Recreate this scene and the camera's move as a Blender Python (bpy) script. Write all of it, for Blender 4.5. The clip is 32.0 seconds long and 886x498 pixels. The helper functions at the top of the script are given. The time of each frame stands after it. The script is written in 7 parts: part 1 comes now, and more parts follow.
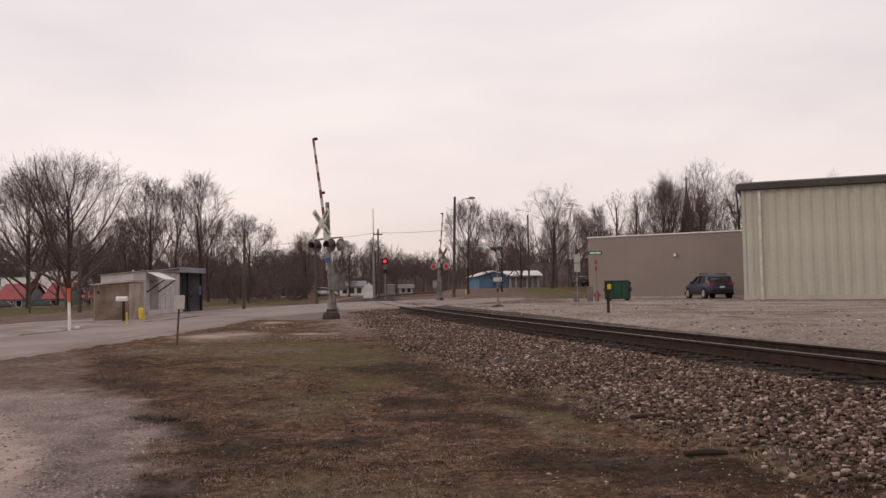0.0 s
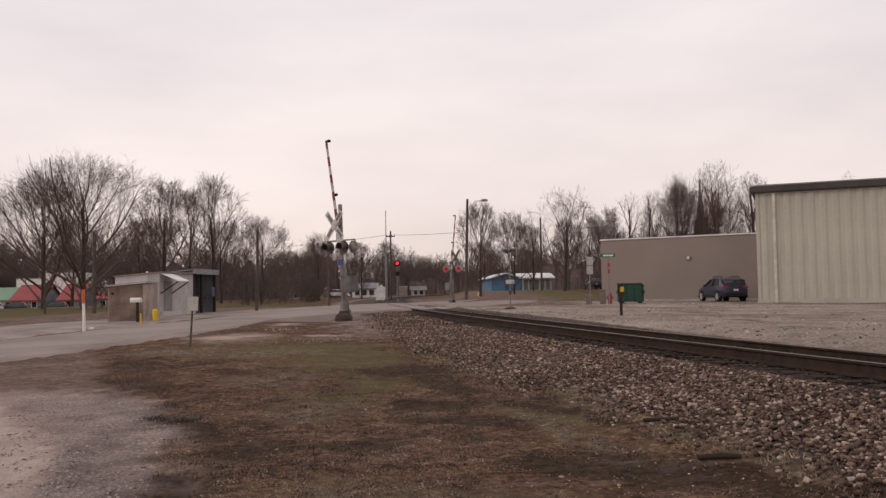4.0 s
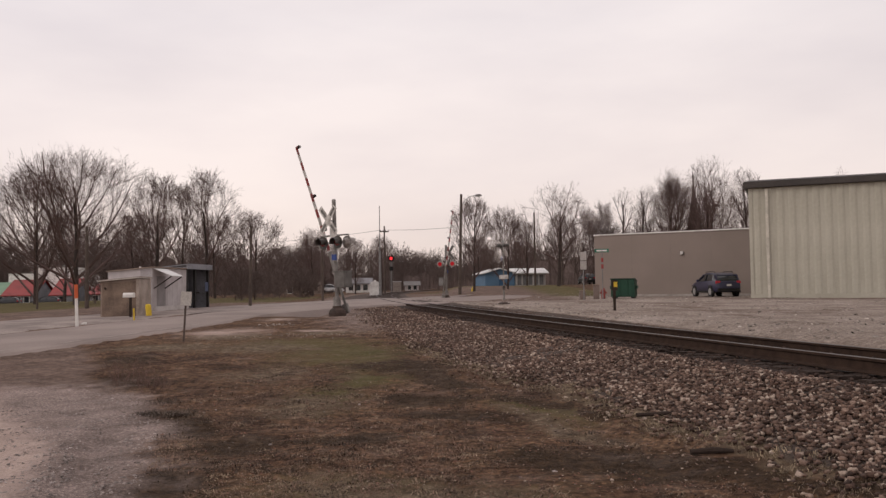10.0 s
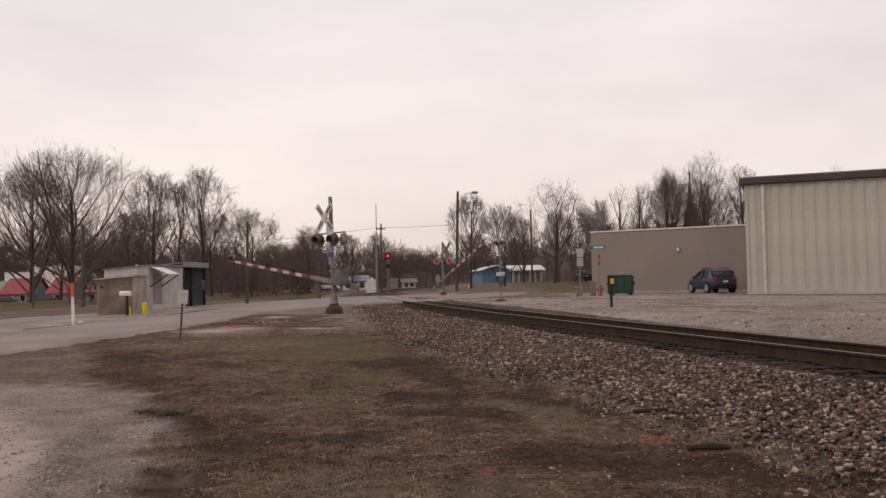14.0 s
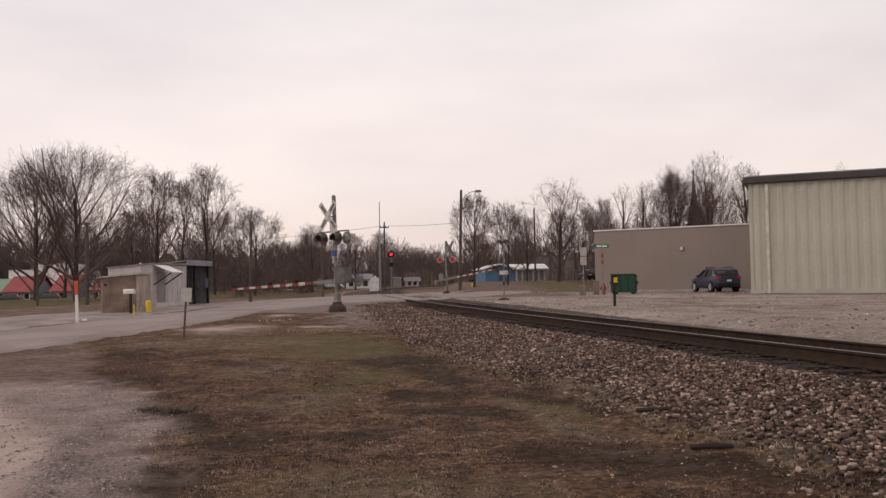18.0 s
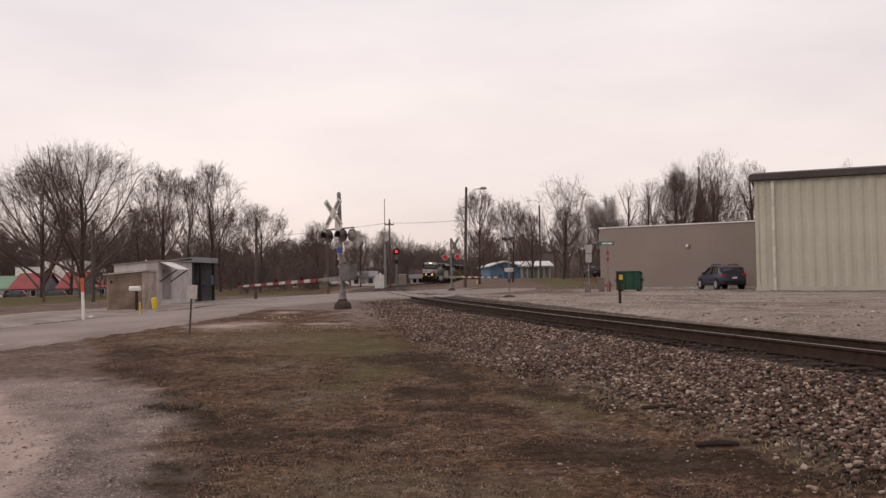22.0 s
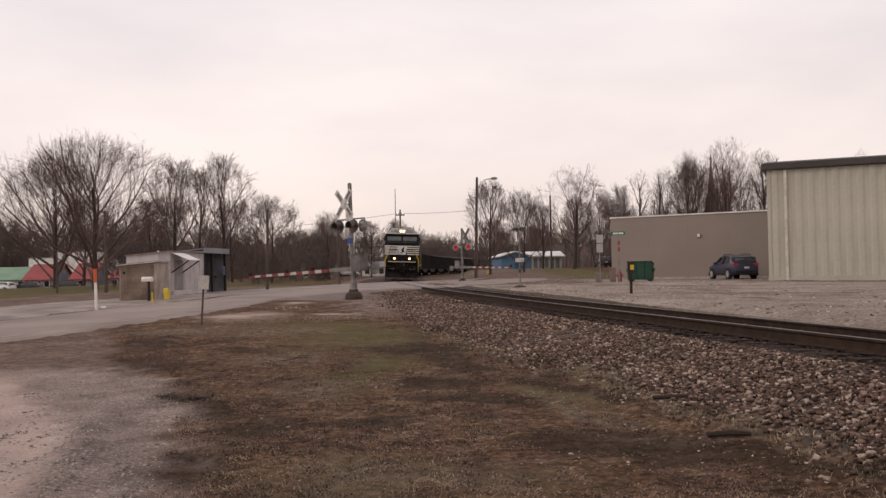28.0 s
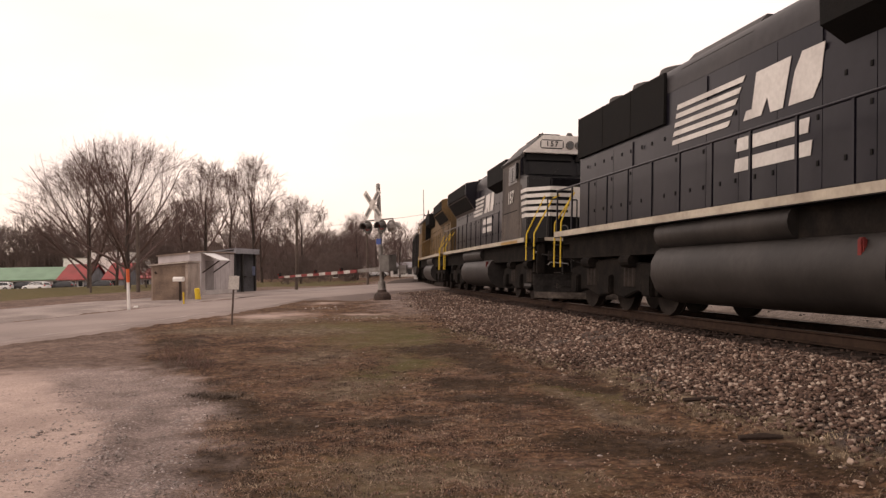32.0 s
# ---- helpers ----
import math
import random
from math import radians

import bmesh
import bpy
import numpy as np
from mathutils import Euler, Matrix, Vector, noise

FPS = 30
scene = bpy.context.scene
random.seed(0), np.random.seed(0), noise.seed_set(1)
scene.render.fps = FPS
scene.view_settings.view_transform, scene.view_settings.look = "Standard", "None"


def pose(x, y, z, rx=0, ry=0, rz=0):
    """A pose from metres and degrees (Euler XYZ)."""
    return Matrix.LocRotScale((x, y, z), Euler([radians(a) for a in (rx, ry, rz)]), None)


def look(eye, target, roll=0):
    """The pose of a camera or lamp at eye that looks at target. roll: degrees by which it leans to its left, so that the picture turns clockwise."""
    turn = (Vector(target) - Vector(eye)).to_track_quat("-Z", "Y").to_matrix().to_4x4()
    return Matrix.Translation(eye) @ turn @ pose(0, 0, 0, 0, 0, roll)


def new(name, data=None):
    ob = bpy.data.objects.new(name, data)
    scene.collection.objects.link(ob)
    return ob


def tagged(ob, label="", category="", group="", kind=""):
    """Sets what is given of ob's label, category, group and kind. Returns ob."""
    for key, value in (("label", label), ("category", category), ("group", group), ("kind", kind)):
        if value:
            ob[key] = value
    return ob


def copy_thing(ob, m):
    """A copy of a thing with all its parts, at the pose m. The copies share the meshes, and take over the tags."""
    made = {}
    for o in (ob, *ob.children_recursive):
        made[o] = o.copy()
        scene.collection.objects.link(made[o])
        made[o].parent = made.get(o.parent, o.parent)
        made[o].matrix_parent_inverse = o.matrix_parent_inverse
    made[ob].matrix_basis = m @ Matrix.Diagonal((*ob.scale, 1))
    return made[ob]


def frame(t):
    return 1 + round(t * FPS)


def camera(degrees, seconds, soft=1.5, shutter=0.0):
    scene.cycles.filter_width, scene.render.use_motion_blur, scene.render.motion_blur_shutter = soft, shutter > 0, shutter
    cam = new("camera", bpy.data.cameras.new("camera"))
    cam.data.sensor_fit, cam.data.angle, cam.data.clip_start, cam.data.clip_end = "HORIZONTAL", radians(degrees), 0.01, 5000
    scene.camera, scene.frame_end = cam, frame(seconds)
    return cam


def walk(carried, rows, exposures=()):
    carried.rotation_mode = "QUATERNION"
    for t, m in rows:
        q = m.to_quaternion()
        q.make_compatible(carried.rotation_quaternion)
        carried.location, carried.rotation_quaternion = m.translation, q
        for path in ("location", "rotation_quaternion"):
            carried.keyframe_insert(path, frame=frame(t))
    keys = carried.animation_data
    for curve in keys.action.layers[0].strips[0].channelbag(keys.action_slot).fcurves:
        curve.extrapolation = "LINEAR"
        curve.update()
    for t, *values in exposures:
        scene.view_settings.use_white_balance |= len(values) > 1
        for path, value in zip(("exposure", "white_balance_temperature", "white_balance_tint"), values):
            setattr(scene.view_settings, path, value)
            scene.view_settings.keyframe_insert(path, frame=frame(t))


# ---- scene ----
CAM_Z = 0.88
cam = camera(55.19, 32.0, soft=1.4)
walk(cam, [
    (0, pose(0, 0, CAM_Z, 92.683, 1.007, 0.045)),
    (0.5, pose(0, 0, CAM_Z, 92.702, 0.846, 0.222)),
    (1, pose(0, 0, CAM_Z, 92.727, 0.846, 0.613)),
    (1.5, pose(0, 0, CAM_Z, 92.741, 0.866, 0.900)),
    (2, pose(0, 0, CAM_Z, 92.771, 0.872, 0.932)),
    (2.5, pose(0, 0, CAM_Z, 92.804, 0.866, 0.900)),
    (3, pose(0, 0, CAM_Z, 92.831, 0.890, 0.897)),
    (3.5, pose(0, 0, CAM_Z, 92.844, 0.843, 0.861)),
    (5.5, pose(0, 0, CAM_Z, 92.747, 0.870, 1.010)),
    (6, pose(0, 0, CAM_Z, 92.634, 0.699, 1.011)),
    (6.5, pose(0, 0, CAM_Z, 92.632, 0.685, 1.230)),
    (7, pose(0, 0, CAM_Z, 92.636, 0.679, 1.384)),
    (7.5, pose(0, 0, CAM_Z, 92.605, 0.874, 1.268)),
    (8, pose(0, 0, CAM_Z, 92.547, 1.121, 0.746)),
    (8.5, pose(0, 0, CAM_Z, 92.493, 0.973, 0.174)),
    (9, pose(0, 0, CAM_Z, 92.450, 0.926, 0.102)),
    (9.5, pose(0, 0, CAM_Z, 92.491, 0.738, 0.259)),
    (10, pose(0, 0, CAM_Z, 92.506, 0.838, 0.457)),
    (10.5, pose(0, 0, CAM_Z, 92.493, 0.835, 0.568)),
    (11, pose(0, 0, CAM_Z, 92.494, 0.869, 0.622)),
    (11.5, pose(0, 0, CAM_Z, 92.487, 0.856, 0.658)),
    (12, pose(0, 0, CAM_Z, 92.444, 0.875, 0.663)),
    (12.5, pose(0, 0, CAM_Z, 92.378, 0.846, 0.738)),
    (13, pose(0, 0, CAM_Z, 92.338, 0.996, 0.719)),
    (13.5, pose(0, 0, CAM_Z, 92.301, 0.915, 0.550)),
    (14, pose(0, 0, CAM_Z, 92.316, 1.018, 0.242)),
    (14.5, pose(0, 0, CAM_Z, 92.317, 0.834, -0.285)),
    (16.5, pose(0, 0, CAM_Z, 92.369, 0.729, 0.308)),
    (17, pose(0, 0, CAM_Z, 92.256, 0.893, 0.355)),
    (17.5, pose(0, 0, CAM_Z, 92.184, 0.753, 0.418)),
    (18, pose(0, 0, CAM_Z, 92.224, 0.921, 0.463)),
    (18.5, pose(0, 0, CAM_Z, 92.182, 0.742, 0.485)),
    (19, pose(0, 0, CAM_Z, 92.077, 0.805, 0.510)),
    (19.5, pose(0, 0, CAM_Z, 91.964, 0.860, 0.506)),
    (20, pose(0, 0, CAM_Z, 91.849, 0.824, 0.484)),
    (20.5, pose(0, 0, CAM_Z, 91.822, 0.946, 0.467)),
    (21, pose(0, 0, CAM_Z, 91.809, 0.819, 0.478)),
    (21.5, pose(0, 0, CAM_Z, 91.923, 0.839, 0.655)),
    (22, pose(0, 0, CAM_Z, 92.039, 0.896, 0.808)),
    (22.5, pose(0, 0, CAM_Z, 92.046, 0.917, 0.865)),
    (23, pose(0, 0, CAM_Z, 92.048, 0.988, 0.878)),
    (23.5, pose(0, 0, CAM_Z, 91.949, 0.968, 0.791)),
    (24, pose(0, 0, CAM_Z, 91.901, 0.928, 0.711)),
    (24.5, pose(0, 0, CAM_Z, 91.815, 0.891, 0.910)),
    (25, pose(0, 0, CAM_Z, 91.797, 1.113, 0.959)),
    (25.5, pose(0, 0, CAM_Z, 91.679, 1.066, 0.895)),
    (27.5, pose(0, 0, CAM_Z, 91.366, 0.985, 1.442)),
    (28, pose(0, 0, CAM_Z, 91.396, 0.990, 1.536)),
    (28.5, pose(0, 0, CAM_Z, 91.430, 1.016, 1.444)),
    (29, pose(0, 0, CAM_Z, 91.320, 0.913, 1.011)),
    (29.5, pose(0, 0, CAM_Z, 91.350, 0.929, 1.393)),
    (30, pose(0, 0, CAM_Z, 91.405, 0.630, 1.668)),
    (30.5, pose(0, 0, CAM_Z, 91.461, 0.544, 2.352)),
    (31, pose(0, 0, CAM_Z, 91.497, 0.411, 2.998)),
    (31.5, pose(0, 0, CAM_Z, 91.486, 0.824, 3.519)),
    (32, pose(0, 0, CAM_Z, 91.468, 0.887, 3.445)),
], exposures=[(0, 0.0, 6650, 12), (20, 0.03, 6680, 12), (25, 0.06, 6680, 12), (28, 0.08, 6720, 12), (30, 0.13, 6750, 11.5), (31, 0.28, 6950, 13), (31.5, 0.36, 7200, 15), (32, 0.45, 7500, 17)])

# ---------------------------------------------------------------- light
SUN_EL, SUN_AZ = radians(32), radians(250)
world = bpy.data.worlds.new("overcast")
scene.world = world
world.use_nodes = True
wn, wl = world.node_tree.nodes, world.node_tree.links
wn.clear()
w_out = wn.new("ShaderNodeOutputWorld")
w_bg = wn.new("ShaderNodeBackground")
w_sky = wn.new("ShaderNodeTexSky")
w_sky.sky_type = "NISHITA"
w_sky.sun_disc = False
w_sky.sun_elevation, w_sky.sun_rotation = SUN_EL, SUN_AZ
w_tc = wn.new("ShaderNodeTexCoord")
w_map = wn.new("ShaderNodeMapping")
w_map.inputs["Scale"].default_value = (1.0, 1.0, 3.2)
w_noise = wn.new("ShaderNodeTexNoise")
w_noise.inputs["Scale"].default_value = 2.1
w_noise.inputs["Detail"].default_value = 5.0
w_ramp = wn.new("ShaderNodeValToRGB")
w_ramp.color_ramp.elements[0].position, w_ramp.color_ramp.elements[0].color = 0.30, (0.82, 0.785, 0.805, 1)
w_ramp.color_ramp.elements[1].position, w_ramp.color_ramp.elements[1].color = 0.62, (0.99, 0.945, 0.935, 1)
w_sep = wn.new("ShaderNodeSeparateXYZ")
w_hor = wn.new("ShaderNodeValToRGB")
w_hor.color_ramp.elements[0].position, w_hor.color_ramp.elements[0].color = 0.0, (0.95, 0.84, 0.76, 1)
w_hor.color_ramp.elements[1].position, w_hor.color_ramp.elements[1].color = 0.30, (0.97, 0.945, 0.95, 1)
el = w_hor.color_ramp.elements.new(0.12)
el.color = (1.0, 0.93, 0.895, 1)
w_mul = wn.new("ShaderNodeMixRGB")
w_mul.blend_type, w_mul.inputs[0].default_value = "MULTIPLY", 1.0
w_scale = wn.new("ShaderNodeMixRGB")
w_scale.blend_type, w_scale.inputs[0].default_value = "MULTIPLY", 1.0
w_scale.inputs[2].default_value = (0.10, 0.10, 0.10, 1)
w_mix = wn.new("ShaderNodeMixRGB")
w_mix.inputs[0].default_value = 0.93
wl.new(w_tc.outputs["Generated"], w_map.inputs["Vector"])
wl.new(w_map.outputs["Vector"], w_noise.inputs["Vector"])
wl.new(w_noise.outputs["Fac"], w_ramp.inputs["Fac"])
wl.new(w_tc.outputs["Generated"], w_sep.inputs[0])
wl.new(w_sep.outputs["Z"], w_hor.inputs["Fac"])
wl.new(w_ramp.outputs["Color"], w_mul.inputs[1])
wl.new(w_hor.outputs["Color"], w_mul.inputs[2])
wl.new(w_sky.outputs["Color"], w_scale.inputs[1])
wl.new(w_scale.outputs["Color"], w_mix.inputs[1])
wl.new(w_mul.outputs["Color"], w_mix.inputs[2])
w_side = wn.new("ShaderNodeMapRange")
for k, v in (("From Min", -0.55), ("From Max", 0.55), ("To Min", 1.045), ("To Max", 0.965)):
    w_side.inputs[k].default_value = v
w_lit = wn.new("ShaderNodeVectorMath")
w_lit.operation = "SCALE"
wl.new(w_sep.outputs["X"], w_side.inputs["Value"])
wl.new(w_mix.outputs["Color"], w_lit.inputs[0])
wl.new(w_side.outputs["Result"], w_lit.inputs["Scale"])
wl.new(w_lit.outputs["Vector"], w_bg.inputs["Color"])
w_bg.inputs["Strength"].default_value = 1.0
wl.new(w_bg.outputs["Background"], w_out.inputs["Surface"])
sun = new("sun", bpy.data.lights.new("sun", "SUN"))
sun.data.energy, sun.data.angle, sun.data.color = 0.6, radians(25), (1.0, 0.95, 0.9)
sun.matrix_basis = look((0, 0, 30), (math.sin(SUN_AZ) * -20, math.cos(SUN_AZ) * -20, 30 - 20 * math.tan(SUN_EL)))


# ---------------------------------------------------------------- materials
def mat(name, c1, c2=None, rough=0.8, scale=2.0, metal=0.0, bump=0.15, fine=30.0, vary=0.25, spec=0.4, rand=0.0):
    """Two colours mixed at a large scale, a fine grain over them, and fine relief."""
    m = bpy.data.materials.new(name)
    m.use_nodes = True
    n, l = m.node_tree.nodes, m.node_tree.links
    b = n["Principled BSDF"]
    b.inputs["Roughness"].default_value, b.inputs["Metallic"].default_value = rough, metal
    b.inputs["Specular IOR Level"].default_value = spec
    c2 = c2 or tuple(v * 0.72 for v in c1)
    tc = n.new("ShaderNodeTexCoord")
    big, small = n.new("ShaderNodeTexNoise"), n.new("ShaderNodeTexNoise")
    big.inputs["Scale"].default_value, big.inputs["Detail"].default_value = scale, 6.0
    small.inputs["Scale"].default_value, small.inputs["Detail"].default_value = fine, 3.0
    l.new(tc.outputs["Object"], big.inputs["Vector"])
    l.new(tc.outputs["Object"], small.inputs["Vector"])
    ramp = n.new("ShaderNodeValToRGB")
    ramp.color_ramp.elements[0].position, ramp.color_ramp.elements[1].position = 0.38, 0.64
    ramp.color_ramp.elements[0].color, ramp.color_ramp.elements[1].color = (*c1, 1), (*c2, 1)
    l.new(big.outputs["Fac"], ramp.inputs["Fac"])
    grain = n.new("ShaderNodeMapRange")
    grain.inputs["From Min"].default_value, grain.inputs["From Max"].default_value = 0.25, 0.75
    grain.inputs["To Min"].default_value, grain.inputs["To Max"].default_value = 1 - vary, 1 + vary
    l.new(small.outputs["Fac"], grain.inputs["Value"])
    val = n.new("ShaderNodeVectorMath")
    val.operation = "SCALE"
    l.new(ramp.outputs["Color"], val.inputs[0])
    l.new(grain.outputs["Result"], val.inputs["Scale"])
    out = val.outputs["Vector"]
    if rand:
        geo = n.new("ShaderNodeNewGeometry")
        rr = n.new("ShaderNodeMapRange")
        rr.inputs["To Min"].default_value, rr.inputs["To Max"].default_value = 1 - rand, 1 + rand
        l.new(geo.outputs["Random Per Island"], rr.inputs["Value"])
        v2 = n.new("ShaderNodeVectorMath")
        v2.operation = "SCALE"
        l.new(out, v2.inputs[0])
        l.new(rr.outputs["Result"], v2.inputs["Scale"])
        out = v2.outputs["Vector"]
    l.new(out, b.inputs["Base Color"])
    if bump:
        bp = n.new("ShaderNodeBump")
        bp.inputs["Strength"].default_value, bp.inputs["Distance"].default_value = bump, 0.02
        l.new(small.outputs["Fac"], bp.inputs["Height"])
        l.new(bp.outputs["Normal"], b.inputs["Normal"])
    return m


def glow(name, colour, strength):
    m = bpy.data.materials.new(name)
    m.use_nodes = True
    b = m.node_tree.nodes["Principled BSDF"]
    b.inputs["Base Color"].default_value = (*colour, 1)
    b.inputs["Emission Color"].default_value = (*colour, 1)
    b.inputs["Emission Strength"].default_value = strength
    return m


def glass(name, colour=(0.02, 0.022, 0.025), rough=0.06):
    m = bpy.data.materials.new(name)
    m.use_nodes = True
    b = m.node_tree.nodes["Principled BSDF"]
    b.inputs["Base Color"].default_value = (*colour, 1)
    b.inputs["Roughness"].default_value = rough
    b.inputs["Specular IOR Level"].default_value = 0.6
    return m




def ballast_material():
    """Broken stone of many shades, one shade a stone, with dusty patches."""
    m = mat("ballast_stone", (0.93, 0.88, 0.82), (0.62, 0.575, 0.535), 0.9, 0.9, fine=70, vary=0.3, bump=0.3)
    n, l = m.node_tree.nodes, m.node_tree.links
    b = n["Principled BSDF"]
    dust = b.inputs["Base Color"].links[0].from_socket
    geo, ramp, mul = n.new("ShaderNodeNewGeometry"), n.new("ShaderNodeValToRGB"), n.new("ShaderNodeMixRGB")
    stops = ((0.0, (0.047, 0.029, 0.023)), (0.3, (0.094, 0.057, 0.044)), (0.6, (0.168, 0.108, 0.086)), (0.85, (0.285, 0.208, 0.172)), (1.0, (0.54, 0.46, 0.40)))
    for i, (p, c) in enumerate(stops):
        e = ramp.color_ramp.elements[i] if i < 2 else ramp.color_ramp.elements.new(p)
        e.position, e.color = p, (*c, 1)
    mul.blend_type, mul.inputs[0].default_value = "MULTIPLY", 1.0
    l.new(geo.outputs["Random Per Island"], ramp.inputs["Fac"])
    l.new(ramp.outputs["Color"], mul.inputs[1])
    l.new(dust, mul.inputs[2])
    l.new(mul.outputs["Color"], b.inputs["Base Color"])
    return m


M_BALLAST = ballast_material()
M_BALLAST_DARK = mat("oily_ballast", (0.068, 0.046, 0.038), (0.036, 0.025, 0.021), 0.9, 2.0, fine=50, rand=0.5, spec=0.1)
M_RAIL = mat("rusty_rail", (0.048, 0.030, 0.022), (0.03, 0.019, 0.015), 0.9, 6.0, fine=90, spec=0.1)
M_RAIL_TOP = mat("worn_rail_head", (0.10, 0.083, 0.074), (0.065, 0.053, 0.047), 0.5, 1.0, metal=0.4, fine=120, vary=0.1)
M_TIE = mat("creosote_tie", (0.032, 0.023, 0.019), (0.05, 0.036, 0.03), 0.9, 3.0, fine=40, spec=0.1)
M_ROAD = mat("worn_asphalt", (0.252, 0.201, 0.180), (0.185, 0.145, 0.129), 0.9, 0.35, fine=35, vary=0.18)
M_CONCRETE = mat("weathered_concrete", (0.36, 0.33, 0.30), (0.25, 0.22, 0.20), 0.9, 1.5, fine=30)
M_GALV = mat("galvanised_steel", (0.25, 0.24, 0.235), (0.17, 0.16, 0.155), 0.55, 3.0, metal=0.4, fine=25)
M_ALU = mat("weathered_aluminium", (0.24, 0.225, 0.21), (0.14, 0.125, 0.115), 0.5, 4.0, metal=0.35, fine=30)
M_BLACK = mat("black_paint", (0.018, 0.017, 0.017), (0.028, 0.026, 0.024), 0.7, 2.0, fine=40, spec=0.2)
M_WHITE = mat("white_paint", (0.74, 0.72, 0.69), (0.60, 0.57, 0.54), 0.6, 2.5, fine=30, vary=0.1)
M_YELLOW = mat("yellow_paint", (0.62, 0.43, 0.03), (0.5, 0.33, 0.03), 0.55, 3.0, fine=30, vary=0.12)
M_ORANGE = mat("orange_paint", (0.62, 0.12, 0.03), (0.5, 0.09, 0.03), 0.5, 3.0, fine=30, vary=0.12)
M_BLUE = mat("blue_sign", (0.03, 0.065, 0.24), (0.03, 0.05, 0.18), 0.5, 3.0, fine=30, vary=0.12)
M_GREEN = mat("green_sign", (0.01, 0.16, 0.10), (0.01, 0.12, 0.07), 0.5, 3.0, fine=30, vary=0.12)
M_WOOD = mat("weathered_pole_wood", (0.10, 0.075, 0.062), (0.065, 0.048, 0.04), 0.9, 3.0, fine=25)
M_BARK = mat("bare_bark", (0.062, 0.045, 0.039), (0.04, 0.029, 0.025), 0.95, 2.0, fine=18)
M_TWIG = mat("bare_twigs", (0.125, 0.082, 0.074), (0.085, 0.056, 0.050), 0.95, 0.8, fine=9, bump=0)
M_BRUSH = mat("winter_brush", (0.135, 0.098, 0.087), (0.085, 0.061, 0.054), 0.95, 0.15, fine=2, bump=0)
M_GRASS = mat("dead_grass", (0.195, 0.120, 0.084), (0.118, 0.072, 0.051), 0.95, 0.7, fine=12, bump=0, rand=0.3)
M_LAMP_RED = glow("lit_red_lens", (1.0, 0.02, 0.03), 1.6)
M_LAMP_DIM = glow("dim_red_lens", (0.6, 0.012, 0.02), 0.28)
M_HEAD = glow("lit_headlight", (1.0, 0.68, 0.38), 5.0)
M_GLASS = glass("dark_glass")
M_LENS = glass("dark_red_lens", (0.10, 0.01, 0.01), 0.15)


# ---------------------------------------------------------------- mesh helpers
class Shape:
    """Collects boxes, tubes and rings into one mesh."""

    def __init__(self):
        self.v, self.f = [], []

    def add(self, vs, fs):
        o = len(self.v)
        self.v += [tuple(p) for p in vs]
        self.f += [tuple(i + o for i in f) for f in fs]
        return self

    def box(self, a, b, m=None):
        (x0, y0, z0), (x1, y1, z1) = a, b
        vs = [Vector((x, y, z)) for z in (z0, z1) for x, y in ((x0, y0), (x1, y0), (x1, y1), (x0, y1))]
        if m is not None:
            vs = [m @ p for p in vs]
        return self.add(vs, [(3, 2, 1, 0), (4, 5, 6, 7), (0, 1, 5, 4), (1, 2, 6, 5), (2, 3, 7, 6), (3, 0, 4, 7)])

    def tube(self, p, q, r0, r1=None, n=10, cap=True):
        p, q = Vector(p), Vector(q)
        r1 = r0 if r1 is None else r1
        ax = (q - p).normalized()
        u = ax.orthogonal().normalized()
        w = ax.cross(u)
        ring = [u * math.cos(2 * math.pi * i / n) + w * math.sin(2 * math.pi * i / n) for i in range(n)]
        vs = [p + d * r0 for d in ring] + [q + d * r1 for d in ring]
        fs = [(i, (i + 1) % n, n + (i + 1) % n, n + i) for i in range(n)]
        if cap:
            fs += [tuple(range(n))[::-1], tuple(range(n, 2 * n))]
        return self.add(vs, fs)

    def path(self, pts, r, n=8):
        for a, b in zip(pts, pts[1:]):
            self.tube(a, b, r, n=n)
        return self

    def prism(self, outline, y0, y1, axis="y"):
        """An outline of (x, z) drawn out from y0 to y1 (axis y), or of (y, z) along x."""
        n = len(outline)
        if axis == "y":
            vs = [(a, y0, b) for a, b in outline] + [(a, y1, b) for a, b in outline]
        elif axis == "x":
            vs = [(y0, a, b) for a, b in outline] + [(y1, a, b) for a, b in outline]
        else:
            vs = [(a, b, y0) for a, b in outline] + [(a, b, y1) for a, b in outline]
        fs = [(i, (i + 1) % n, n + (i + 1) % n, n + i) for i in range(n)]
        return self.add(vs, fs + [tuple(range(n))[::-1], tuple(range(n, 2 * n))])

    def mesh(self, name, material, bevel=0.0, smooth=False):
        me = bpy.data.meshes.new(name)
        me.from_pydata(self.v, [], self.f)
        bm = bmesh.new()
        bm.from_mesh(me)
        bmesh.ops.recalc_face_normals(bm, faces=bm.faces)
        if bevel:
            es = [e for e in bm.edges if len(e.link_faces) == 2 and e.calc_face_angle(0) > 0.6]
            bmesh.ops.bevel(bm, geom=es, offset=bevel, segments=2, affect="EDGES", clamp_overlap=True)
        if smooth:
            for f in bm.faces:
                f.smooth = True
            for e in bm.edges:
                e.smooth = len(e.link_faces) == 2 and e.calc_face_angle(0) < 0.7
        bm.to_mesh(me)
        bm.free()
        me.materials.append(material)
        return me


def part(name, shape, material, parent, label="", bevel=0.0, smooth=False):
    ob = new(name, shape.mesh(name, material, bevel, smooth))
    ob.parent = parent
    return tagged(ob, label)


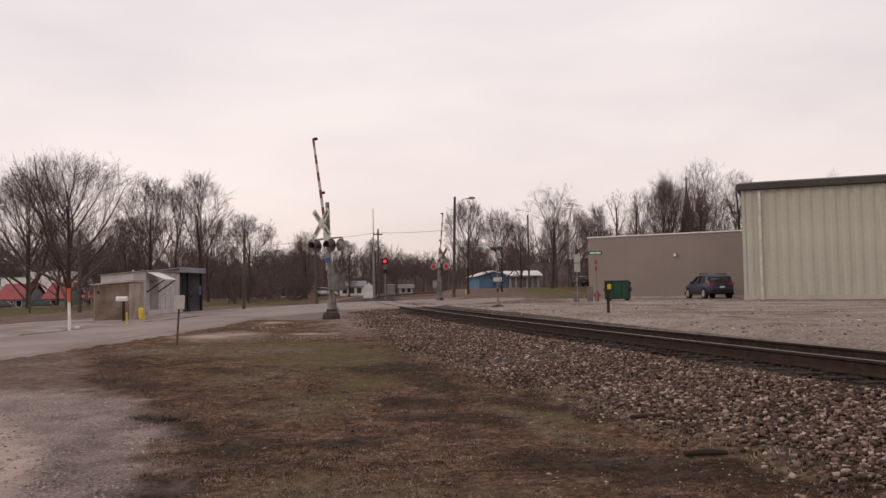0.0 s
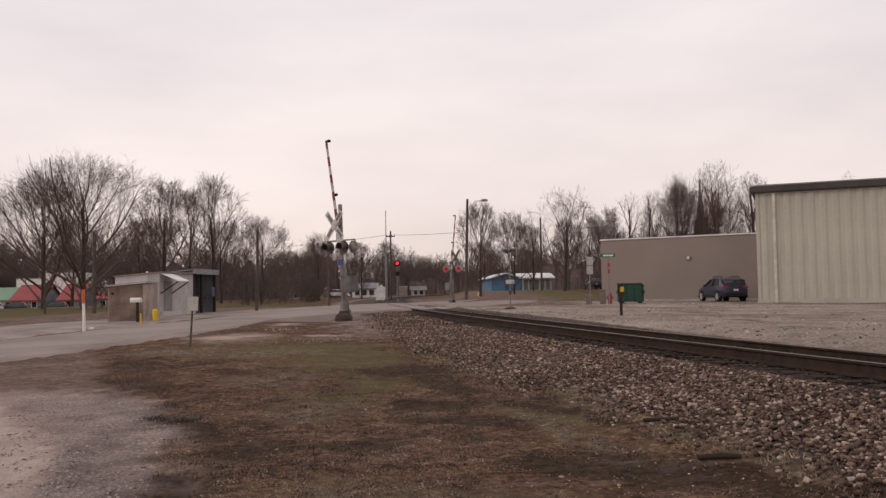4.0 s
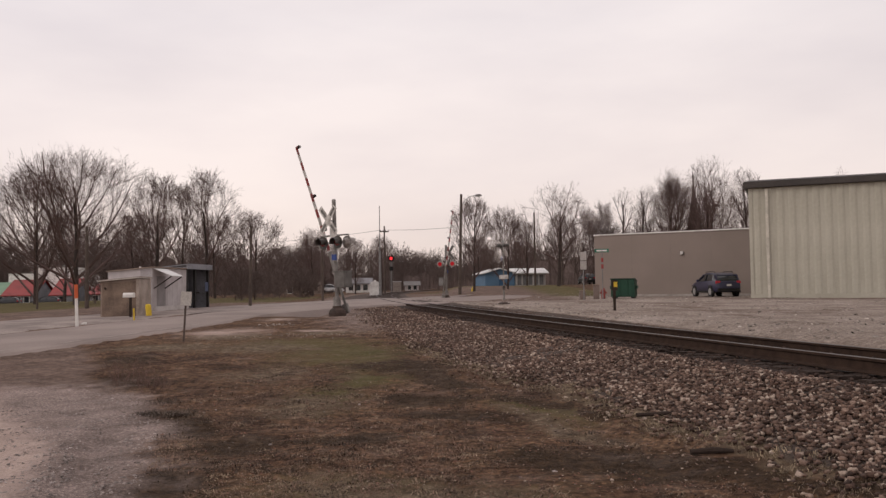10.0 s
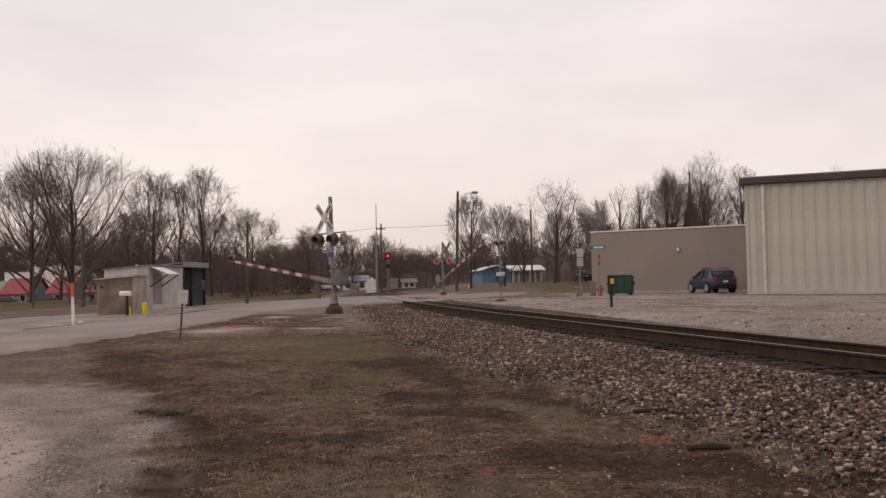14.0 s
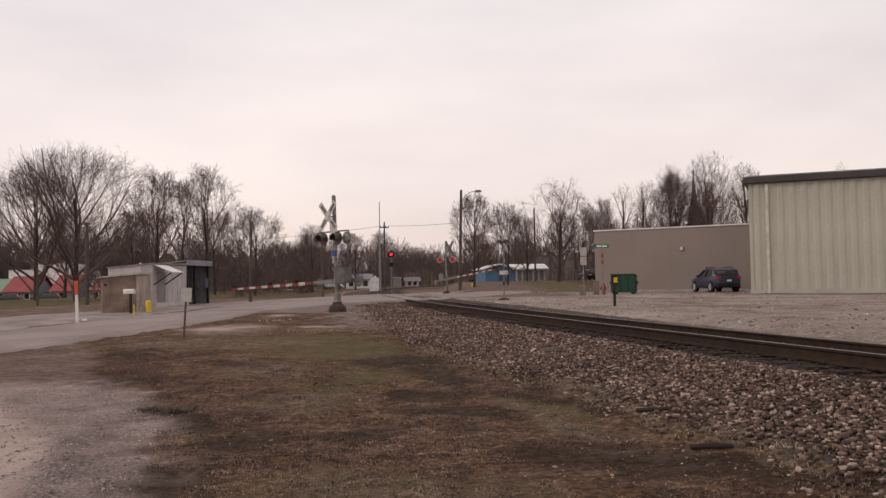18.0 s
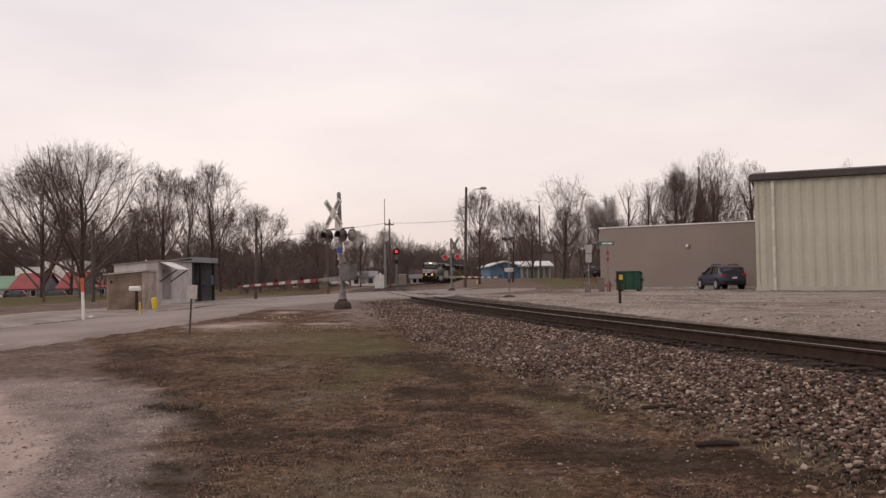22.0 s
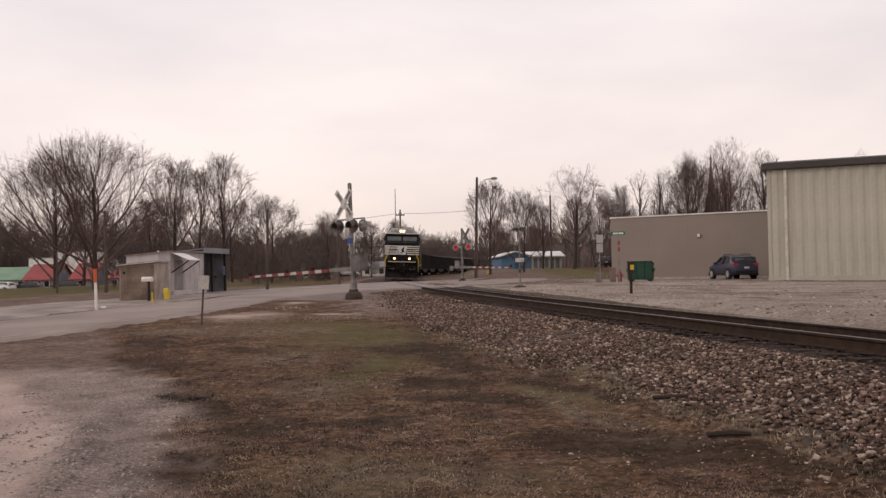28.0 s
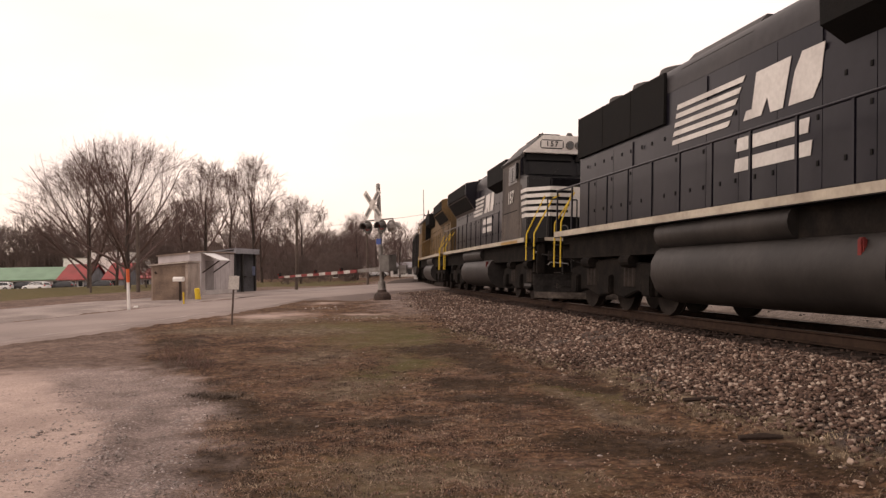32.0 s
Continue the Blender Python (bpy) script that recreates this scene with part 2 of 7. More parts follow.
def thing(name, label, category, group="", kind="", at=None):
    ob = new(name)
    ob.empty_display_size = 0.2
    if at is not None:
        ob.matrix_basis = at
    return tagged(ob, label, category, group, kind)


def raw(name, vs, fs, material, parent=None):
    me = bpy.data.meshes.new(name)
    me.from_pydata(vs, [], fs)
    me.materials.append(material)
    ob = new(name, me)
    ob.parent = parent
    return ob


# ---------------------------------------------------------------- the plan
# The track is an arc that bends to the east; s runs away from the viewer along it.
TX, TY, TH, TK = 4.6528, 13.2507, -0.22561, 0.001936
TR = 1 / TK
TCX, TCY = TX + TR * math.cos(TH), TY - TR * math.sin(TH)
S_END = (radians(16) - TH) / TK
CANT = 0.058


def track(s, off=0.0):
    """Place and heading on the track, off metres to the right of its middle line."""
    a = min(s, S_END)
    h = TH + TK * a
    x = TX + (math.cos(TH) - math.cos(h)) / TK
    y = TY + (math.sin(h) - math.sin(TH)) / TK
    x, y = x + math.sin(h) * (s - a), y + math.cos(h) * (s - a)
    return x + off * math.cos(h), y - off * math.sin(h), h


def beside(x, y):
    """Metres to the right of the track's middle line."""
    return TR - math.hypot(x - TCX, y - TCY)


def step(a, b, v):
    t = min(1.0, max(0.0, (v - a) / (b - a)))
    return t * t * (3 - 2 * t)


def base_height(x, y):
    d = beside(x, y)
    # the road climbs from the south-west to the crossing
    z = -0.62 + 0.47 * step(5, 34, y + max(-8.0, min(0.0, x + 7.0))) + 0.07 * step(30, 60, y)
    z -= 1.4 * step(36, 66, -x) * step(60, 105, y)
    lot = -0.08 + 0.92 * step(58, 116, y) * step(6, 10, d)
    return z + (lot - z) * step(1.6, 3.0, d)


def ground_height(x, y):
    d = abs(beside(x, y))
    z = base_height(x, y)
    if y < 45:
        z -= 0.2 * math.exp(-((x + 5.0) / 2.6) ** 2 - ((y - 34.6) / 2.4) ** 2)
    if d < 4.4 and y < 260:
        z = max(z, -0.205 - 0.165 * max(0.0, d - 1.75))
    return z


def ballast_foot(s):
    """How far from the middle line the ballast's lower edge lies."""
    return 3.32 + 0.53 * step(-2, 4, s) - 0.5 * step(13, 22, s) + 0.28 * noise.noise((s * 0.8, 0, 8)) + 0.5 * noise.noise((s * 0.23, 0, 18)) * step(4, 10, s)


# the road: its near edge runs from RO along RU, and it is 7.5 m wide
RO, RU = Vector((-9.76, 17.95)), Vector((0.309, 0.951))
RN = Vector((-0.951, 0.309))


def road_width(s):
    return 5.35 + 2.15 * step(13, 24, s)


def road_point(s, w):
    p = RO + RU * s + RN * w
    d = abs(beside(p.x, p.y))
    z = base_height(p.x, p.y) + 0.05
    lift = 1 - step(2.0, 9.0, d)
    side_ = max(-1.0, min(1.0, beside(p.x, p.y)))
    return p.x, p.y, z + (-0.022 - CANT * (0.5 + side_ / 1.5) - z) * lift


# ---------------------------------------------------------------- ground
def ground_material():
    m = bpy.data.materials.new("field_and_gravel")
    m.use_nodes = True
    n, l = m.node_tree.nodes, m.node_tree.links
    b = n["Principled BSDF"]
    b.inputs["Roughness"].default_value = 0.95
    b.inputs["Specular IOR Level"].default_value = 0.1
    tc = n.new("ShaderNodeTexCoord")

    def noise_at(scale, detail=6.0, rough=0.6):
        t = n.new("ShaderNodeTexNoise")
        t.inputs["Scale"].default_value, t.inputs["Detail"].default_value = scale, detail
        t.inputs["Roughness"].default_value = rough
        l.new(tc.outputs["Object"], t.inputs["Vector"])
        return t.outputs["Fac"]

    def ramp(fac, *stops):
        r = n.new("ShaderNodeValToRGB")
        for i, (p, c) in enumerate(stops):
            e = r.color_ramp.elements[i] if i < 2 else r.color_ramp.elements.new(p)
            e.position, e.color = p, (*c, 1)
        l.new(fac, r.inputs["Fac"])
        return r.outputs["Color"]

    def mix(fac, a, c, kind="MIX"):
        x = n.new("ShaderNodeMixRGB")
        x.blend_type = kind
        if isinstance(fac, float):
            x.inputs[0].default_value = fac
        else:
            l.new(fac, x.inputs[0])
        l.new(a, x.inputs[1])
        l.new(c, x.inputs[2])
        return x.outputs["Color"]

    def mask(name):
        a = n.new("ShaderNodeAttribute")
        a.attribute_name = name
        return a.outputs["Fac"]

    def rough_edge(name, amount=0.35, scale=2.2, soft=0.2):
        mr = n.new("ShaderNodeMath")
        mr.operation = "MULTIPLY_ADD"
        l.new(noise_at(scale), mr.inputs[0])
        mr.inputs[1].default_value = amount * 2
        mr.inputs[2].default_value = -amount
        ad = n.new("ShaderNodeMath")
        l.new(mask(name), ad.inputs[0])
        l.new(mr.outputs[0], ad.inputs[1])
        s = n.new("ShaderNodeMapRange")
        s.interpolation_type = "SMOOTHSTEP"
        s.inputs["From Min"].default_value, s.inputs["From Max"].default_value = 0.5 - soft, 0.5 + soft
        l.new(ad.outputs[0], s.inputs["Value"])
        return s.outputs["Result"]

    field = ramp(noise_at(1.3, 8, 0.65), (0.34, (0.052, 0.031, 0.0215)), (0.5, (0.108, 0.064, 0.042)), (0.66, (0.172, 0.109, 0.069)))
    grain = ramp(noise_at(26, 8, 0.7), (0.3, (0.50, 0.48, 0.46)), (0.7, (1.35, 1.33, 1.3)))
    tuft = ramp(noise_at(6, 10, 0.8), (0.36, (0.5, 0.47, 0.44)), (0.5, (0.92, 0.9, 0.88)), (0.64, (1.45, 1.45, 1.38)))
    clod = ramp(noise_at(14, 5, 0.6), (0.34, (0.52, 0.50, 0.48)), (0.5, (0.95, 0.94, 0.93)), (0.66, (1.5, 1.46, 1.4)))
    field = mix(1.0, mix(1.0, field, grain, "MULTIPLY"), mix(0.5, tuft, clod), "MULTIPLY")
    field = mix(1.0, field, clod, "MULTIPLY")
    tan = ramp(noise_at(0.8), (0.36, (0.55, 0.43, 0.38)), (0.64, (0.385, 0.297, 0.26)))
    tan = mix(1.0, tan, ramp(noise_at(30, 6, 0.7), (0.3, (0.72, 0.71, 0.70)), (0.7, (1.2, 1.19, 1.18))), "MULTIPLY")
    dirt = ramp(noise_at(0.9), (0.36, (0.185, 0.131, 0.110)), (0.64, (0.112, 0.078, 0.064)))
    dirt = mix(1.0, dirt, tuft, "MULTIPLY")
    mud = ramp(noise_at(3.0), (0.3, (0.036, 0.0225, 0.0138)), (0.7, (0.068, 0.043, 0.0265)))
    mud = mix(1.0, mix(1.0, mud, grain, "MULTIPLY"), clod, "MULTIPLY")
    speck = ramp(noise_at(34, 6, 0.75), (0.33, (0.40, 0.38, 0.37)), (0.52, (0.85, 0.83, 0.82)), (0.68, (1.6, 1.55, 1.5)))
    gravel = ramp(noise_at(1.1), (0.36, (0.385, 0.310, 0.284)), (0.62, (0.222, 0.177, 0.161)))
    gravel = mix(1.0, gravel, speck, "MULTIPLY")
    lot = ramp(noise_at(0.32, 10, 0.72), (0.36, (0.345, 0.295, 0.262)), (0.52, (0.265, 0.221, 0.191)), (0.68, (0.15, 0.116, 0.096)))
    lot = mix(1.0, lot, ramp(noise_at(13, 9, 0.85), (0.37, (0.42, 0.40, 0.38)), (0.63, (1.5, 1.48, 1.46))), "MULTIPLY")
    turf = ramp(noise_at(0.6), (0.35, (0.086, 0.080, 0.030)), (0.65, (0.128, 0.098, 0.049)))
    turf = mix(1.0, turf, grain, "MULTIPLY")
    bed = ramp(noise_at(30, 6, 0.75), (0.32, (0.03, 0.023, 0.02)), (0.62, (0.12, 0.093, 0.08)))
    dark = ramp(noise_at(24, 6, 0.7), (0.3, (0.022, 0.016, 0.014)), (0.7, (0.068, 0.048, 0.04)))
    c = field
    c = mix(rough_edge("turf", 0.7, 3.0, 0.45), c, turf)
    c = mix(rough_edge("mud", 0.62, 4.2, 0.36), c, mud)
    straw = ramp(noise_at(9, 9, 0.75), (0.33, (0.05, 0.034, 0.024)), (0.5, (0.125, 0.09, 0.06)), (0.66, (0.24, 0.186, 0.128)))
    c = mix(rough_edge("straw", 0.6, 5.0, 0.35), c, straw)
    c = mix(rough_edge("lot", 0.3, 1.0), c, lot)
    c = mix(rough_edge("dirt", 0.5, 1.2, 0.38), c, dirt)
    c = mix(rough_edge("tan", 0.6, 1.6, 0.48), c, tan)
    c = mix(rough_edge("gravel", 0.75, 2.6, 0.5), c, gravel)
    c = mix(rough_edge("bed", 0.25, 3.0), c, bed)
    c = mix(rough_edge("oil", 0.25, 3.0), c, dark)
    l.new(c, b.inputs["Base Color"])
    bp = n.new("ShaderNodeBump")
    bp.inputs["Strength"].default_value, bp.inputs["Distance"].default_value = 0.8, 0.06
    l.new(noise_at(16, 10, 0.75), bp.inputs["Height"])
    l.new(bp.outputs["Normal"], b.inputs["Normal"])
    return m


def spread(lo, hi, fine, far, grow=1.22):
    """Coordinates, fine between lo and hi and ever wider out to +-far."""
    a = list(np.arange(lo, hi + fine / 2, fine))
    d, x = fine, a[-1]
    while x < far:
        d *= grow
        x += d
        a.append(x)
    d, x = fine, lo
    while x > -far:
        d *= grow
        x -= d
        a.insert(0, x)
    return a


def blots(x, y, spots):
    """1 in the middle of soft, frayed spots (x, y, half sizes, turn in degrees)."""
    x += 0.3 * noise.noise((x * 0.9, y * 0.6, 11)) + 0.2 * noise.noise((x * 2.6, y * 1.7, 12))
    y += 0.45 * noise.noise((x * 0.8, y * 0.5, 21)) + 0.3 * noise.noise((x * 2.4, y * 1.9, 22))
    v = 0.0
    for cx, cy, rx, ry, turn in spots:
        c, s = math.cos(radians(turn)), math.sin(radians(turn))
        u, w = (x - cx) * c + (y - cy) * s, (y - cy) * c - (x - cx) * s
        v = max(v, math.exp(-(u / rx) ** 2 - (w / ry) ** 2))
    return v


MUD = ((-0.8, 14.8, 1.0, 0.8, 0), (-0.3, 13.3, 2.2, 0.36, -71), (1.2, 10.0, 1.4, 0.2, -57), (1.4, 7.0, 1.3, 0.4, -38), (2.5, 6.1, 0.7, 0.3, -40), (-0.9, 8.4, 0.5, 0.35, 0), (0.05, 9.6, 0.6, 0.3, -40),
       (-2.0, 8.1, 0.5, 0.5, 0), (-2.95, 9.1, 0.65, 0.3, -57), (-3.45, 9.95, 0.3, 0.22, 0), (-4.9, 13.2, 0.45, 0.9, 28), (-6.3, 16.5, 0.5, 0.9, 20), (-2.2, 6.4, 0.4, 0.7, 10), (-0.3, 10.9, 0.7, 0.4, -30))
OLIVE = ((-2.2, 17.2, 1.3, 2.4, 0), (-1.4, 15.4, 0.6, 1.6, 0), (-3.4, 19.5, 1.6, 1.6, 0), (-1.7, 11.2, 0.5, 1.2, 0), (1.0, 9.8, 0.35, 1.3, 20), (-0.5, 6.2, 1.1, 0.5, 0), (0.3, 5.2, 1.0, 0.4, 0), (-1.2, 13.0, 0.5, 1.0, 0))
# warm straw-coloured turf
WARM = ((-6.4, 19.0, 1.6, 1.2, 0), (-4.2, 18.5, 1.3, 1.6, 0), (-3.0, 14.0, 0.8, 1.4, 0), (-5.6, 21.5, 1.4, 1.2, 0), (-1.9, 10.6, 0.7, 0.9, 0), (-0.4, 6.2, 1.2, 0.5, 0), (-3.3, 22.5, 1.4, 0.9, 0))
PALE = ((-6.3, 23.2, 1.3, 1.3, 0), (-3.7, 23.3, 0.9, 0.45, 0), (-5.9, 29.3, 0.6, 1.2, 0), (-8.4, 26.0, 0.9, 1.6, 0))

# weedy dirt on the gravel lot
WEEDY = ((21.5, 44.0, 5.0, 2.8, -22), (26.0, 40.0, 5.0, 2.5, -22), (9.0, 33.0, 0.7, 2.2, 20), (8.2, 24.5, 0.4, 1.6, 10), (11.5, 37.5, 1.6, 0.6, 0), (14.5, 30.0, 1.8, 0.6, 0))


def drive_edge(y):
    """The gravel drive lies west of this x."""
    return float(np.interp(y, (4, 6, 7.35, 8.9, 9.6, 12, 13, 16, 20), (-1.9, -2.35, -2.7, -3.15, -3.4, -4.6, -5.2, -6.3, -8.5)))


def lumps(x, y):
    u = drive_edge(y) - x + 0.12 * noise.noise((y * 0.7, 0, 4))
    rut = -0.05 * (math.exp(-((u - 0.42) / 0.12) ** 2) + 0.6 * math.exp(-((u - 2.1) / 0.16) ** 2)) * step(11, 8.5, y)
    rut += 0.022 * math.exp(-((u - 0.72) / 0.13) ** 2) * step(11, 8.5, y)
    return 0.035 * noise.noise((x * 0.5, y * 0.5, 0)) + 0.028 * noise.noise((x * 2.2, y * 2.2, 3)) + 0.022 * noise.noise((x * 5, y * 4, 6)) + rut


def build_ground():
    xs, ys = spread(-12, 9, 0.15, 3000, 1.1), spread(3.4, 27, 0.15, 3000, 1.06)
    nx, ny = len(xs), len(ys)
    vs, masks = [], {k: [] for k in ("mud", "turf", "straw", "gravel", "tan", "dirt", "lot", "bed", "oil")}
    for y in ys:
        for x in xs:
            z = ground_height(x, y)
            d = beside(x, y)
            near = abs(x) < 22 and -40 < y < 60
            if near:
                z += lumps(x, y)
            vs.append((x, y, z - (0.0 if near else 0.03)))
            rs = Vector((x, y)) - RO
            w = rs.dot(RN)
            u = drive_edge(y) - x + 0.35 * noise.noise((x * 0.8, y * 0.8, 14)) if near and d < -3 else -9
            gutter = 0.9 * step(4.6, 5.2, w) * step(7.0, 6.2, w) * (1 if 8 < y < 36 else 0)
            rut = (math.exp(-((u - 0.42) / 0.13) ** 2) + 0.8 * math.exp(-((u - 0.85) / 0.09) ** 2)) * step(10.5, 8, y)
            masks["mud"].append(max(1.5 * blots(x, y, MUD), 0.85 * rut, gutter) + 0.13 * noise.fractal((x * 0.55, y * 0.4, 5), 1.0, 2.0, 4) if near and d < -2 else 0)
            masks["turf"].append(0.9 if (w > 12.2 and y > 16 and y < 95 and x < -13) or (d > 5 and 60 < y < 122 and x < 14) or (y > 122 and not -40 < x < 3) else 0.85 * blots(x, y, OLIVE) if near else 0)
            gw = float(np.interp(y, (6, 8, 10, 13), (0.75, 0.9, 1.7, 1.9)))
            masks["gravel"].append(max(0.95 * step(-0.75, 0.45, u) * step(gw * 1.3, gw * 0.7, u) * step(14, 11.5, y), 0.55 * step(6.5, 4.6, -d) * step(20, 26, y) if -7 < d < 0 else 0))
            masks["tan"].append(max(step(gw * 0.15, gw * 1.15, u) * step(13.6, 10.6, y), 0.7 * blots(x, y, PALE) if near else 0))
            wall = (y - 49.57) * math.cos(radians(-22.6)) - (x - 17.58) * math.sin(radians(-22.6))
            along = (x - 17.58) * math.cos(radians(-22.6)) + (y - 49.57) * math.sin(radians(-22.6))
            masks["dirt"].append(max(step(-0.3, 0.8, u) * step(10.2, 12.6, y), 0.8 * step(3.2, 0.6, -wall) * step(-3, -1, along) * (1 if y > 20 and wall < 1 else 0),
                                     0.5 * step(0.12, 0.4, noise.fractal((x * 0.16, y * 0.12, 31), 1.0, 2.0, 3)) if d > 3 and y < 64 else 0,
                                     0.75 * blots(x, y, WEEDY) if d > 4 and y < 64 else 0,
                                     0.95 * step(47, 54, y) * step(11, 6, x) if d > 1.8 and y < 110 else 0))
            masks["lot"].append(step(1.9, 2.8, d) if y < 100 and d < 45 and (d < 5.5 or y < 66) else 0.0)
            along_s = (y - TY) * 1.02
            fo = ballast_foot(along_s) if d < 0 and near else 3.8
            masks["straw"].append(0.95 * math.exp(-((-d - fo - 0.22) / 0.3) ** 2) * step(22, 16, y) + 0.8 * math.exp(-((-d - fo - 1.15) / 0.25) ** 2) * step(12, 10, y) * step(6.6, 7.4, y) + 0.85 * blots(x, y, WARM) - 1.2 * blots(x, y, MUD) if near and d < -1.5 and y > 2 else 0)
            masks["bed"].append(step(fo + 0.25, fo - 0.15, -d) if d < 0 and y < 260 else step(2.6, 2.1, d) if y < 260 else 0)
            masks["oil"].append(step(1.9, 1.5, abs(d)) if y < 260 else 0)
    fs = [(j * nx + i, j * nx + i + 1, (j + 1) * nx + i + 1, (j + 1) * nx + i) for j in range(ny - 1) for i in range(nx - 1)]
    ob = raw("ground", vs, fs, ground_material())
    for k, v in masks.items():
        ob.data.attributes.new(k, "FLOAT", "POINT").data.foreach_set("value", v)
    ob.data.polygons.foreach_set("use_smooth", [True] * len(fs))
    tagged(ob, "brown winter field with dead grass, mud and gravel", "ground", kind="structure")


def build_road():
    ss = list(np.arange(-40, 53, 0.5))
    ws = [-1.3, 0.0, 0.6, 1.9, 3.75, 5.6, 7.0, 7.5, 7.8]
    vs, nw = [], len(ws)
    for s in ss:
        for i, w in enumerate(ws):
            ed = 0.22 * noise.noise((s * 0.45, i > 4, 7)) + 0.08 * noise.noise((s * 2.0, i > 4, 9)) if i in (0, 1, nw - 2, nw - 1) else 0
            tight = 1.7 * step(6, 15, s) * step(34, 25, s) * max(0.0, 1 - w / 3.75)
            x, y, z = road_point(s, (w if w < 3 else 3 + (w - 3) * (road_width(s) - 3) / 4.5) + ed + tight)
            crown = 0.05 * (1 - ((w - 3.75) / 3.75) ** 2) if 0 < w < 7.5 else 0
            if abs(beside(x, y)) < 3:
                crown = 0
            vs.append((x, y, z - 0.5 if i in (0, nw - 1) else z + crown))
    fs = [(j * nw + i, (j + 1) * nw + i, (j + 1) * nw + i + 1, j * nw + i + 1) for j in range(len(ss) - 1) for i in range(nw - 1)]
    ob = raw("road", vs, fs, M_ROAD)
    tagged(ob, "pale worn asphalt road running over the rail crossing", "road", kind="structure")
    faded = mat("faded_edge_paint", (0.40, 0.345, 0.315), (0.21, 0.17, 0.155), 0.9, 1.3, fine=20, vary=0.3)
    for s0, s1, w in ((-30, -7.5, 0.42), (-6.5, 1.5, 0.46), (2.2, 9.0, 0.42)):
        ls = np.arange(s0, s1, 0.5)
        vs = []
        for s in ls:
            tight = 1.7 * step(6, 15, s) * step(34, 25, s) * max(0.0, 1 - w / 3.75)
            for k in (-0.05, 0.05):
                x, y, z = road_point(float(s), w + k + tight)
                vs.append((x, y, z + 0.05 * (1 - ((w - 3.75) / 3.75) ** 2) + 0.006))
        raw("edge_line", vs, [(2 * j, 2 * j + 2, 2 * j + 3, 2 * j + 1) for j in range(len(ls) - 1)], faded, ob)
    # pale concrete apron along the road's far side, past a dirty gutter
    vs, fs, ws = [], [], [0.0, 0.12, 0.35, 0.6, 0.8, 1.0]
    ss = list(np.arange(-30, 62, 0.5))
    for s in ss:
        inner = road_width(s) + 0.85 * (1 - step(13, 20, s)) - 0.05
        outer = 12.3 + 0.6 * step(6, 26, s)
        for i, w in enumerate(ws):
            ed = 0.35 * noise.noise((s * 0.4, i, 2)) if i == 5 else 0.07 * noise.noise((s * 0.9, i, 2)) if i == 0 else 0
            x, y, z = road_point(s, inner + (outer - inner) * w + ed)
            vs.append((x, y, z - (0.12 if i == 5 else 0.05 if i == 0 and s < 16 else 0.004) + (0.035 if 0 < i < 5 and s < 14 else 0)))
    n5 = len(ws)
    fs = [(j * n5 + i, (j + 1) * n5 + i, (j + 1) * n5 + i + 1, j * n5 + i + 1) for j in range(len(ss) - 1) for i in range(n5 - 1)]
    ob = raw("pavement", vs, fs, mat("apron_concrete", (0.27, 0.222, 0.2), (0.165, 0.132, 0.118), 0.95, 0.7, fine=14))
    tagged(ob, "pale worn concrete apron between the road and the sheds", "pavement", kind="structure")


def rail_shape(off, s0, s1, ds, top_only=False):
    if top_only:
        prof = [(-0.034, -0.004), (-0.030, 0.002), (0.030, 0.002), (0.034, -0.004)]
    else:
        prof = [(-0.07, -0.17), (-0.07, -0.158), (-0.012, -0.14), (-0.010, -0.045), (-0.037, -0.03), (-0.037, -0.004), (-0.03, -0.0005),
                (0.03, -0.0005), (0.037, -0.004), (0.037, -0.03), (0.010, -0.045), (0.012, -0.14), (0.07, -0.158), (0.07, -0.17)]
    vs, n = [], len(prof)
    ss = np.arange(s0, s1 + ds, ds)
    for s in ss:
        for o, z in prof:
            x, y, h = track(float(s), off + o)
            vs.append((x, y, z - CANT * (0.5 + off / 1.5)))
    fs = [(j * n + i, (j + 1) * n + i, (j + 1) * n + (i + 1) % n, j * n + (i + 1) % n) for j in range(len(ss) - 1) for i in range(n)]
    fs += [tuple(range(n)), tuple(range((len(ss) - 1) * n, len(ss) * n))[::-1]]
    return Shape().add(vs, fs)


def build_track():
    tr = thing("railway_track", "single railway track on rusty rails and dark ties", "railway", kind="structure")
    for off in (-0.75, 0.75):
        r = part("rail", rail_shape(off, -45, 260, 2.0), M_RAIL, tr, "rust-brown steel rail")
        part("rail_head", rail_shape(off, -45, 260, 2.0, True), M_RAIL_TOP, r, "polished running surface")
    tie = Shape().box((-1.25, -0.115, -0.18), (1.25, 0.115, 0.0)).mesh("tie", M_TIE, bevel=0.012)
    for i in range(150):
        s = -12 + i * 0.53
        x, y, h = track(s)
        ob = new("tie", tie)
        ob.parent = tr
        ob.matrix_basis = pose(x, y, -0.195 - CANT / 2, 0, math.degrees(CANT / 1.5), -math.degrees(h) + random.uniform(-1, 1))
    return tr


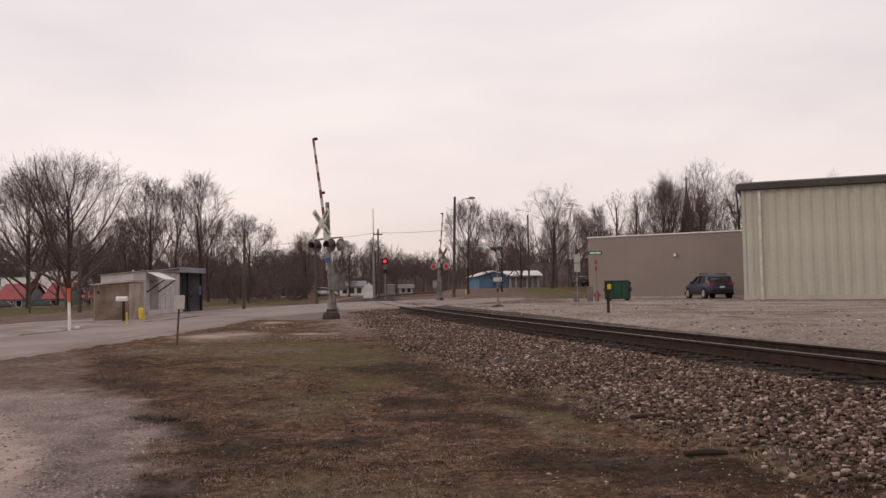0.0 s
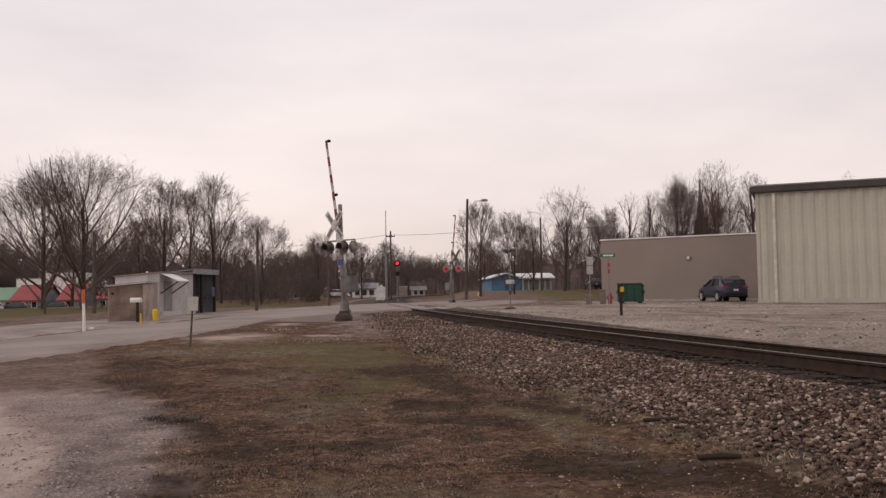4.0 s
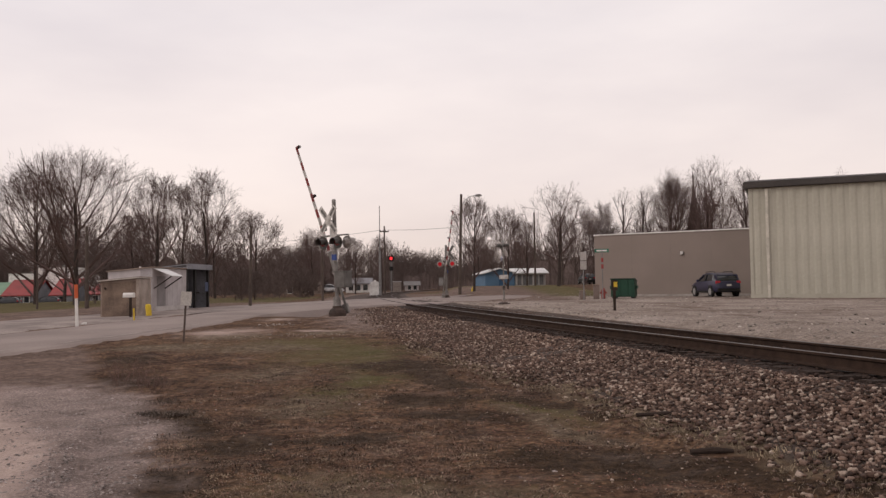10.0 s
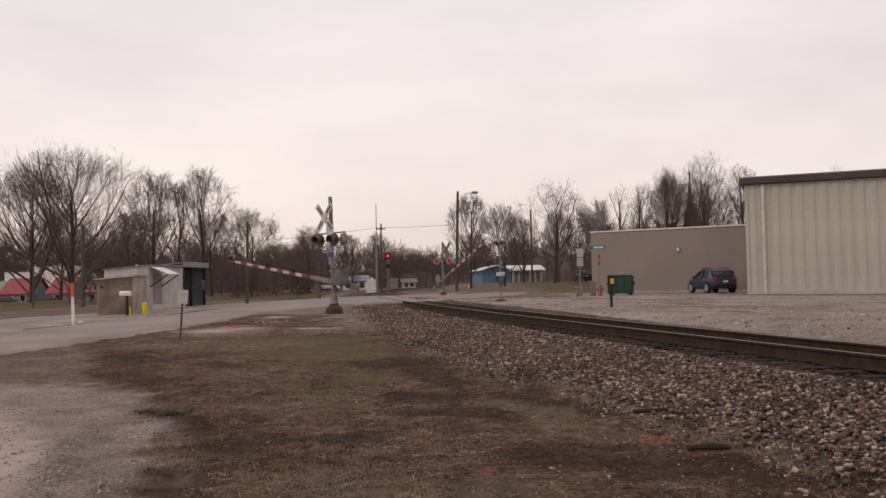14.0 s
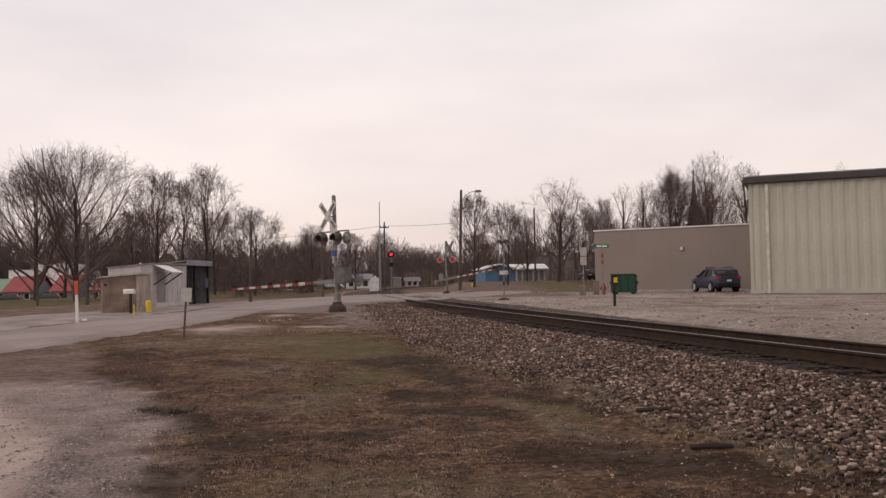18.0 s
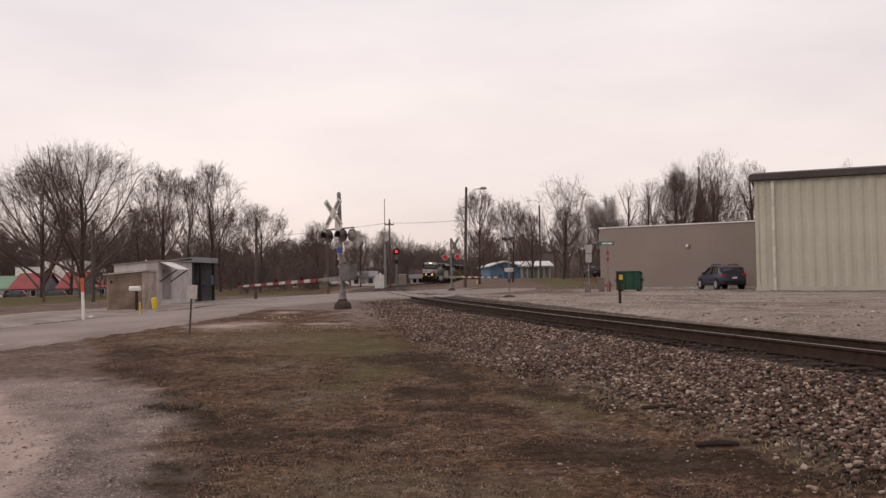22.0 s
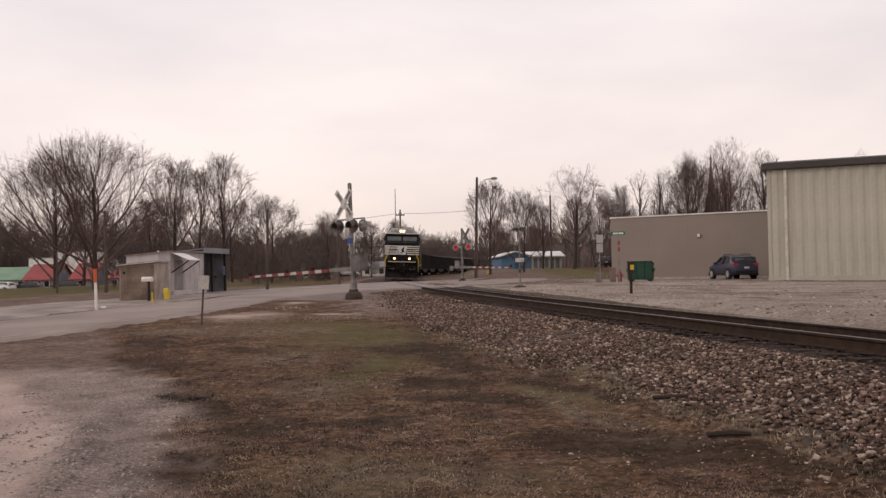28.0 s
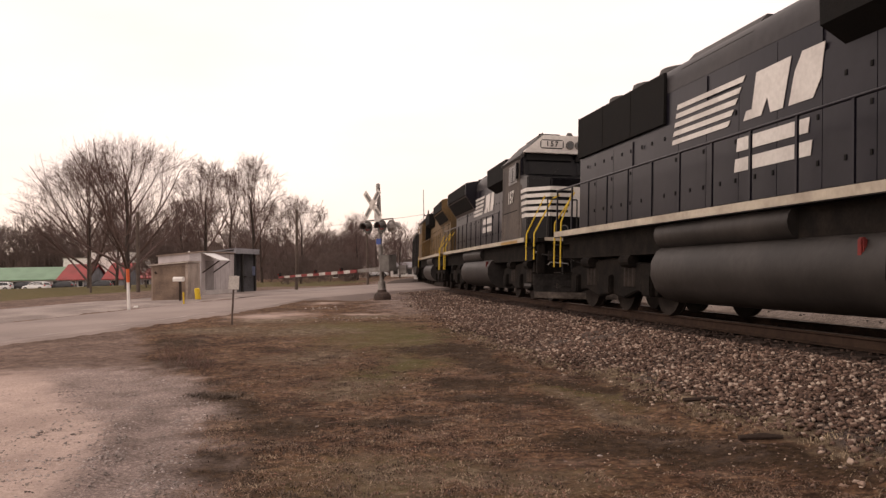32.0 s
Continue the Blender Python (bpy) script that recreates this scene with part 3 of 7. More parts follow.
def stones(name, count, place, size, material, label, seed, flat=0.8):
    """Many small broken stones in one mesh."""
    rng = np.random.default_rng(seed)
    ico = np.array([(x, y, z) for z in (-1, 1) for x, y in ((-1, -1), (1, -1), (1, 1), (-1, 1))]) * 0.68
    tri = np.array([(0, 2, 1), (0, 3, 2), (4, 5, 6), (4, 6, 7), (0, 1, 5), (0, 5, 4), (1, 2, 6), (1, 6, 5), (2, 3, 7), (2, 7, 6), (3, 0, 4), (3, 4, 7)])
    pts = np.array([place(rng) for _ in range(count)])
    r = size(rng, pts)
    v = ico[None] * (1 + rng.uniform(-0.42, 0.42, (count, 8, 3)))
    v = v * (r[:, None, None] * np.stack([rng.uniform(0.7, 1.5, count), rng.uniform(0.65, 1.1, count), rng.uniform(0.5, 0.95, count) * flat], 1)[:, None, :])
    a = rng.uniform(0, 6.283, count)
    t = rng.uniform(-0.9, 0.9, count)
    c, s = np.cos(t)[:, None], np.sin(t)[:, None]
    y, z = v[:, :, 1] * c - v[:, :, 2] * s, v[:, :, 1] * s + v[:, :, 2] * c
    c, s = np.cos(a)[:, None], np.sin(a)[:, None]
    x, y = v[:, :, 0] * c - y * s, v[:, :, 0] * s + y * c
    v = np.stack([x, y, z], 2) + pts[:, None, :]
    me = bpy.data.meshes.new(name)
    nv, nf = count * 8, count * 12
    me.vertices.add(nv)
    me.vertices.foreach_set("co", v.reshape(-1))
    me.loops.add(nf * 3)
    me.polygons.add(nf)
    me.loops.foreach_set("vertex_index", (tri[None] + 8 * np.arange(count)[:, None, None]).reshape(-1))
    me.polygons.foreach_set("loop_start", np.arange(nf) * 3)
    me.update(calc_edges=True)
    me.validate()
    me.materials.append(material)
    return tagged(new(name, me), label, "stones", kind="stuff")


def ballast_place(s0, s1, d0, d1, bias=1.0):
    def place(rng):
        s = s0 + (s1 - s0) * rng.uniform() ** bias
        d = rng.uniform(d0, d1)
        x, y, h = track(s, d)
        return x, y, ground_height(x, y) + rng.uniform(-0.01, 0.03)
    return place


def shoulder_place(s0, s1, bias=1.0):
    """Stones on the sloping shoulder, thinning out past its foot."""
    def place(rng):
        s = s0 + (s1 - s0) * rng.uniform() ** bias
        f = ballast_foot(s)
        d = 1.5 + (f - 1.5) * rng.uniform() if rng.uniform() < 0.94 else f + abs(rng.normal(0, 0.25))
        x, y, h = track(s, -d)
        return x, y, ground_height(x, y) + rng.uniform(-0.012, 0.028)
    return place


def build_ballast():
    stones("ballast", 38000, shoulder_place(-9.5, 12), lambda r, p: r.uniform(0.011, 0.031, len(p)), M_BALLAST,
           "grey-brown crushed stone ballast sloping from the track", 1, 0.9)
    stones("ballast", 16000, shoulder_place(12, 45, 1.5), lambda r, p: r.uniform(0.012, 0.031, len(p)), M_BALLAST,
           "grey-brown crushed stone ballast sloping from the track", 2, 0.9)
    stones("scattered_ballast", 2600, lambda rng: (lambda q: (q[0], q[1], ground_height(q[0], q[1]) + lumps(q[0], q[1])))(track(rng.uniform(-9, 22), -3.7 - abs(rng.normal(0, 0.55)))),
           lambda r, p: r.uniform(0.006, 0.018, len(p)), M_BALLAST, "small stones scattered past the ballast's foot", 5, 0.7)
    stones("dark_ballast", 8000, ballast_place(-9.5, 26, -1.95, 1.6, 1.3), lambda r, p: r.uniform(0.018, 0.036, len(p)), M_BALLAST_DARK,
           "dark oily ballast stones between rails and ties", 3)
    stones("ballast", 1800, ballast_place(-9.5, 26, 1.5, 2.3, 1.2), lambda r, p: r.uniform(0.010, 0.022, len(p)), M_BALLAST,
           "grey ballast stones on the track's far shoulder", 4)


def field_place(x0, x1, y0, y1, test=None):
    def place(rng):
        for _ in range(60):
            x, y = rng.uniform(x0, x1), y0 + (y1 - y0) * rng.uniform() ** 1.4
            if beside(x, y) < -4.1 and (Vector((x, y)) - RO).dot(RN) < -0.3 and (test is None or test(x, y, rng)):
                break
        return x, y, ground_height(x, y) + lumps(x, y) - 0.001
    return place


def in_drive(x, y):
    return x < drive_edge(y) + 0.1 and y < 13.5


def patch(x, y):
    return noise.fractal((x * 0.55, y * 0.4, 5), 1.0, 2.0, 4)


def blades(name, count, place, height, material, label, seed, width=0.006, lie=0.9):
    """Thin dry blades, a triangle each with a bend."""
    rng = np.random.default_rng(seed)
    pts = np.array([place(rng) for _ in range(count)])
    a, lean = rng.uniform(0, 6.283, count), rng.uniform(lie - 0.5, lie, count)
    h = height * rng.uniform(0.4, 1.3, count)
    d = np.stack([np.cos(a), np.sin(a), np.zeros(count)], 1)
    sd = np.stack([-np.sin(a), np.cos(a), np.zeros(count)], 1) * width * rng.uniform(0.6, 1.5, (count, 1))
    up = np.array([0, 0, 1.0])
    mid = pts + d * (h * lean * 0.4)[:, None] + up * (h * (1 - 0.4 * lean) * 0.6)[:, None]
    tip = pts + d * (h * lean)[:, None] + up * (h * (1 - 0.75 * lean))[:, None]
    v = np.stack([pts - sd, pts + sd, mid + sd * 0.7, mid - sd * 0.7, tip], 1)
    f = np.array([(0, 1, 2), (0, 2, 3), (3, 2, 4)])
    me = bpy.data.meshes.new(name)
    me.vertices.add(count * 5)
    me.vertices.foreach_set("co", v.reshape(-1))
    me.loops.add(count * 9)
    me.polygons.add(count * 3)
    me.loops.foreach_set("vertex_index", (f[None] + 5 * np.arange(count)[:, None, None]).reshape(-1))
    me.polygons.foreach_set("loop_start", np.arange(count * 3) * 3)
    me.update(calc_edges=True)
    me.materials.append(material)
    return tagged(new(name, me), label, "grass", kind="stuff")


def tufted(place, seed, spots, spread_):
    """Places gathered in loose tufts."""
    rng = np.random.default_rng(seed)
    mids = [place(rng) for _ in range(spots)]

    def at(r):
        x, y, _ = mids[int(r.integers(0, spots))]
        x, y = x + r.normal(0, spread_), y + r.normal(0, spread_)
        return x, y, ground_height(x, y) + lumps(x, y) - 0.002
    return at


def build_field_cover():
    def turf_spot(x, y, r):
        return not in_drive(x, y) and blots(x, y, MUD) < 0.5 * r.uniform() + 0.1 and patch(x, y) < 0.1 + 0.5 * r.uniform()
    blades("dead_grass", 18000, field_place(-3.8, 3.2, 4.2, 16, turf_spot), 0.028, M_GRASS, "short dead brown grass matted on the field", 21, 0.0035, 1.3)
    blades("dead_grass", 5000, field_place(-3.0, 3.0, 4.2, 9, lambda x, y, r: not in_drive(x, y) and patch(x, y) < 0.0 and blots(x, y, MUD) < 0.25), 0.034,
           mat("straw_grass", (0.24, 0.165, 0.115), (0.15, 0.102, 0.072), 0.95, 0.7, fine=12, bump=0, rand=0.4), "pale straw tufts on the field", 22, 0.003, 1.32)
    blades("dead_grass", 5000, field_place(-4.5, -0.6, 13.5, 21, lambda x, y, r: blots(x, y, OLIVE) > 0.3), 0.02,
           mat("olive_grass", (0.16, 0.135, 0.062), (0.11, 0.088, 0.045), 0.95, 0.7, fine=12, bump=0, rand=0.3), "dull olive grass on the field", 23, 0.005, 1.3)
    open_field = field_place(-3.4, 3.0, 4.2, 15, turf_spot)
    blades("grass_tufts", 16000, tufted(open_field, 71, 620, 0.05), 0.038, M_GRASS, "brown dead grass tufts on the field", 61, 0.0032, 1.2)
    blades("grass_tufts", 6000, tufted(field_place(-3.2, 3.0, 4.2, 15, lambda x, y, r: not in_drive(x, y) and blots(x, y, MUD) > 0.25), 75, 420, 0.06), 0.035,
           mat("muddy_grass", (0.052, 0.034, 0.021), (0.085, 0.056, 0.035), 0.95, 0.7, fine=12, bump=0, rand=0.5), "muddy trampled grass on the field", 65, 0.0035, 1.2)
    blades("grass_tufts", 9000, tufted(open_field, 72, 380, 0.06), 0.045, mat("dark_dead_grass", (0.075, 0.05, 0.036), (0.045, 0.03, 0.022), 0.95, 0.7, fine=12, bump=0, rand=0.4), "dark matted grass tufts on the field", 62, 0.004, 1.1)
    blades("grass_tufts", 7000, tufted(open_field, 73, 300, 0.045), 0.038, mat("bleached_grass", (0.30, 0.225, 0.155), (0.19, 0.135, 0.092), 0.95, 0.7, fine=12, bump=0, rand=0.4), "bleached straw tufts on the field", 63, 0.0028, 1.2)
    toe = lambda rng: (lambda sv: (lambda q: (q[0], q[1], ground_height(q[0], q[1])))(track(sv, -ballast_foot(sv) - 0.25 - rng.normal(0, 0.16))))(-8.5 + 16 * rng.uniform())
    blades("grass_tufts", 9000, tufted(toe, 74, 420, 0.05), 0.055, mat("toe_grass", (0.27, 0.205, 0.135), (0.15, 0.11, 0.075), 0.95, 0.7, fine=12, bump=0, rand=0.5), "pale straw grass along the ballast's foot", 64, 0.003, 1.05)
    for cx, cy, r, n, h in ((-3.5, 10.0, 0.09, 330, 0.11), (-3.15, 9.88, 0.1, 360, 0.13), (-3.7, 10.9, 0.14, 150, 0.12)):
        def clump(rng, cx=cx, cy=cy, r=r):
            x, y = cx + rng.normal(0, r), cy + rng.normal(0, r * 0.8)
            return x, y, ground_height(x, y)
        blades("weed_clump", n, clump, h, mat("dark_weeds", (0.05, 0.036, 0.028), (0.11, 0.08, 0.06), 0.95, bump=0, rand=0.5), "dark dry weeds standing on the field", int(n + cx * 10), 0.0025, 1.15)
    weed = mat("dry_weed_stalks", (0.165, 0.10, 0.08), (0.10, 0.062, 0.05), 0.95, 2.0, bump=0, rand=0.4)
    for cx, cy, h in ((-4.8, 13.1, 0.36), (-5.15, 13.3, 0.33), (-4.5, 12.7, 0.28), (-4.2, 11.9, 0.22), (-5.0, 12.8, 0.3)):
        rng, sh = random.Random(int(cx * -100)), Shape()
        z = ground_height(cx, cy)
        for k in range(17):
            bx, by = cx + rng.gauss(0, 0.09), cy + rng.gauss(0, 0.09)
            tip = Vector((bx + rng.gauss(0, 0.1), by + rng.gauss(0, 0.1), z + h * rng.uniform(0.5, 1.1)))
            base = Vector((bx, by, z - 0.02))
            sh.tube(base, tip, 0.0035, 0.0015, 3, False)
            for q in range(7):
                p = base.lerp(tip, rng.uniform(0.3, 1.0))
                sh.tube(p, p + Vector((rng.gauss(0, 0.05), rng.gauss(0, 0.05), rng.uniform(0.01, 0.09))), 0.0022, 0.0012, 3, False)
        tagged(raw("weed_clump", sh.v, sh.f, weed), "reddish-brown dry weed stalks standing by the drive", "weeds", kind="stuff")

    def litter(x, y, r):
        return not in_drive(x, y) and blots(x, y, MUD) < 0.6
    blades("leaf_litter", 4000, field_place(-3.6, 3.4, 4.2, 15, litter), 0.018, mat("red_brown_litter", (0.21, 0.095, 0.068), (0.13, 0.06, 0.045), 0.95, 1.5, fine=20, bump=0, rand=0.5),
           "scattered red-brown leaf litter on the field", 24, 0.008, 1.38)
    blades("leaf_litter", 2600, field_place(-3.4, 3.4, 4.2, 13, litter), 0.016, mat("pale_litter", (0.38, 0.30, 0.235), (0.25, 0.185, 0.14), 0.95, 1.5, fine=20, bump=0, rand=0.5),
           "scattered pale dry leaf litter on the field", 25, 0.006, 1.38)
    peb = mat("pale_pebbles", (0.33, 0.28, 0.262), (0.18, 0.148, 0.132), 0.9, 1.5, fine=40, rand=0.5)
    stones("pebbles", 9500, field_place(-6.5, -1.8, 4.0, 13.5, lambda x, y, r: in_drive(x, y) and r.uniform() < step(13.5, 9.0, y) * (1.0 if noise.noise((x * 1.6, y * 1.1, 40)) > -0.05 else 0.25) and (drive_edge(y) - x < 1.7 or r.uniform() < 0.1)), lambda r, p: 0.004 + 0.013 * r.uniform(0, 1, len(p)) ** 3, peb,
           "loose pale pebbles on the gravel drive", 31, 0.6)
    stones("pebbles", 420, field_place(-3.4, 3.4, 4.0, 20), lambda r, p: 0.004 + 0.014 * r.uniform(0, 1, len(p)) ** 4, peb, "scattered pebbles on the field", 32, 0.6)
    stones("lot_stones", 7000, lambda rng: (lambda q: (q[0], q[1], ground_height(q[0], q[1]) + 0.005))(track(rng.uniform(-8, 60), 2.6 + 20 * rng.uniform() ** 1.7)),
           lambda r, p: 0.012 + 0.035 * r.uniform(0, 1, len(p)) ** 3, mat("lot_stone", (0.40, 0.35, 0.315), (0.17, 0.14, 0.12), 0.9, 3.0, rand=0.6), "loose grey stones on the gravel lot", 33, 0.5)
    stones("pale_rubble", 90, lambda rng: (lambda x, y: (x, y, ground_height(x, y) + 0.01))(-5.2 + rng.normal(0, 0.3), 25.6 + rng.normal(0, 0.6)), lambda r, p: r.uniform(0.01, 0.035, len(p)),
           mat("pale_rubble", (0.34, 0.30, 0.27), (0.22, 0.19, 0.17), 0.9, rand=0.4), "patch of pale rubble on the field", 34)
    stones("pale_rubble", 120, lambda rng: (lambda x, y: (x, y, ground_height(x, y) + 0.005))(-4.0 + rng.normal(0, 0.8), 21.8 + rng.normal(0, 0.35)), lambda r, p: r.uniform(0.008, 0.02, len(p)),
           mat("pale_rubble", (0.30, 0.26, 0.23), (0.2, 0.17, 0.15), 0.9, rand=0.4), "thin strip of pale gravel on the field", 35)
    for cx, cy, r, n in ((18.4, 48.3, 0.5, 60), (12.6, 41.5, 0.25, 22), (12.2, 27.5, 0.15, 14)):
        stones("earth_clump", n, lambda rng, cx=cx, cy=cy, r=r: (cx + rng.normal(0, r), cy + rng.normal(0, r), -0.075), lambda g, p: g.uniform(0.015, 0.06, len(p)),
               mat("dark_earth", (0.09, 0.068, 0.056), (0.15, 0.115, 0.095), 0.95, 3, rand=0.4, spec=0.1), "low clump of dark earth and dead weeds on the lot", int(cx * 10), 0.5)
    st = thing("wood_stick", "dark rotten piece of wood lying on the gravel", "wood piece", at=pose(2.15, 7.1, ground_height(2.15, 7.1) + 0.03, 0, 0, 3))
    part("log", Shape().tube((-0.18, 0, 0), (0.02, 0.01, 0.008), 0.022, 0.028, 8).tube((0.02, 0.01, 0.008), (0.18, 0, 0), 0.028, 0.018, 8), M_TIE, st)
    st2 = thing("wood_stick", "short dark piece of wood on the ballast", "wood piece", at=pose(2.09, 8.77, ground_height(2.09, 8.77) + 0.03, 0, 0, 6))
    part("log", Shape().tube((-0.2, 0, 0), (0.2, 0, 0.01), 0.022, 0.016, 8), M_TIE, st2)


# ---------------------------------------------------------------- crossing signals
def crossing_signal(at, height, lamp_z, lit, skew=0.0, gate=True, heads=((0.52, 1), (-0.26, 1), (-0.53, -1)), aim=None, board=None, plate=0.0):
    """A mast with crossbuck, two pairs of lamps, gate machine and arm. Its x points over the road, y to the oncoming traffic."""
    M_WORN_WHITE = mat("worn_white_board", (0.58, 0.55, 0.52), (0.36, 0.33, 0.30), 0.7, 6.0, fine=30, vary=0.2)
    M_LAMP_BACK = mat("pale_lamp_back", (0.36, 0.33, 0.31), (0.24, 0.21, 0.19), 0.5, 5.0, metal=0.2, fine=30)
    M_HOOD = mat("weathered_dark_metal", (0.085, 0.072, 0.064), (0.03, 0.026, 0.024), 0.45, 6.0, fine=30)
    t = thing("crossing_signal", "weathered grey crossing signal mast with white crossbuck and red lamps", "crossing signal", "crossing signals", at=at)
    part("base", Shape().tube((0, 0, -0.4), (0, 0, 0.0), 0.34, 0.37, 16).tube((0, 0, 0.0), (0, 0, 0.12), 0.37, 0.33, 16).tube((0, 0, 0.12), (0, 0, 0.2), 0.33, 0.24, 16).tube((0, 0, 0.2), (0, 0, 0.3), 0.2, 0.19, 16) if gate else Shape().tube((0, 0, -0.3), (0, 0, 0.05), 0.34, 0.3, 14).tube((0, 0, 0.05), (0, 0, 0.12), 0.28, 0.1, 14), mat("rusty_concrete_base", (0.07, 0.047, 0.038), (0.042, 0.03, 0.025), 0.9, 4), t, "round rust-stained foundation")
    part("mast", Shape().tube((0, 0, 0.2), (0, 0, height), 0.085 if gate else 0.035, n=14).tube((0, 0, 0.25), (0, 0, 0.66), 0.16 if gate else 0.045, 0.15 if gate else 0.045, n=14).tube((0, 0, height), (0, 0, height + 0.04), 0.085, 0.03, 14), M_ALU, t, smooth=True)
    if gate:
        box = part("gate_machine", Shape().box((-0.27, -0.25, 1.06), (0.27, 0.25, 1.72)).box((-0.30, -0.28, 1.70), (0.30, 0.28, 1.75)), mat("dull_machine_grey", (0.15, 0.14, 0.13), (0.095, 0.085, 0.078), 0.6, 3.0), t, "grey metal gate machine case", bevel=0.02)
        box.matrix_basis = pose(-0.38, 0.0, 0)
        part("door_seam", Shape().box((-0.23, -0.012, 1.1), (0.23, 0.0, 1.66)), M_GALV, box).location = (0, -0.255, 0)
    # crossbuck
    if gate:
        for a in (50, -50):
            b = part("crossbuck_board", Shape().box((-0.72, -0.008, -0.125), (0.72, 0.008, 0.125)), board or M_WORN_WHITE, t, "crossbuck board, weathered", bevel=0.004)
            b.matrix_basis = pose(0, 0, lamp_z + 0.92, 0, 0, skew) @ pose(0, 0.36 + 0.018 * (a > 0), 0, 0, a, 0)
            for sx in (-0.42, 0.42):
                part("lettering_bar", Shape().box((sx - 0.22, 0.0085, -0.055), (sx + 0.17, 0.0115, 0.055)), mat("faded_lettering", (0.16, 0.15, 0.14)), b)
    if gate:
        part("crossbuck_bracket", Shape().tube((0, 0, 0), (0, 0.29, 0), 0.03), M_ALU, t).matrix_basis = pose(0, 0, lamp_z + 0.92, 0, 0, skew)
    if gate:
        part("track_sign", Shape().box((-0.2, 0.085, -0.2), (0.2, 0.1, 0.2)), M_WHITE, t, bevel=0.01).location = (0, 0, lamp_z + 0.42)
    else:
        part("name_plate", Shape().box((-0.23, 0.04, -0.11), (0.23, 0.055, 0.11)), M_WORN_WHITE, t, "small weathered white plate", bevel=0.01).matrix_basis = pose(0, 0, 1.38, 0, 0, plate)
        part("switch_box", Shape().box((-0.07, 0.035, -0.09), (0.07, 0.12, 0.09)), M_HOOD, t, "small dark switch box", bevel=0.01).matrix_basis = pose(0, 0, 0.82, 0, 0, plate)
    part("blue_sign", Shape().box((-0.13, 0.085, -0.12), (0.13, 0.1, 0.12)), M_BLUE, t, "small blue emergency sign").location = (0, 0, lamp_z - 0.62)
    part("lamp_arm", Shape().tube((-0.4, 0, lamp_z + 0.2), (0.4, 0, lamp_z + 0.2), 0.025) if not gate else Shape().tube((-0.75, 0, lamp_z + 0.3), (0.75, 0, lamp_z + 0.3), 0.03).tube((-0.75, 0, lamp_z + 0.3), (-0.75, 0, lamp_z + 0.1), 0.025).tube((0.75, 0, lamp_z + 0.3), (0.75, 0, lamp_z + 0.1), 0.025), M_ALU, t)
    for k, (x, face) in enumerate(heads):
        lamp = part("lamp", Shape().tube((0, 0, 0), (0, 0.03, 0), 0.255, n=20).tube((0, -0.16, 0), (0, 0, 0), 0.10, 0.19, 16), M_LAMP_BACK if face < 0 and gate else M_HOOD, t, "round signal lamp with dark hood", smooth=True)
        lamp.matrix_basis = pose(x * (1 if gate else 0.6), 0.13 * face, lamp_z, 0, 0, (0 if face > 0 else 180) + (skew if aim is None else aim)) @ Matrix.Scale(1.06 if gate else 0.62, 4)
        part("lens", Shape().tube((0, 0.031, 0), (0, 0.05, 0), 0.15, n=18), lit[k], lamp, smooth=True)
        hood = Shape()
        n = 12
        for i in range(n):
            a0, a1 = math.pi * (-0.12 + 1.24 * i / n), math.pi * (-0.12 + 1.24 * (i + 1) / n)
            p = [(0.17 * math.cos(a), 0.03, 0.17 * math.sin(a)) for a in (a0, a1)]
            q = [(0.17 * math.cos(a), 0.30, 0.17 * math.sin(a)) for a in (a0, a1)]
            hood.add([p[0], p[1], q[1], q[0], *[(x * 1.06, y, z * 1.06) for x, y, z in (p[0], p[1], q[1], q[0])]],
                     [(0, 1, 2, 3), (7, 6, 5, 4), (3, 2, 6, 7), (0, 3, 7, 4)])
        part("hood", hood, M_LAMP_BACK if face < 0 and gate else M_HOOD, lamp, "dark visor")
    return t


def gate_arm(length, stub):
    """The arm, pivot at its origin, pointing along x when lowered."""
    a = thing("gate_arm", "red and white striped crossing gate arm", "gate arm", "gate arms")
    part("counterweight", Shape().box((-1.1, 0.02, -0.06), (0.3, 0.07, 0.06)).box((-1.25, -0.02, -0.26), (-0.85, 0.11, 0.1)), M_ALU, a, "grey counterweight", bevel=0.012)
    part("bracket", Shape().prism([(0.1, -0.11), (0.1, 0.11), (1.5, 0.07), (1.5, -0.07)], -0.05, 0.05), M_ALU, a, "pale metal arm bracket", bevel=0.01)
    n = 13
    m_red = mat("faded_red_stripe", (0.22, 0.034, 0.033), (0.15, 0.028, 0.027), 0.6, 3.0, vary=0.15)
    m_white = mat("dirty_white_stripe", (0.47, 0.445, 0.415), (0.34, 0.315, 0.29), 0.6, 3.0, vary=0.15)
    for i in range(n):
        x0, x1 = stub + (length - stub) * i / n, stub + (length - stub) * (i + 1) / n
        h0 = 0.072 - 0.027 * i / n
        part("stripe", Shape().box((x0, -0.02, -h0), (x1 - 0.002, 0.02, h0)), m_red if i % 2 == 0 else m_white, a)
    for x in (stub + 0.9, stub + 2.5, length - 0.06):
        l = part("arm_lamp", Shape().box((x - 0.05, -0.07, 0.05), (x + 0.05, 0.07, 0.2)), M_BLACK, a, "small red arm lamp", bevel=0.01)
        part("arm_lens", Shape().tube((x, 0.071, 0.125), (x, 0.085, 0.125), 0.045, n=10), M_LENS, l)
    return a


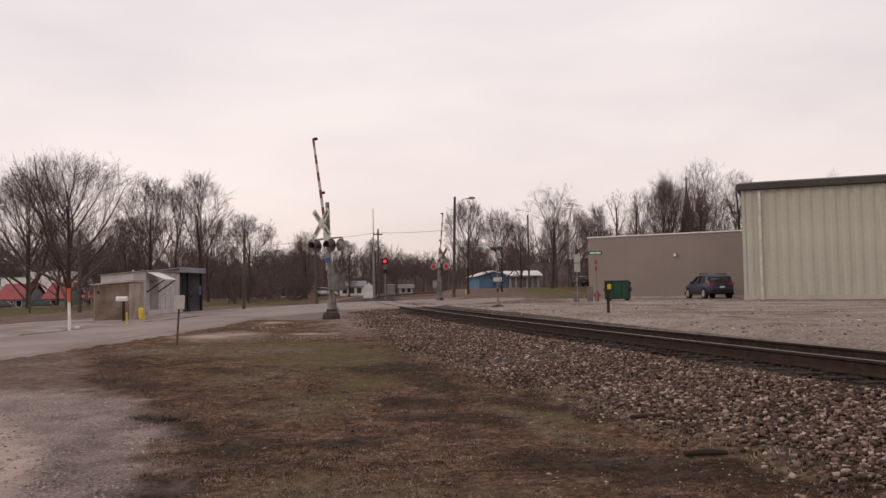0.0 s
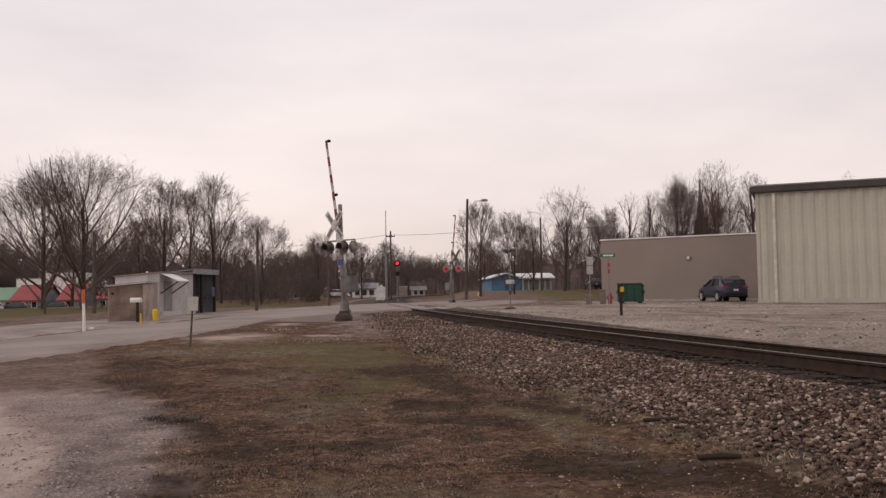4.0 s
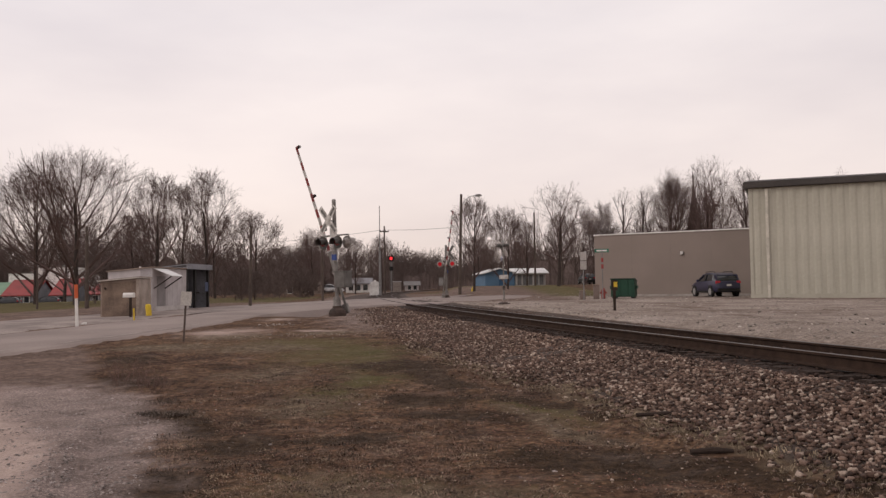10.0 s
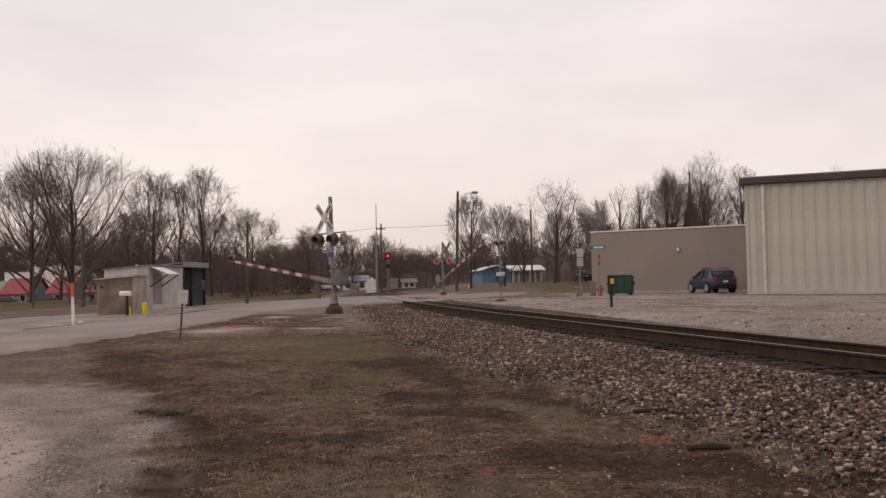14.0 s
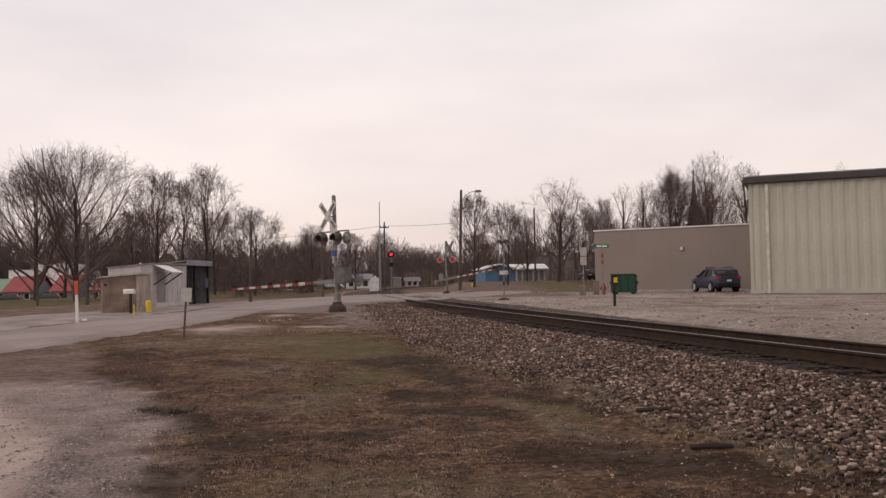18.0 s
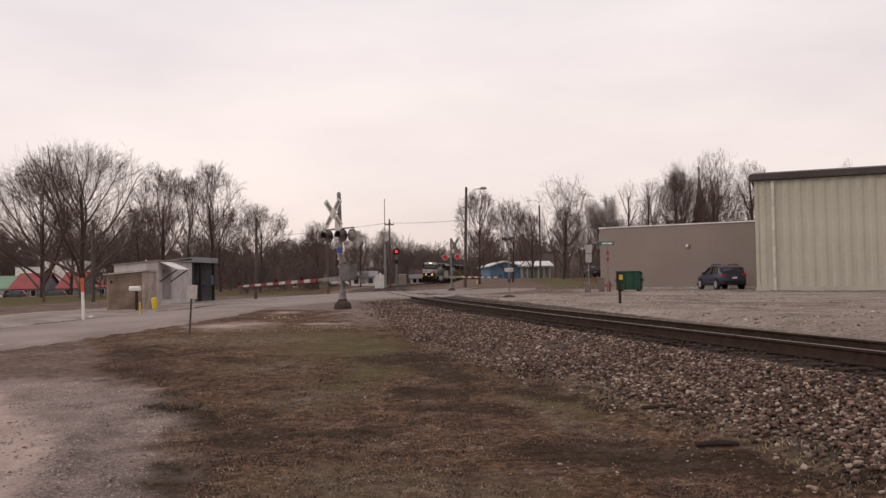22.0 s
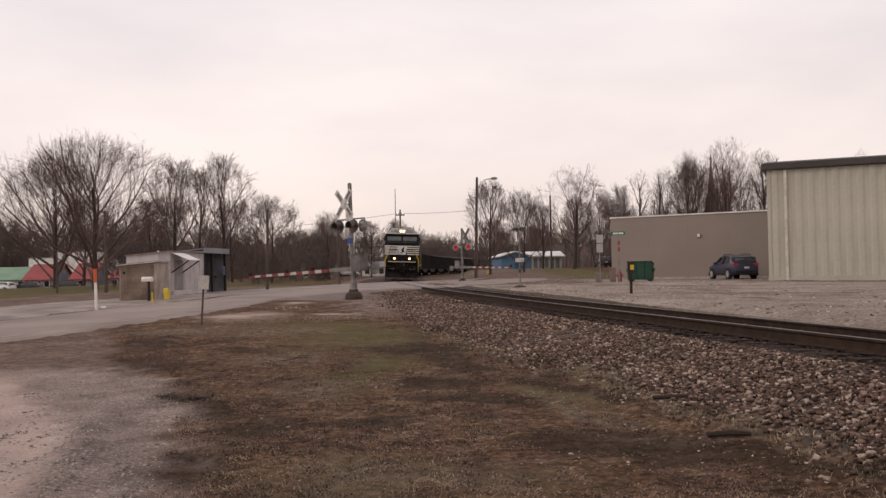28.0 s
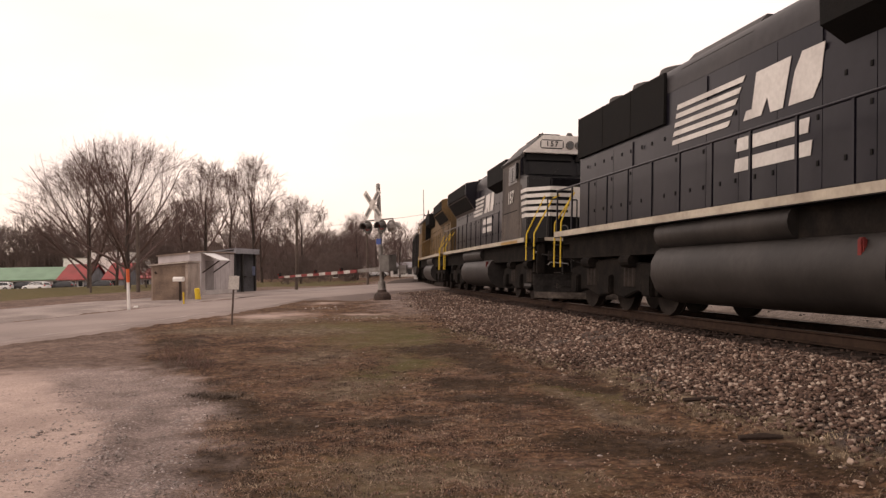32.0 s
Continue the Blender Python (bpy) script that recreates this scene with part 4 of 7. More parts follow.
# ---------------------------------------------------------------- buildings
M_BEIGE = mat("beige_metal_panel", (0.43, 0.405, 0.335), (0.375, 0.352, 0.287), 0.55, 0.4, fine=6, vary=0.06, bump=0.02)
M_TRIM = mat("dark_brown_trim", (0.055, 0.045, 0.04), (0.04, 0.033, 0.03), 0.6, 1.0, fine=12)
M_TAUPE = mat("taupe_wall_paint", (0.25, 0.202, 0.176), (0.228, 0.184, 0.159), 0.85, 0.35, fine=14, vary=0.06, bump=0.05)
M_WEATHERED_POST = mat("weathered_white_post", (0.45, 0.43, 0.41), (0.36, 0.34, 0.32), 0.8, 1.0)
M_SIDING_BLUE = mat("blue_siding", (0.092, 0.172, 0.265), (0.078, 0.148, 0.235), 0.7, 0.5, fine=8, vary=0.1)
M_ROOF_PALE = mat("pale_metal_roof", (0.62, 0.61, 0.60), (0.50, 0.49, 0.48), 0.5, 0.5, fine=8, vary=0.1)
M_ROOF_RED = mat("red_metal_roof", (0.24, 0.022, 0.02), (0.18, 0.018, 0.016), 0.5, 0.5, fine=8, vary=0.1)
M_ROOF_GREEN = mat("green_metal_roof", (0.13, 0.235, 0.145), (0.10, 0.19, 0.115), 0.5, 0.5, fine=8, vary=0.1)
M_SHED = mat("stained_grey_sheet", (0.48, 0.44, 0.44), (0.385, 0.345, 0.34), 0.75, 0.9, fine=5, vary=0.08, bump=0.04)
M_SHED_BROWN = mat("weathered_brown_block", (0.31, 0.24, 0.195), (0.20, 0.15, 0.122), 0.9, 1.6, fine=20)
M_SHED_BLUE = mat("faded_sheet_shaded_wall", (0.235, 0.235, 0.255), (0.17, 0.17, 0.185), 0.7, 1.0, fine=12)
M_DARK = mat("dark_interior", (0.02, 0.018, 0.017), (0.03, 0.026, 0.024), 0.9)


def metal_building():
    """Origin at the visible corner; x along the front wall, y into the building."""
    t = thing("metal_warehouse", "beige ribbed metal warehouse with dark brown roof trim", "building", at=pose(17.58, 49.57, -0.1, 0, 0, -22.6))
    L, D, Hh = 26.0, 7.6, 6.42
    part("wall", Shape().box((0, 0, -0.3), (L, D, Hh)), M_BEIGE, t, "plain beige sheet wall")
    rib = Shape().prism([(-0.21, 0.0), (-0.09, -0.05), (0.09, -0.05), (0.21, 0.0)], 0.25, Hh - 0.02, axis="z").mesh("rib", M_BEIGE)
    n = int(L / 0.635)
    for i in range(n):
        ob = new("rib", rib)
        ob.parent = t
        ob.location = (0.42 + i * 0.635, -0.002, 0)
    part("corner_trim", Shape().box((-0.03, -0.055, -0.1), (0.16, 0.16, Hh - 0.01)), M_BEIGE, t, bevel=0.01)
    part("roof_trim", Shape().box((-0.28, -0.32, Hh), (L + 0.2, D + 0.3, Hh + 0.36)), M_TRIM, t, "dark brown eave gutter and fascia", bevel=0.03)
    part("roof", Shape().prism([(-0.3, Hh + 0.37), (D + 0.3, Hh + 0.37), (D / 2, Hh + 0.9)], -0.2, L, axis="x"), M_TRIM, t)
    part("downspout", Shape().box((0.88, -0.17, 0.12), (1.05, -0.055, Hh - 0.05)).box((0.86, -0.36, -0.02), (1.07, -0.06, 0.13)), mat("pale_downspout", (0.58, 0.54, 0.46)), t, "pale square downspout", bevel=0.015)
    part("footing", Shape().box((-0.06, -0.08, -0.4), (L, 0.0, 0.24)), M_BEIGE, t, "lower wall edge trim")
    return t


def grey_building():
    t = thing("grey_building", "low taupe building with a flat parapet roof", "building", at=pose(11.11, 64.84, -0.08, 0, 0, -30))
    L, D, Hh = 11.9, 14.0, 4.62
    part("wall", Shape().box((0, 0, -0.3), (L, D, Hh)), M_TAUPE, t, "plain taupe painted wall")
    part("coping", Shape().box((-0.06, -0.07, Hh), (L, D, Hh + 0.09)), M_WHITE, t, "pale metal parapet cap", bevel=0.015)
    for x in (2.9, 5.8, 8.7):
        part("wall_joint", Shape().box((x - 0.008, -0.004, -0.1), (x + 0.008, 0.0, Hh - 0.01)), mat("joint", (0.236, 0.191, 0.167)), t)
    lamp = part("wall_lamp", Shape().box((-0.11, -0.16, -0.12), (0.11, 0, 0.14)), M_GALV, t, "white wall pack lamp", bevel=0.03)
    lamp.location = (6.65, 0, 3.1)
    part("lamp_lens", Shape().box((-0.09, -0.18, -0.1), (0.09, -0.16, 0.11)), M_WHITE, lamp)
    part("footing", Shape().box((-0.05, -0.05, -0.4), (L, 0, 0.14)), M_CONCRETE, t)
    return t


def gabled(name, label, at, L, D, Hh, rise, wall, roof, windows=0, door=False, gable_front=False):
    """A gabled house; x along its eaves (or its gable, gable_front), y to the back, origin at a front corner."""
    t = thing(name, label, "building", at=at)
    part("wall", Shape().box((0, 0, -0.4), (L, D, Hh)), wall, t)
    if gable_front:
        part("gable", Shape().prism([(0, Hh), (L, Hh), (L / 2, Hh + rise)], 0.0, D), wall, t)
        o = 0.4
        k = rise / (L / 2)
        for s in (-1, 1):
            e = L / 2 + s * (L / 2 + o)
            part("roof", Shape().prism([(L / 2, Hh + rise + 0.02), (e, Hh - o * k + 0.02), (e, Hh - o * k + 0.16), (L / 2, Hh + rise + 0.18)], -o, D + o), roof, t)
    else:
        part("gable", Shape().prism([(0, Hh), (D, Hh), (D / 2, Hh + rise)], 0.02, L - 0.02, axis="x"), wall, t)
        o = 0.45
        k = rise / (D / 2)
        for s in (-1, 1):
            e = D / 2 + s * (D / 2 + o)
            part("roof", Shape().prism([(D / 2, Hh + rise + 0.02), (e, Hh - o * k + 0.02), (e, Hh - o * k + 0.16), (D / 2, Hh + rise + 0.18)], -o, L + o, axis="x"), roof, t)
    for i in range(windows):
        x = L * (i + 0.7) / (windows + 0.4)
        w = part("window", Shape().box((-0.5, -0.05, -0.6), (0.5, 0.0, 0.6)), M_WHITE, t)
        w.location = (x, -0.001, Hh * 0.55)
        part("pane", Shape().box((-0.42, -0.062, -0.52), (0.42, -0.05, 0.52)), M_GLASS, w)
    if door:
        part("door", Shape().box((L * 0.12, -0.05, -0.1), (L * 0.12 + 0.95, 0.0, 2.05)), M_DARK, t)
    return t


def blue_house():
    t = gabled("blue_house", "blue sided single-storey building with a pale metal roof", pose(5.2, 124.0, 0.78, 0, 0, 6), 4.35, 11.0, 1.85, 0.62, M_SIDING_BLUE, M_ROOF_PALE, gable_front=True)
    part("door", Shape().box((2.0, -0.06, 0), (2.85, -0.0, 1.7)), mat("blue_door", (0.05, 0.11, 0.2)), t)
    w = gabled("open_sided_wing", "white posted building with a pale metal roof", pose(9.65, 124.5, 0.78, 0, 0, 6), 4.5, 6.0, 1.8, 0.62, M_SHED, M_ROOF_PALE)
    for i in range(6):
        part("post", Shape().box((0.12 + i * 0.82, -0.1, -0.2), (0.26 + i * 0.82, 0.0, 1.75)), M_WEATHERED_POST, w)
        if i < 5:
            part("bay", Shape().box((0.32 + i * 0.82, -0.03, 0.1), (0.88 + i * 0.82, 0.0, 1.55)), mat("grey_bay_door", (0.17, 0.165, 0.165)), w)


def sheds():
    """Three small sheds in a row; x across the row, y along it away from the viewer."""
    m_door = mat("stained_brown_door", (0.215, 0.155, 0.118), (0.115, 0.082, 0.063), 0.85, 1.6, rand=0.12)
    m_side = mat("bleached_board", (0.37, 0.305, 0.26), (0.25, 0.2, 0.168), 0.9, 1.4, fine=16)
    a = thing("block_shed", "weathered brown box-shaped shed with a pale roof edge", "shed", at=pose(-14.12, 34.2, -0.24, 0, 0, 6))
    part("wall", Shape().prism([(0, -0.3), (0, 1.50), (1.47, 1.62), (1.47, -0.3)], 0.0, 2.1), M_SHED_BROWN, a, bevel=0.012)
    part("roof_sheet", Shape().prism([(-0.06, 1.50), (-0.06, 1.545), (1.53, 1.675), (1.53, 1.63)], -0.1, 2.2), mat("bleached_roof_edge", (0.50, 0.45, 0.40), (0.30, 0.255, 0.225), 0.9, 3.0), a, "pale worn roof sheet")
    part("roof_cover", Shape().prism([(0.0, 1.555), (0.0, 1.57), (1.5, 1.70), (1.5, 1.68)], 0.15, 2.15), M_SHED_BROWN, a, "brown rusted roof cover")
    part("side_board", Shape().box((1.472, 0.03, -0.2), (1.49, 2.07, 1.60)), m_side, a, "bleached boards on the side wall")
    for k in range(6):
        part("board", Shape().box((0.06 + k * 0.225, -0.012 - 0.004 * (k % 2), -0.05), (0.2845 + k * 0.225, -0.002, 1.44 + 0.012 * k)), m_door, a, "stained upright board", bevel=0.004)
    part("corner_post", Shape().box((1.40, -0.03, -0.2), (1.50, 0.03, 1.6)), m_side, a)
    part("lamp_bracket", Shape().tube((0.2, -0.03, 1.2), (0.2, -0.12, 1.24), 0.04, n=8), M_TIE, a)
    b = thing("metal_shed", "stained grey sheet-metal shed with an awning", "shed", at=pose(-15.85, 39.2, -0.24, 0, 0, -4))
    part("wall", Shape().prism([(0, -0.3), (0, 2.0), (2.12, 2.16), (2.12, -0.3)], 0.0, 4.2), M_SHED, b, bevel=0.012)
    part("roof", Shape().prism([(-0.05, 2.0), (-0.05, 2.05), (2.2, 2.22), (2.2, 2.17)], -0.06, 4.25), M_SHED_BROWN, b, "rusty brown roof edge")
    part("footing", Shape().box((2.12, 0.1, -0.2), (2.26, 4.2, 0.36)), mat("pale_footing", (0.52, 0.48, 0.46), (0.38, 0.34, 0.32), 0.9, 2.0), b, "pale concrete footing", bevel=0.02)
    part("vent_pipe", Shape().tube((1.1, 1.0, 2.05), (1.1, 1.0, 2.26), 0.045, n=8), M_WHITE, b, "short white vent pipe")
    part("door", Shape().box((2.121, 0.5, 0.37), (2.14, 1.5, 1.78)), mat("shed_door_grey", (0.26, 0.235, 0.235), (0.2, 0.18, 0.175), 0.8, 2.0), b, "grey door under the awning", bevel=0.006)
    part("corner_sheet", Shape().box((1.56, -0.006, -0.1), (2.1, -0.001, 2.08)), mat("pale_corner_sheet", (0.40, 0.37, 0.375), (0.33, 0.3, 0.3), 0.8, 1.2), b, "paler sheet at the corner")
    aw = part("awning", Shape().prism([(2.1, 2.14), (3.0, 1.76), (3.0, 1.79), (2.1, 2.17)], 0.1, 1.5), M_ROOF_PALE, b, "white sheet-metal awning")
    part("awning_brace", Shape().tube((2.13, 1.42, 1.2), (2.96, 1.42, 1.75), 0.03), M_TIE, aw)
    part("awning_brace", Shape().tube((2.13, 0.16, 1.2), (2.96, 0.16, 1.75), 0.03), M_TIE, aw)
    for k in range(4):
        part("sheet_seam", Shape().box((2.12, 1.7 + k * 0.62, 0.15), (2.135, 1.74 + k * 0.62, 2.14)), M_SHED, b)
    c = thing("open_shed", "open-fronted dark shed with a blue-grey fascia", "shed", at=pose(-14.78, 43.3, -0.22, 0, 0, -4))
    # open towards the road, closed on its other sides
    part("wall", Shape().box((0, 0.0, -0.3), (1.36, 0.1, 2.28)), mat("pale_blue_grey_sheet", (0.33, 0.325, 0.345), (0.25, 0.245, 0.262), 0.7, 1.2, fine=12), c, "pale blue-grey end wall")
    # the bay's inner shade is in the near-black colour of these pieces
    part("back_wall", Shape().box((0, 0.1, -0.3), (0.1, 3.2, 2.28)), M_DARK, c, "back wall, near black for the shade inside the bay")
    part("end_wall", Shape().box((0.1, 3.1, -0.3), (1.36, 3.2, 2.28)), M_SHED_BLUE, c)
    part("roof", Shape().prism([(-0.12, 2.22), (-0.12, 2.28), (1.52, 2.44), (1.52, 2.38)], -0.12, 3.35), M_SHED_BLUE, c)
    part("fascia", Shape().box((1.36, -0.1, 2.16), (1.52, 3.32, 2.39)), M_SHED_BLUE, c, bevel=0.01)
    part("floor", Shape().box((0.1, 0.1, -0.3), (1.4, 3.1, 0.03)), M_DARK, c)
    for y in (0.0, 1.12, 3.06):
        part("post", Shape().box((1.26, y, -0.3), (1.38, y + 0.13, 2.2)), M_DARK, c)
    part("inner_panel", Shape().box((0.7, 0.3, 0.0), (0.8, 1.2, 2.0)), mat("dark_green_panel", (0.03, 0.045, 0.045)), c)
    part("inner_shelf", Shape().box((0.12, 1.4, 0.9), (0.9, 3.0, 0.96)), M_TIE, c)
    part("notice", Shape().box((1.385, 2.5, 1.0), (1.4, 2.95, 1.5)), mat("dull_blue_notice", (0.06, 0.075, 0.13)), c, "dull blue notice")
    k = thing("kerb_block", "worn white-topped concrete kerb beside the marker post", "kerb", at=pose(-13.3, 31.0, -0.27, 0, 0, -70))
    part("block", Shape().box((-0.2, -0.08, -0.2), (1.7, 0.08, 0.05)), M_WHITE, k, bevel=0.02)


def left_shops():
    # white shop walls take grey sheet colours for the shade under the trees
    for x, L, rise, text in ((-79.1, 4.9, 2.6, "white shop building with a red metal roof"), (-70.6, 3.4, 2.7, "white building with a steep red metal roof"), (-63.8, 2.0, 1.6, "small red-roofed white building behind bare trees")):
        gabled("red_roofed_shop", text, pose(x, 150, -1.5, 0, 0, 4), L, 10, 1.9, rise, M_SHED_BLUE, M_ROOF_RED, 3 if L > 4 else 1, L > 4)
    for x, L, top, text in ((-84.6, 5.4, 4.5, "plain white building with a flat roof behind the shops"), (-79.2, 6.6, 5.6, "tall plain white building behind the shops"), (-69.2, 2.4, 4.2, "narrow white building beyond bare trees")):
        w = thing("white_building", text, "building", at=pose(x, 162, -1.5, 0, 0, 4))
        part("wall", Shape().box((0, 0, -0.4), (L, 8, top + 1.4)), M_WHITE, w)
        part("coping", Shape().box((-0.1, -0.1, top + 1.4), (L + 0.1, 8.1, top + 1.55)), M_CONCRETE, w)
        part("roof_vent", Shape().box((L * 0.6, 2.0, top + 1.5), (L * 0.6 + 0.8, 2.8, top + 1.9)), M_GALV, w)
    gabled("green_roofed_shop", "long white shop building with a green metal roof", pose(-95, 152, -1.5, 0, 0, 6), 16, 12, 1.9, 2.2, M_SHED, M_ROOF_GREEN, 4, True)
    gabled("white_house", "small white house with a grey roof", pose(-19.6, 160, -0.1, 0, 0, 5), 4.6, 6, 1.7, 0.9, M_WHITE, mat("grey_shingle_roof", (0.22, 0.21, 0.22), (0.17, 0.16, 0.17)), 3)
    gabled("brown_house", "low house with a brown roof behind the crossing", pose(-28.6, 142, -0.1, 0, 0, -8), 6.5, 6, 1.3, 1.0, M_SHED_BROWN, mat("brown_roof", (0.13, 0.095, 0.08)), 2)
    gabled("white_house", "small white house among bare trees", pose(-11.2, 215, -0.1, 0, 0, 5), 3.4, 6, 1.3, 0.9, M_SHED, mat("dull_grey_roof", (0.2, 0.185, 0.18), (0.15, 0.14, 0.135)), 2)


# ---------------------------------------------------------------- street things
def utility_pole(x, y, z, h, r=0.13, lean=0.0, cross=False, label="brown wooden utility pole"):
    t = thing("utility_pole", label, "utility pole", "utility poles", at=pose(x, y, z, 0, lean, 0))
    part("shaft", Shape().tube((0, 0, -0.3), (0, 0, h), r, r * 0.7, 12), M_WOOD, t, smooth=True)
    if cross:
        part("crossarm", Shape().box((-0.55, -0.06, h - 0.75), (0.55, 0.06, h - 0.62)), M_WOOD, t)
        for i in range(4):
            part("insulator", Shape().tube((-0.48 + i * 0.32, 0, h - 0.62), (-0.48 + i * 0.32, 0, h - 0.45), 0.05, n=8), M_GALV, t)
    return t


def street_lamp():
    t = thing("street_lamp", "wooden pole with a curved street lamp arm", "street lamp", at=pose(1.0, 85.0, -0.1, 0, 1.6, 0))
    part("shaft", Shape().tube((0, 0, -0.3), (0, 0, 10.2), 0.17, 0.12, 12), M_WOOD, t, smooth=True)
    pts = [(0.1, 0, 9.1), (0.45, 0, 9.65), (0.9, 0, 9.98), (1.45, 0, 10.1)]
    part("arm", Shape().path(pts, 0.035), M_GALV, t)
    h = part("lamp_head", Shape().prism([(1.35, 10.02), (1.5, 9.96), (2.05, 10.04), (2.1, 10.12), (1.9, 10.22), (1.45, 10.2)], -0.16, 0.16), M_GALV, t, "grey cobra-head lamp", bevel=0.04)
    part("lamp_lens", Shape().tube((1.78, 0, 9.93), (1.78, 0, 10.02), 0.12, 0.15, 12), M_WHITE, h)


def rail_signal():
    t = thing("railway_signal", "railway signal mast with a lit red lamp", "railway signal", at=pose(-10.3, 150.0, 0.1) @ Matrix.Scale(1.45, 4))
    part("mast", Shape().tube((0, 0, -0.2), (0, 0, 4.4), 0.07, n=10), M_GALV, t)
    for z, m, r in ((4.0, M_LAMP_RED, 0.38), (2.75, M_BLACK, 0.26)):
        h = part("signal_head", Shape().tube((0, -0.18, z), (0, -0.16, z), r, n=20).box((-0.2, -0.16, z - 0.25), (0.2, 0.2, z + 0.25)), M_BLACK, t, "black round signal head")
        part("lens", Shape().tube((0, -0.2, z), (0, -0.181, z), 0.18, n=16), m, h)
    part("ladder", Shape().tube((-0.18, 0.25, 0), (-0.18, 0.25, 4.2), 0.02, n=6).tube((0.18, 0.25, 0), (0.18, 0.25, 4.2), 0.02, n=6), M_GALV, t)
    for i in range(12):
        part("rung", Shape().tube((-0.18, 0.25, 0.3 + i * 0.33), (0.18, 0.25, 0.3 + i * 0.33), 0.015, n=5), M_GALV, t)
    M_CAB = mat("dull_cabinet_steel", (0.30, 0.25, 0.22), (0.22, 0.18, 0.155), 0.7, 3)
    c = thing("signal_cabinet", "tan metal trackside equipment cabinet", "cabinet", at=pose(-10.2, 152.0, 0.0, 0, 0, 4))
    part("body", Shape().box((0, 0, -0.2), (1.5, 1.0, 1.75)), M_CAB, c, bevel=0.02)
    part("roof", Shape().box((-0.08, -0.08, 1.75), (1.58, 1.08, 1.84)), M_ROOF_PALE, c, bevel=0.02)
    part("door", Shape().box((0.1, -0.03, 0.1), (0.74, 0, 1.6)).box((0.76, -0.03, 0.1), (1.4, 0, 1.6)), M_CAB, c, bevel=0.01)
    w = thing("equipment_bungalow", "small white equipment hut with a domed roof", "equipment hut", at=pose(-9.75, 103.0, -0.1, 0, 0, 4))
    part("body", Shape().box((0, 0, -0.2), (1.3, 1.6, 1.2)), M_WHITE, w, bevel=0.03)
    part("roof", Shape().prism([(0.65 + 0.66 * math.cos(math.pi * k / 12), 1.2 + 0.5 * math.sin(math.pi * k / 12) ** 0.8) for k in range(13)], -0.03, 1.63), M_WHITE, w, "domed white roof")
    part("vent_cap", Shape().tube((0.65, 0.8, 1.66), (0.65, 0.8, 1.86), 0.12, n=10), M_WHITE, w)
    a = thing("radio_antenna_mast", "tall thin radio antenna on a pale pole", "antenna", at=pose(-8.2, 100.0, -0.1))
    part("pole", Shape().tube((0, 0, -0.2), (0, 0, 5.2), 0.17, 0.14, 12), M_GALV, a)
    part("antenna", Shape().tube((0, 0, 5.2), (0, 0, 10.6), 0.055, 0.04, 8), M_GALV, a)


def small_sign():
    t = thing("small_sign", "small white sign on a thin rusty post", "sign", at=pose(-6.5, 20.66, -0.38, 0, 3.5, 0))
    part("post", Shape().box((-0.02, -0.016, -0.3), (0.02, 0.016, 0.95)), mat("rusty_post", (0.10, 0.072, 0.06), (0.06, 0.043, 0.036), 0.9, 5), t)
    part("sign_panel", Shape().box((-0.12, -0.04, 0.88), (0.14, -0.02, 1.22)), mat("pale_grey_sign", (0.50, 0.47, 0.44), (0.40, 0.37, 0.34)), t, "plain whitish sign panel", bevel=0.004)


def trackside_post():
    t = thing("trackside_post", "short dark post with a yellow marker", "post", at=pose(5.86, 30.28, -0.1))
    part("post", Shape().box((-0.045, -0.03, -0.3), (0.045, 0.03, 1.08)), M_TIE, t)
    part("marker", Shape().box((-0.11, -0.05, 0.74), (0.11, -0.032, 1.1)), M_TIE, t)
    part("yellow_patch", Shape().box((-0.03, -0.056, 0.86), (0.1, -0.05, 1.04)), M_YELLOW, t, "yellow square")


def pipeline_marker():
    t = thing("pipeline_marker", "white round post with an orange top", "marker post", at=pose(-12.35, 28.02, -0.25, 0, -1.5, 0))
    part("post", Shape().tube((0, 0, -0.3), (0, 0, 0.9), 0.05, n=12), M_WHITE, t)
    part("cap", Shape().tube((0, 0, 0.9), (0, 0, 1.36), 0.058, n=12), M_ORANGE, t, "orange sleeve")


def bollards():
    t = thing("bollard", "short leaning yellow steel bollard", "bollard", at=pose(-12.15, 34.2, -0.24, 0, -5, 0))
    part("pipe", Shape().tube((0, 0, -0.3), (0, 0, 0.52), 0.115, n=14).tube((0, 0, 0.52), (0, 0, 0.57), 0.115, 0.06, 14), M_YELLOW, t, smooth=True)
    t = thing("mail_box", "white box on a dark post", "mailbox", at=pose(-12.3, 32.6, -0.24))
    part("post", Shape().box((-0.04, -0.04, -0.3), (0.04, 0.04, 0.86)), M_TIE, t)
    part("box", Shape().prism([(-0.12, 0.86), (-0.12, 0.97), (-0.07, 1.04), (0.07, 1.04), (0.12, 0.97), (0.12, 0.86)], -0.26, 0.14, axis="x"), M_WHITE, t, "white rounded box", bevel=0.008)
    t = thing("yellow_stake", "thin yellow marker stake", "stake", at=pose(-11.75, 31.5, -0.26, 0, -2, 0))
    part("stake", Shape().tube((0, 0, -0.3), (0, 0, 0.48), 0.032, n=10), M_YELLOW, t)


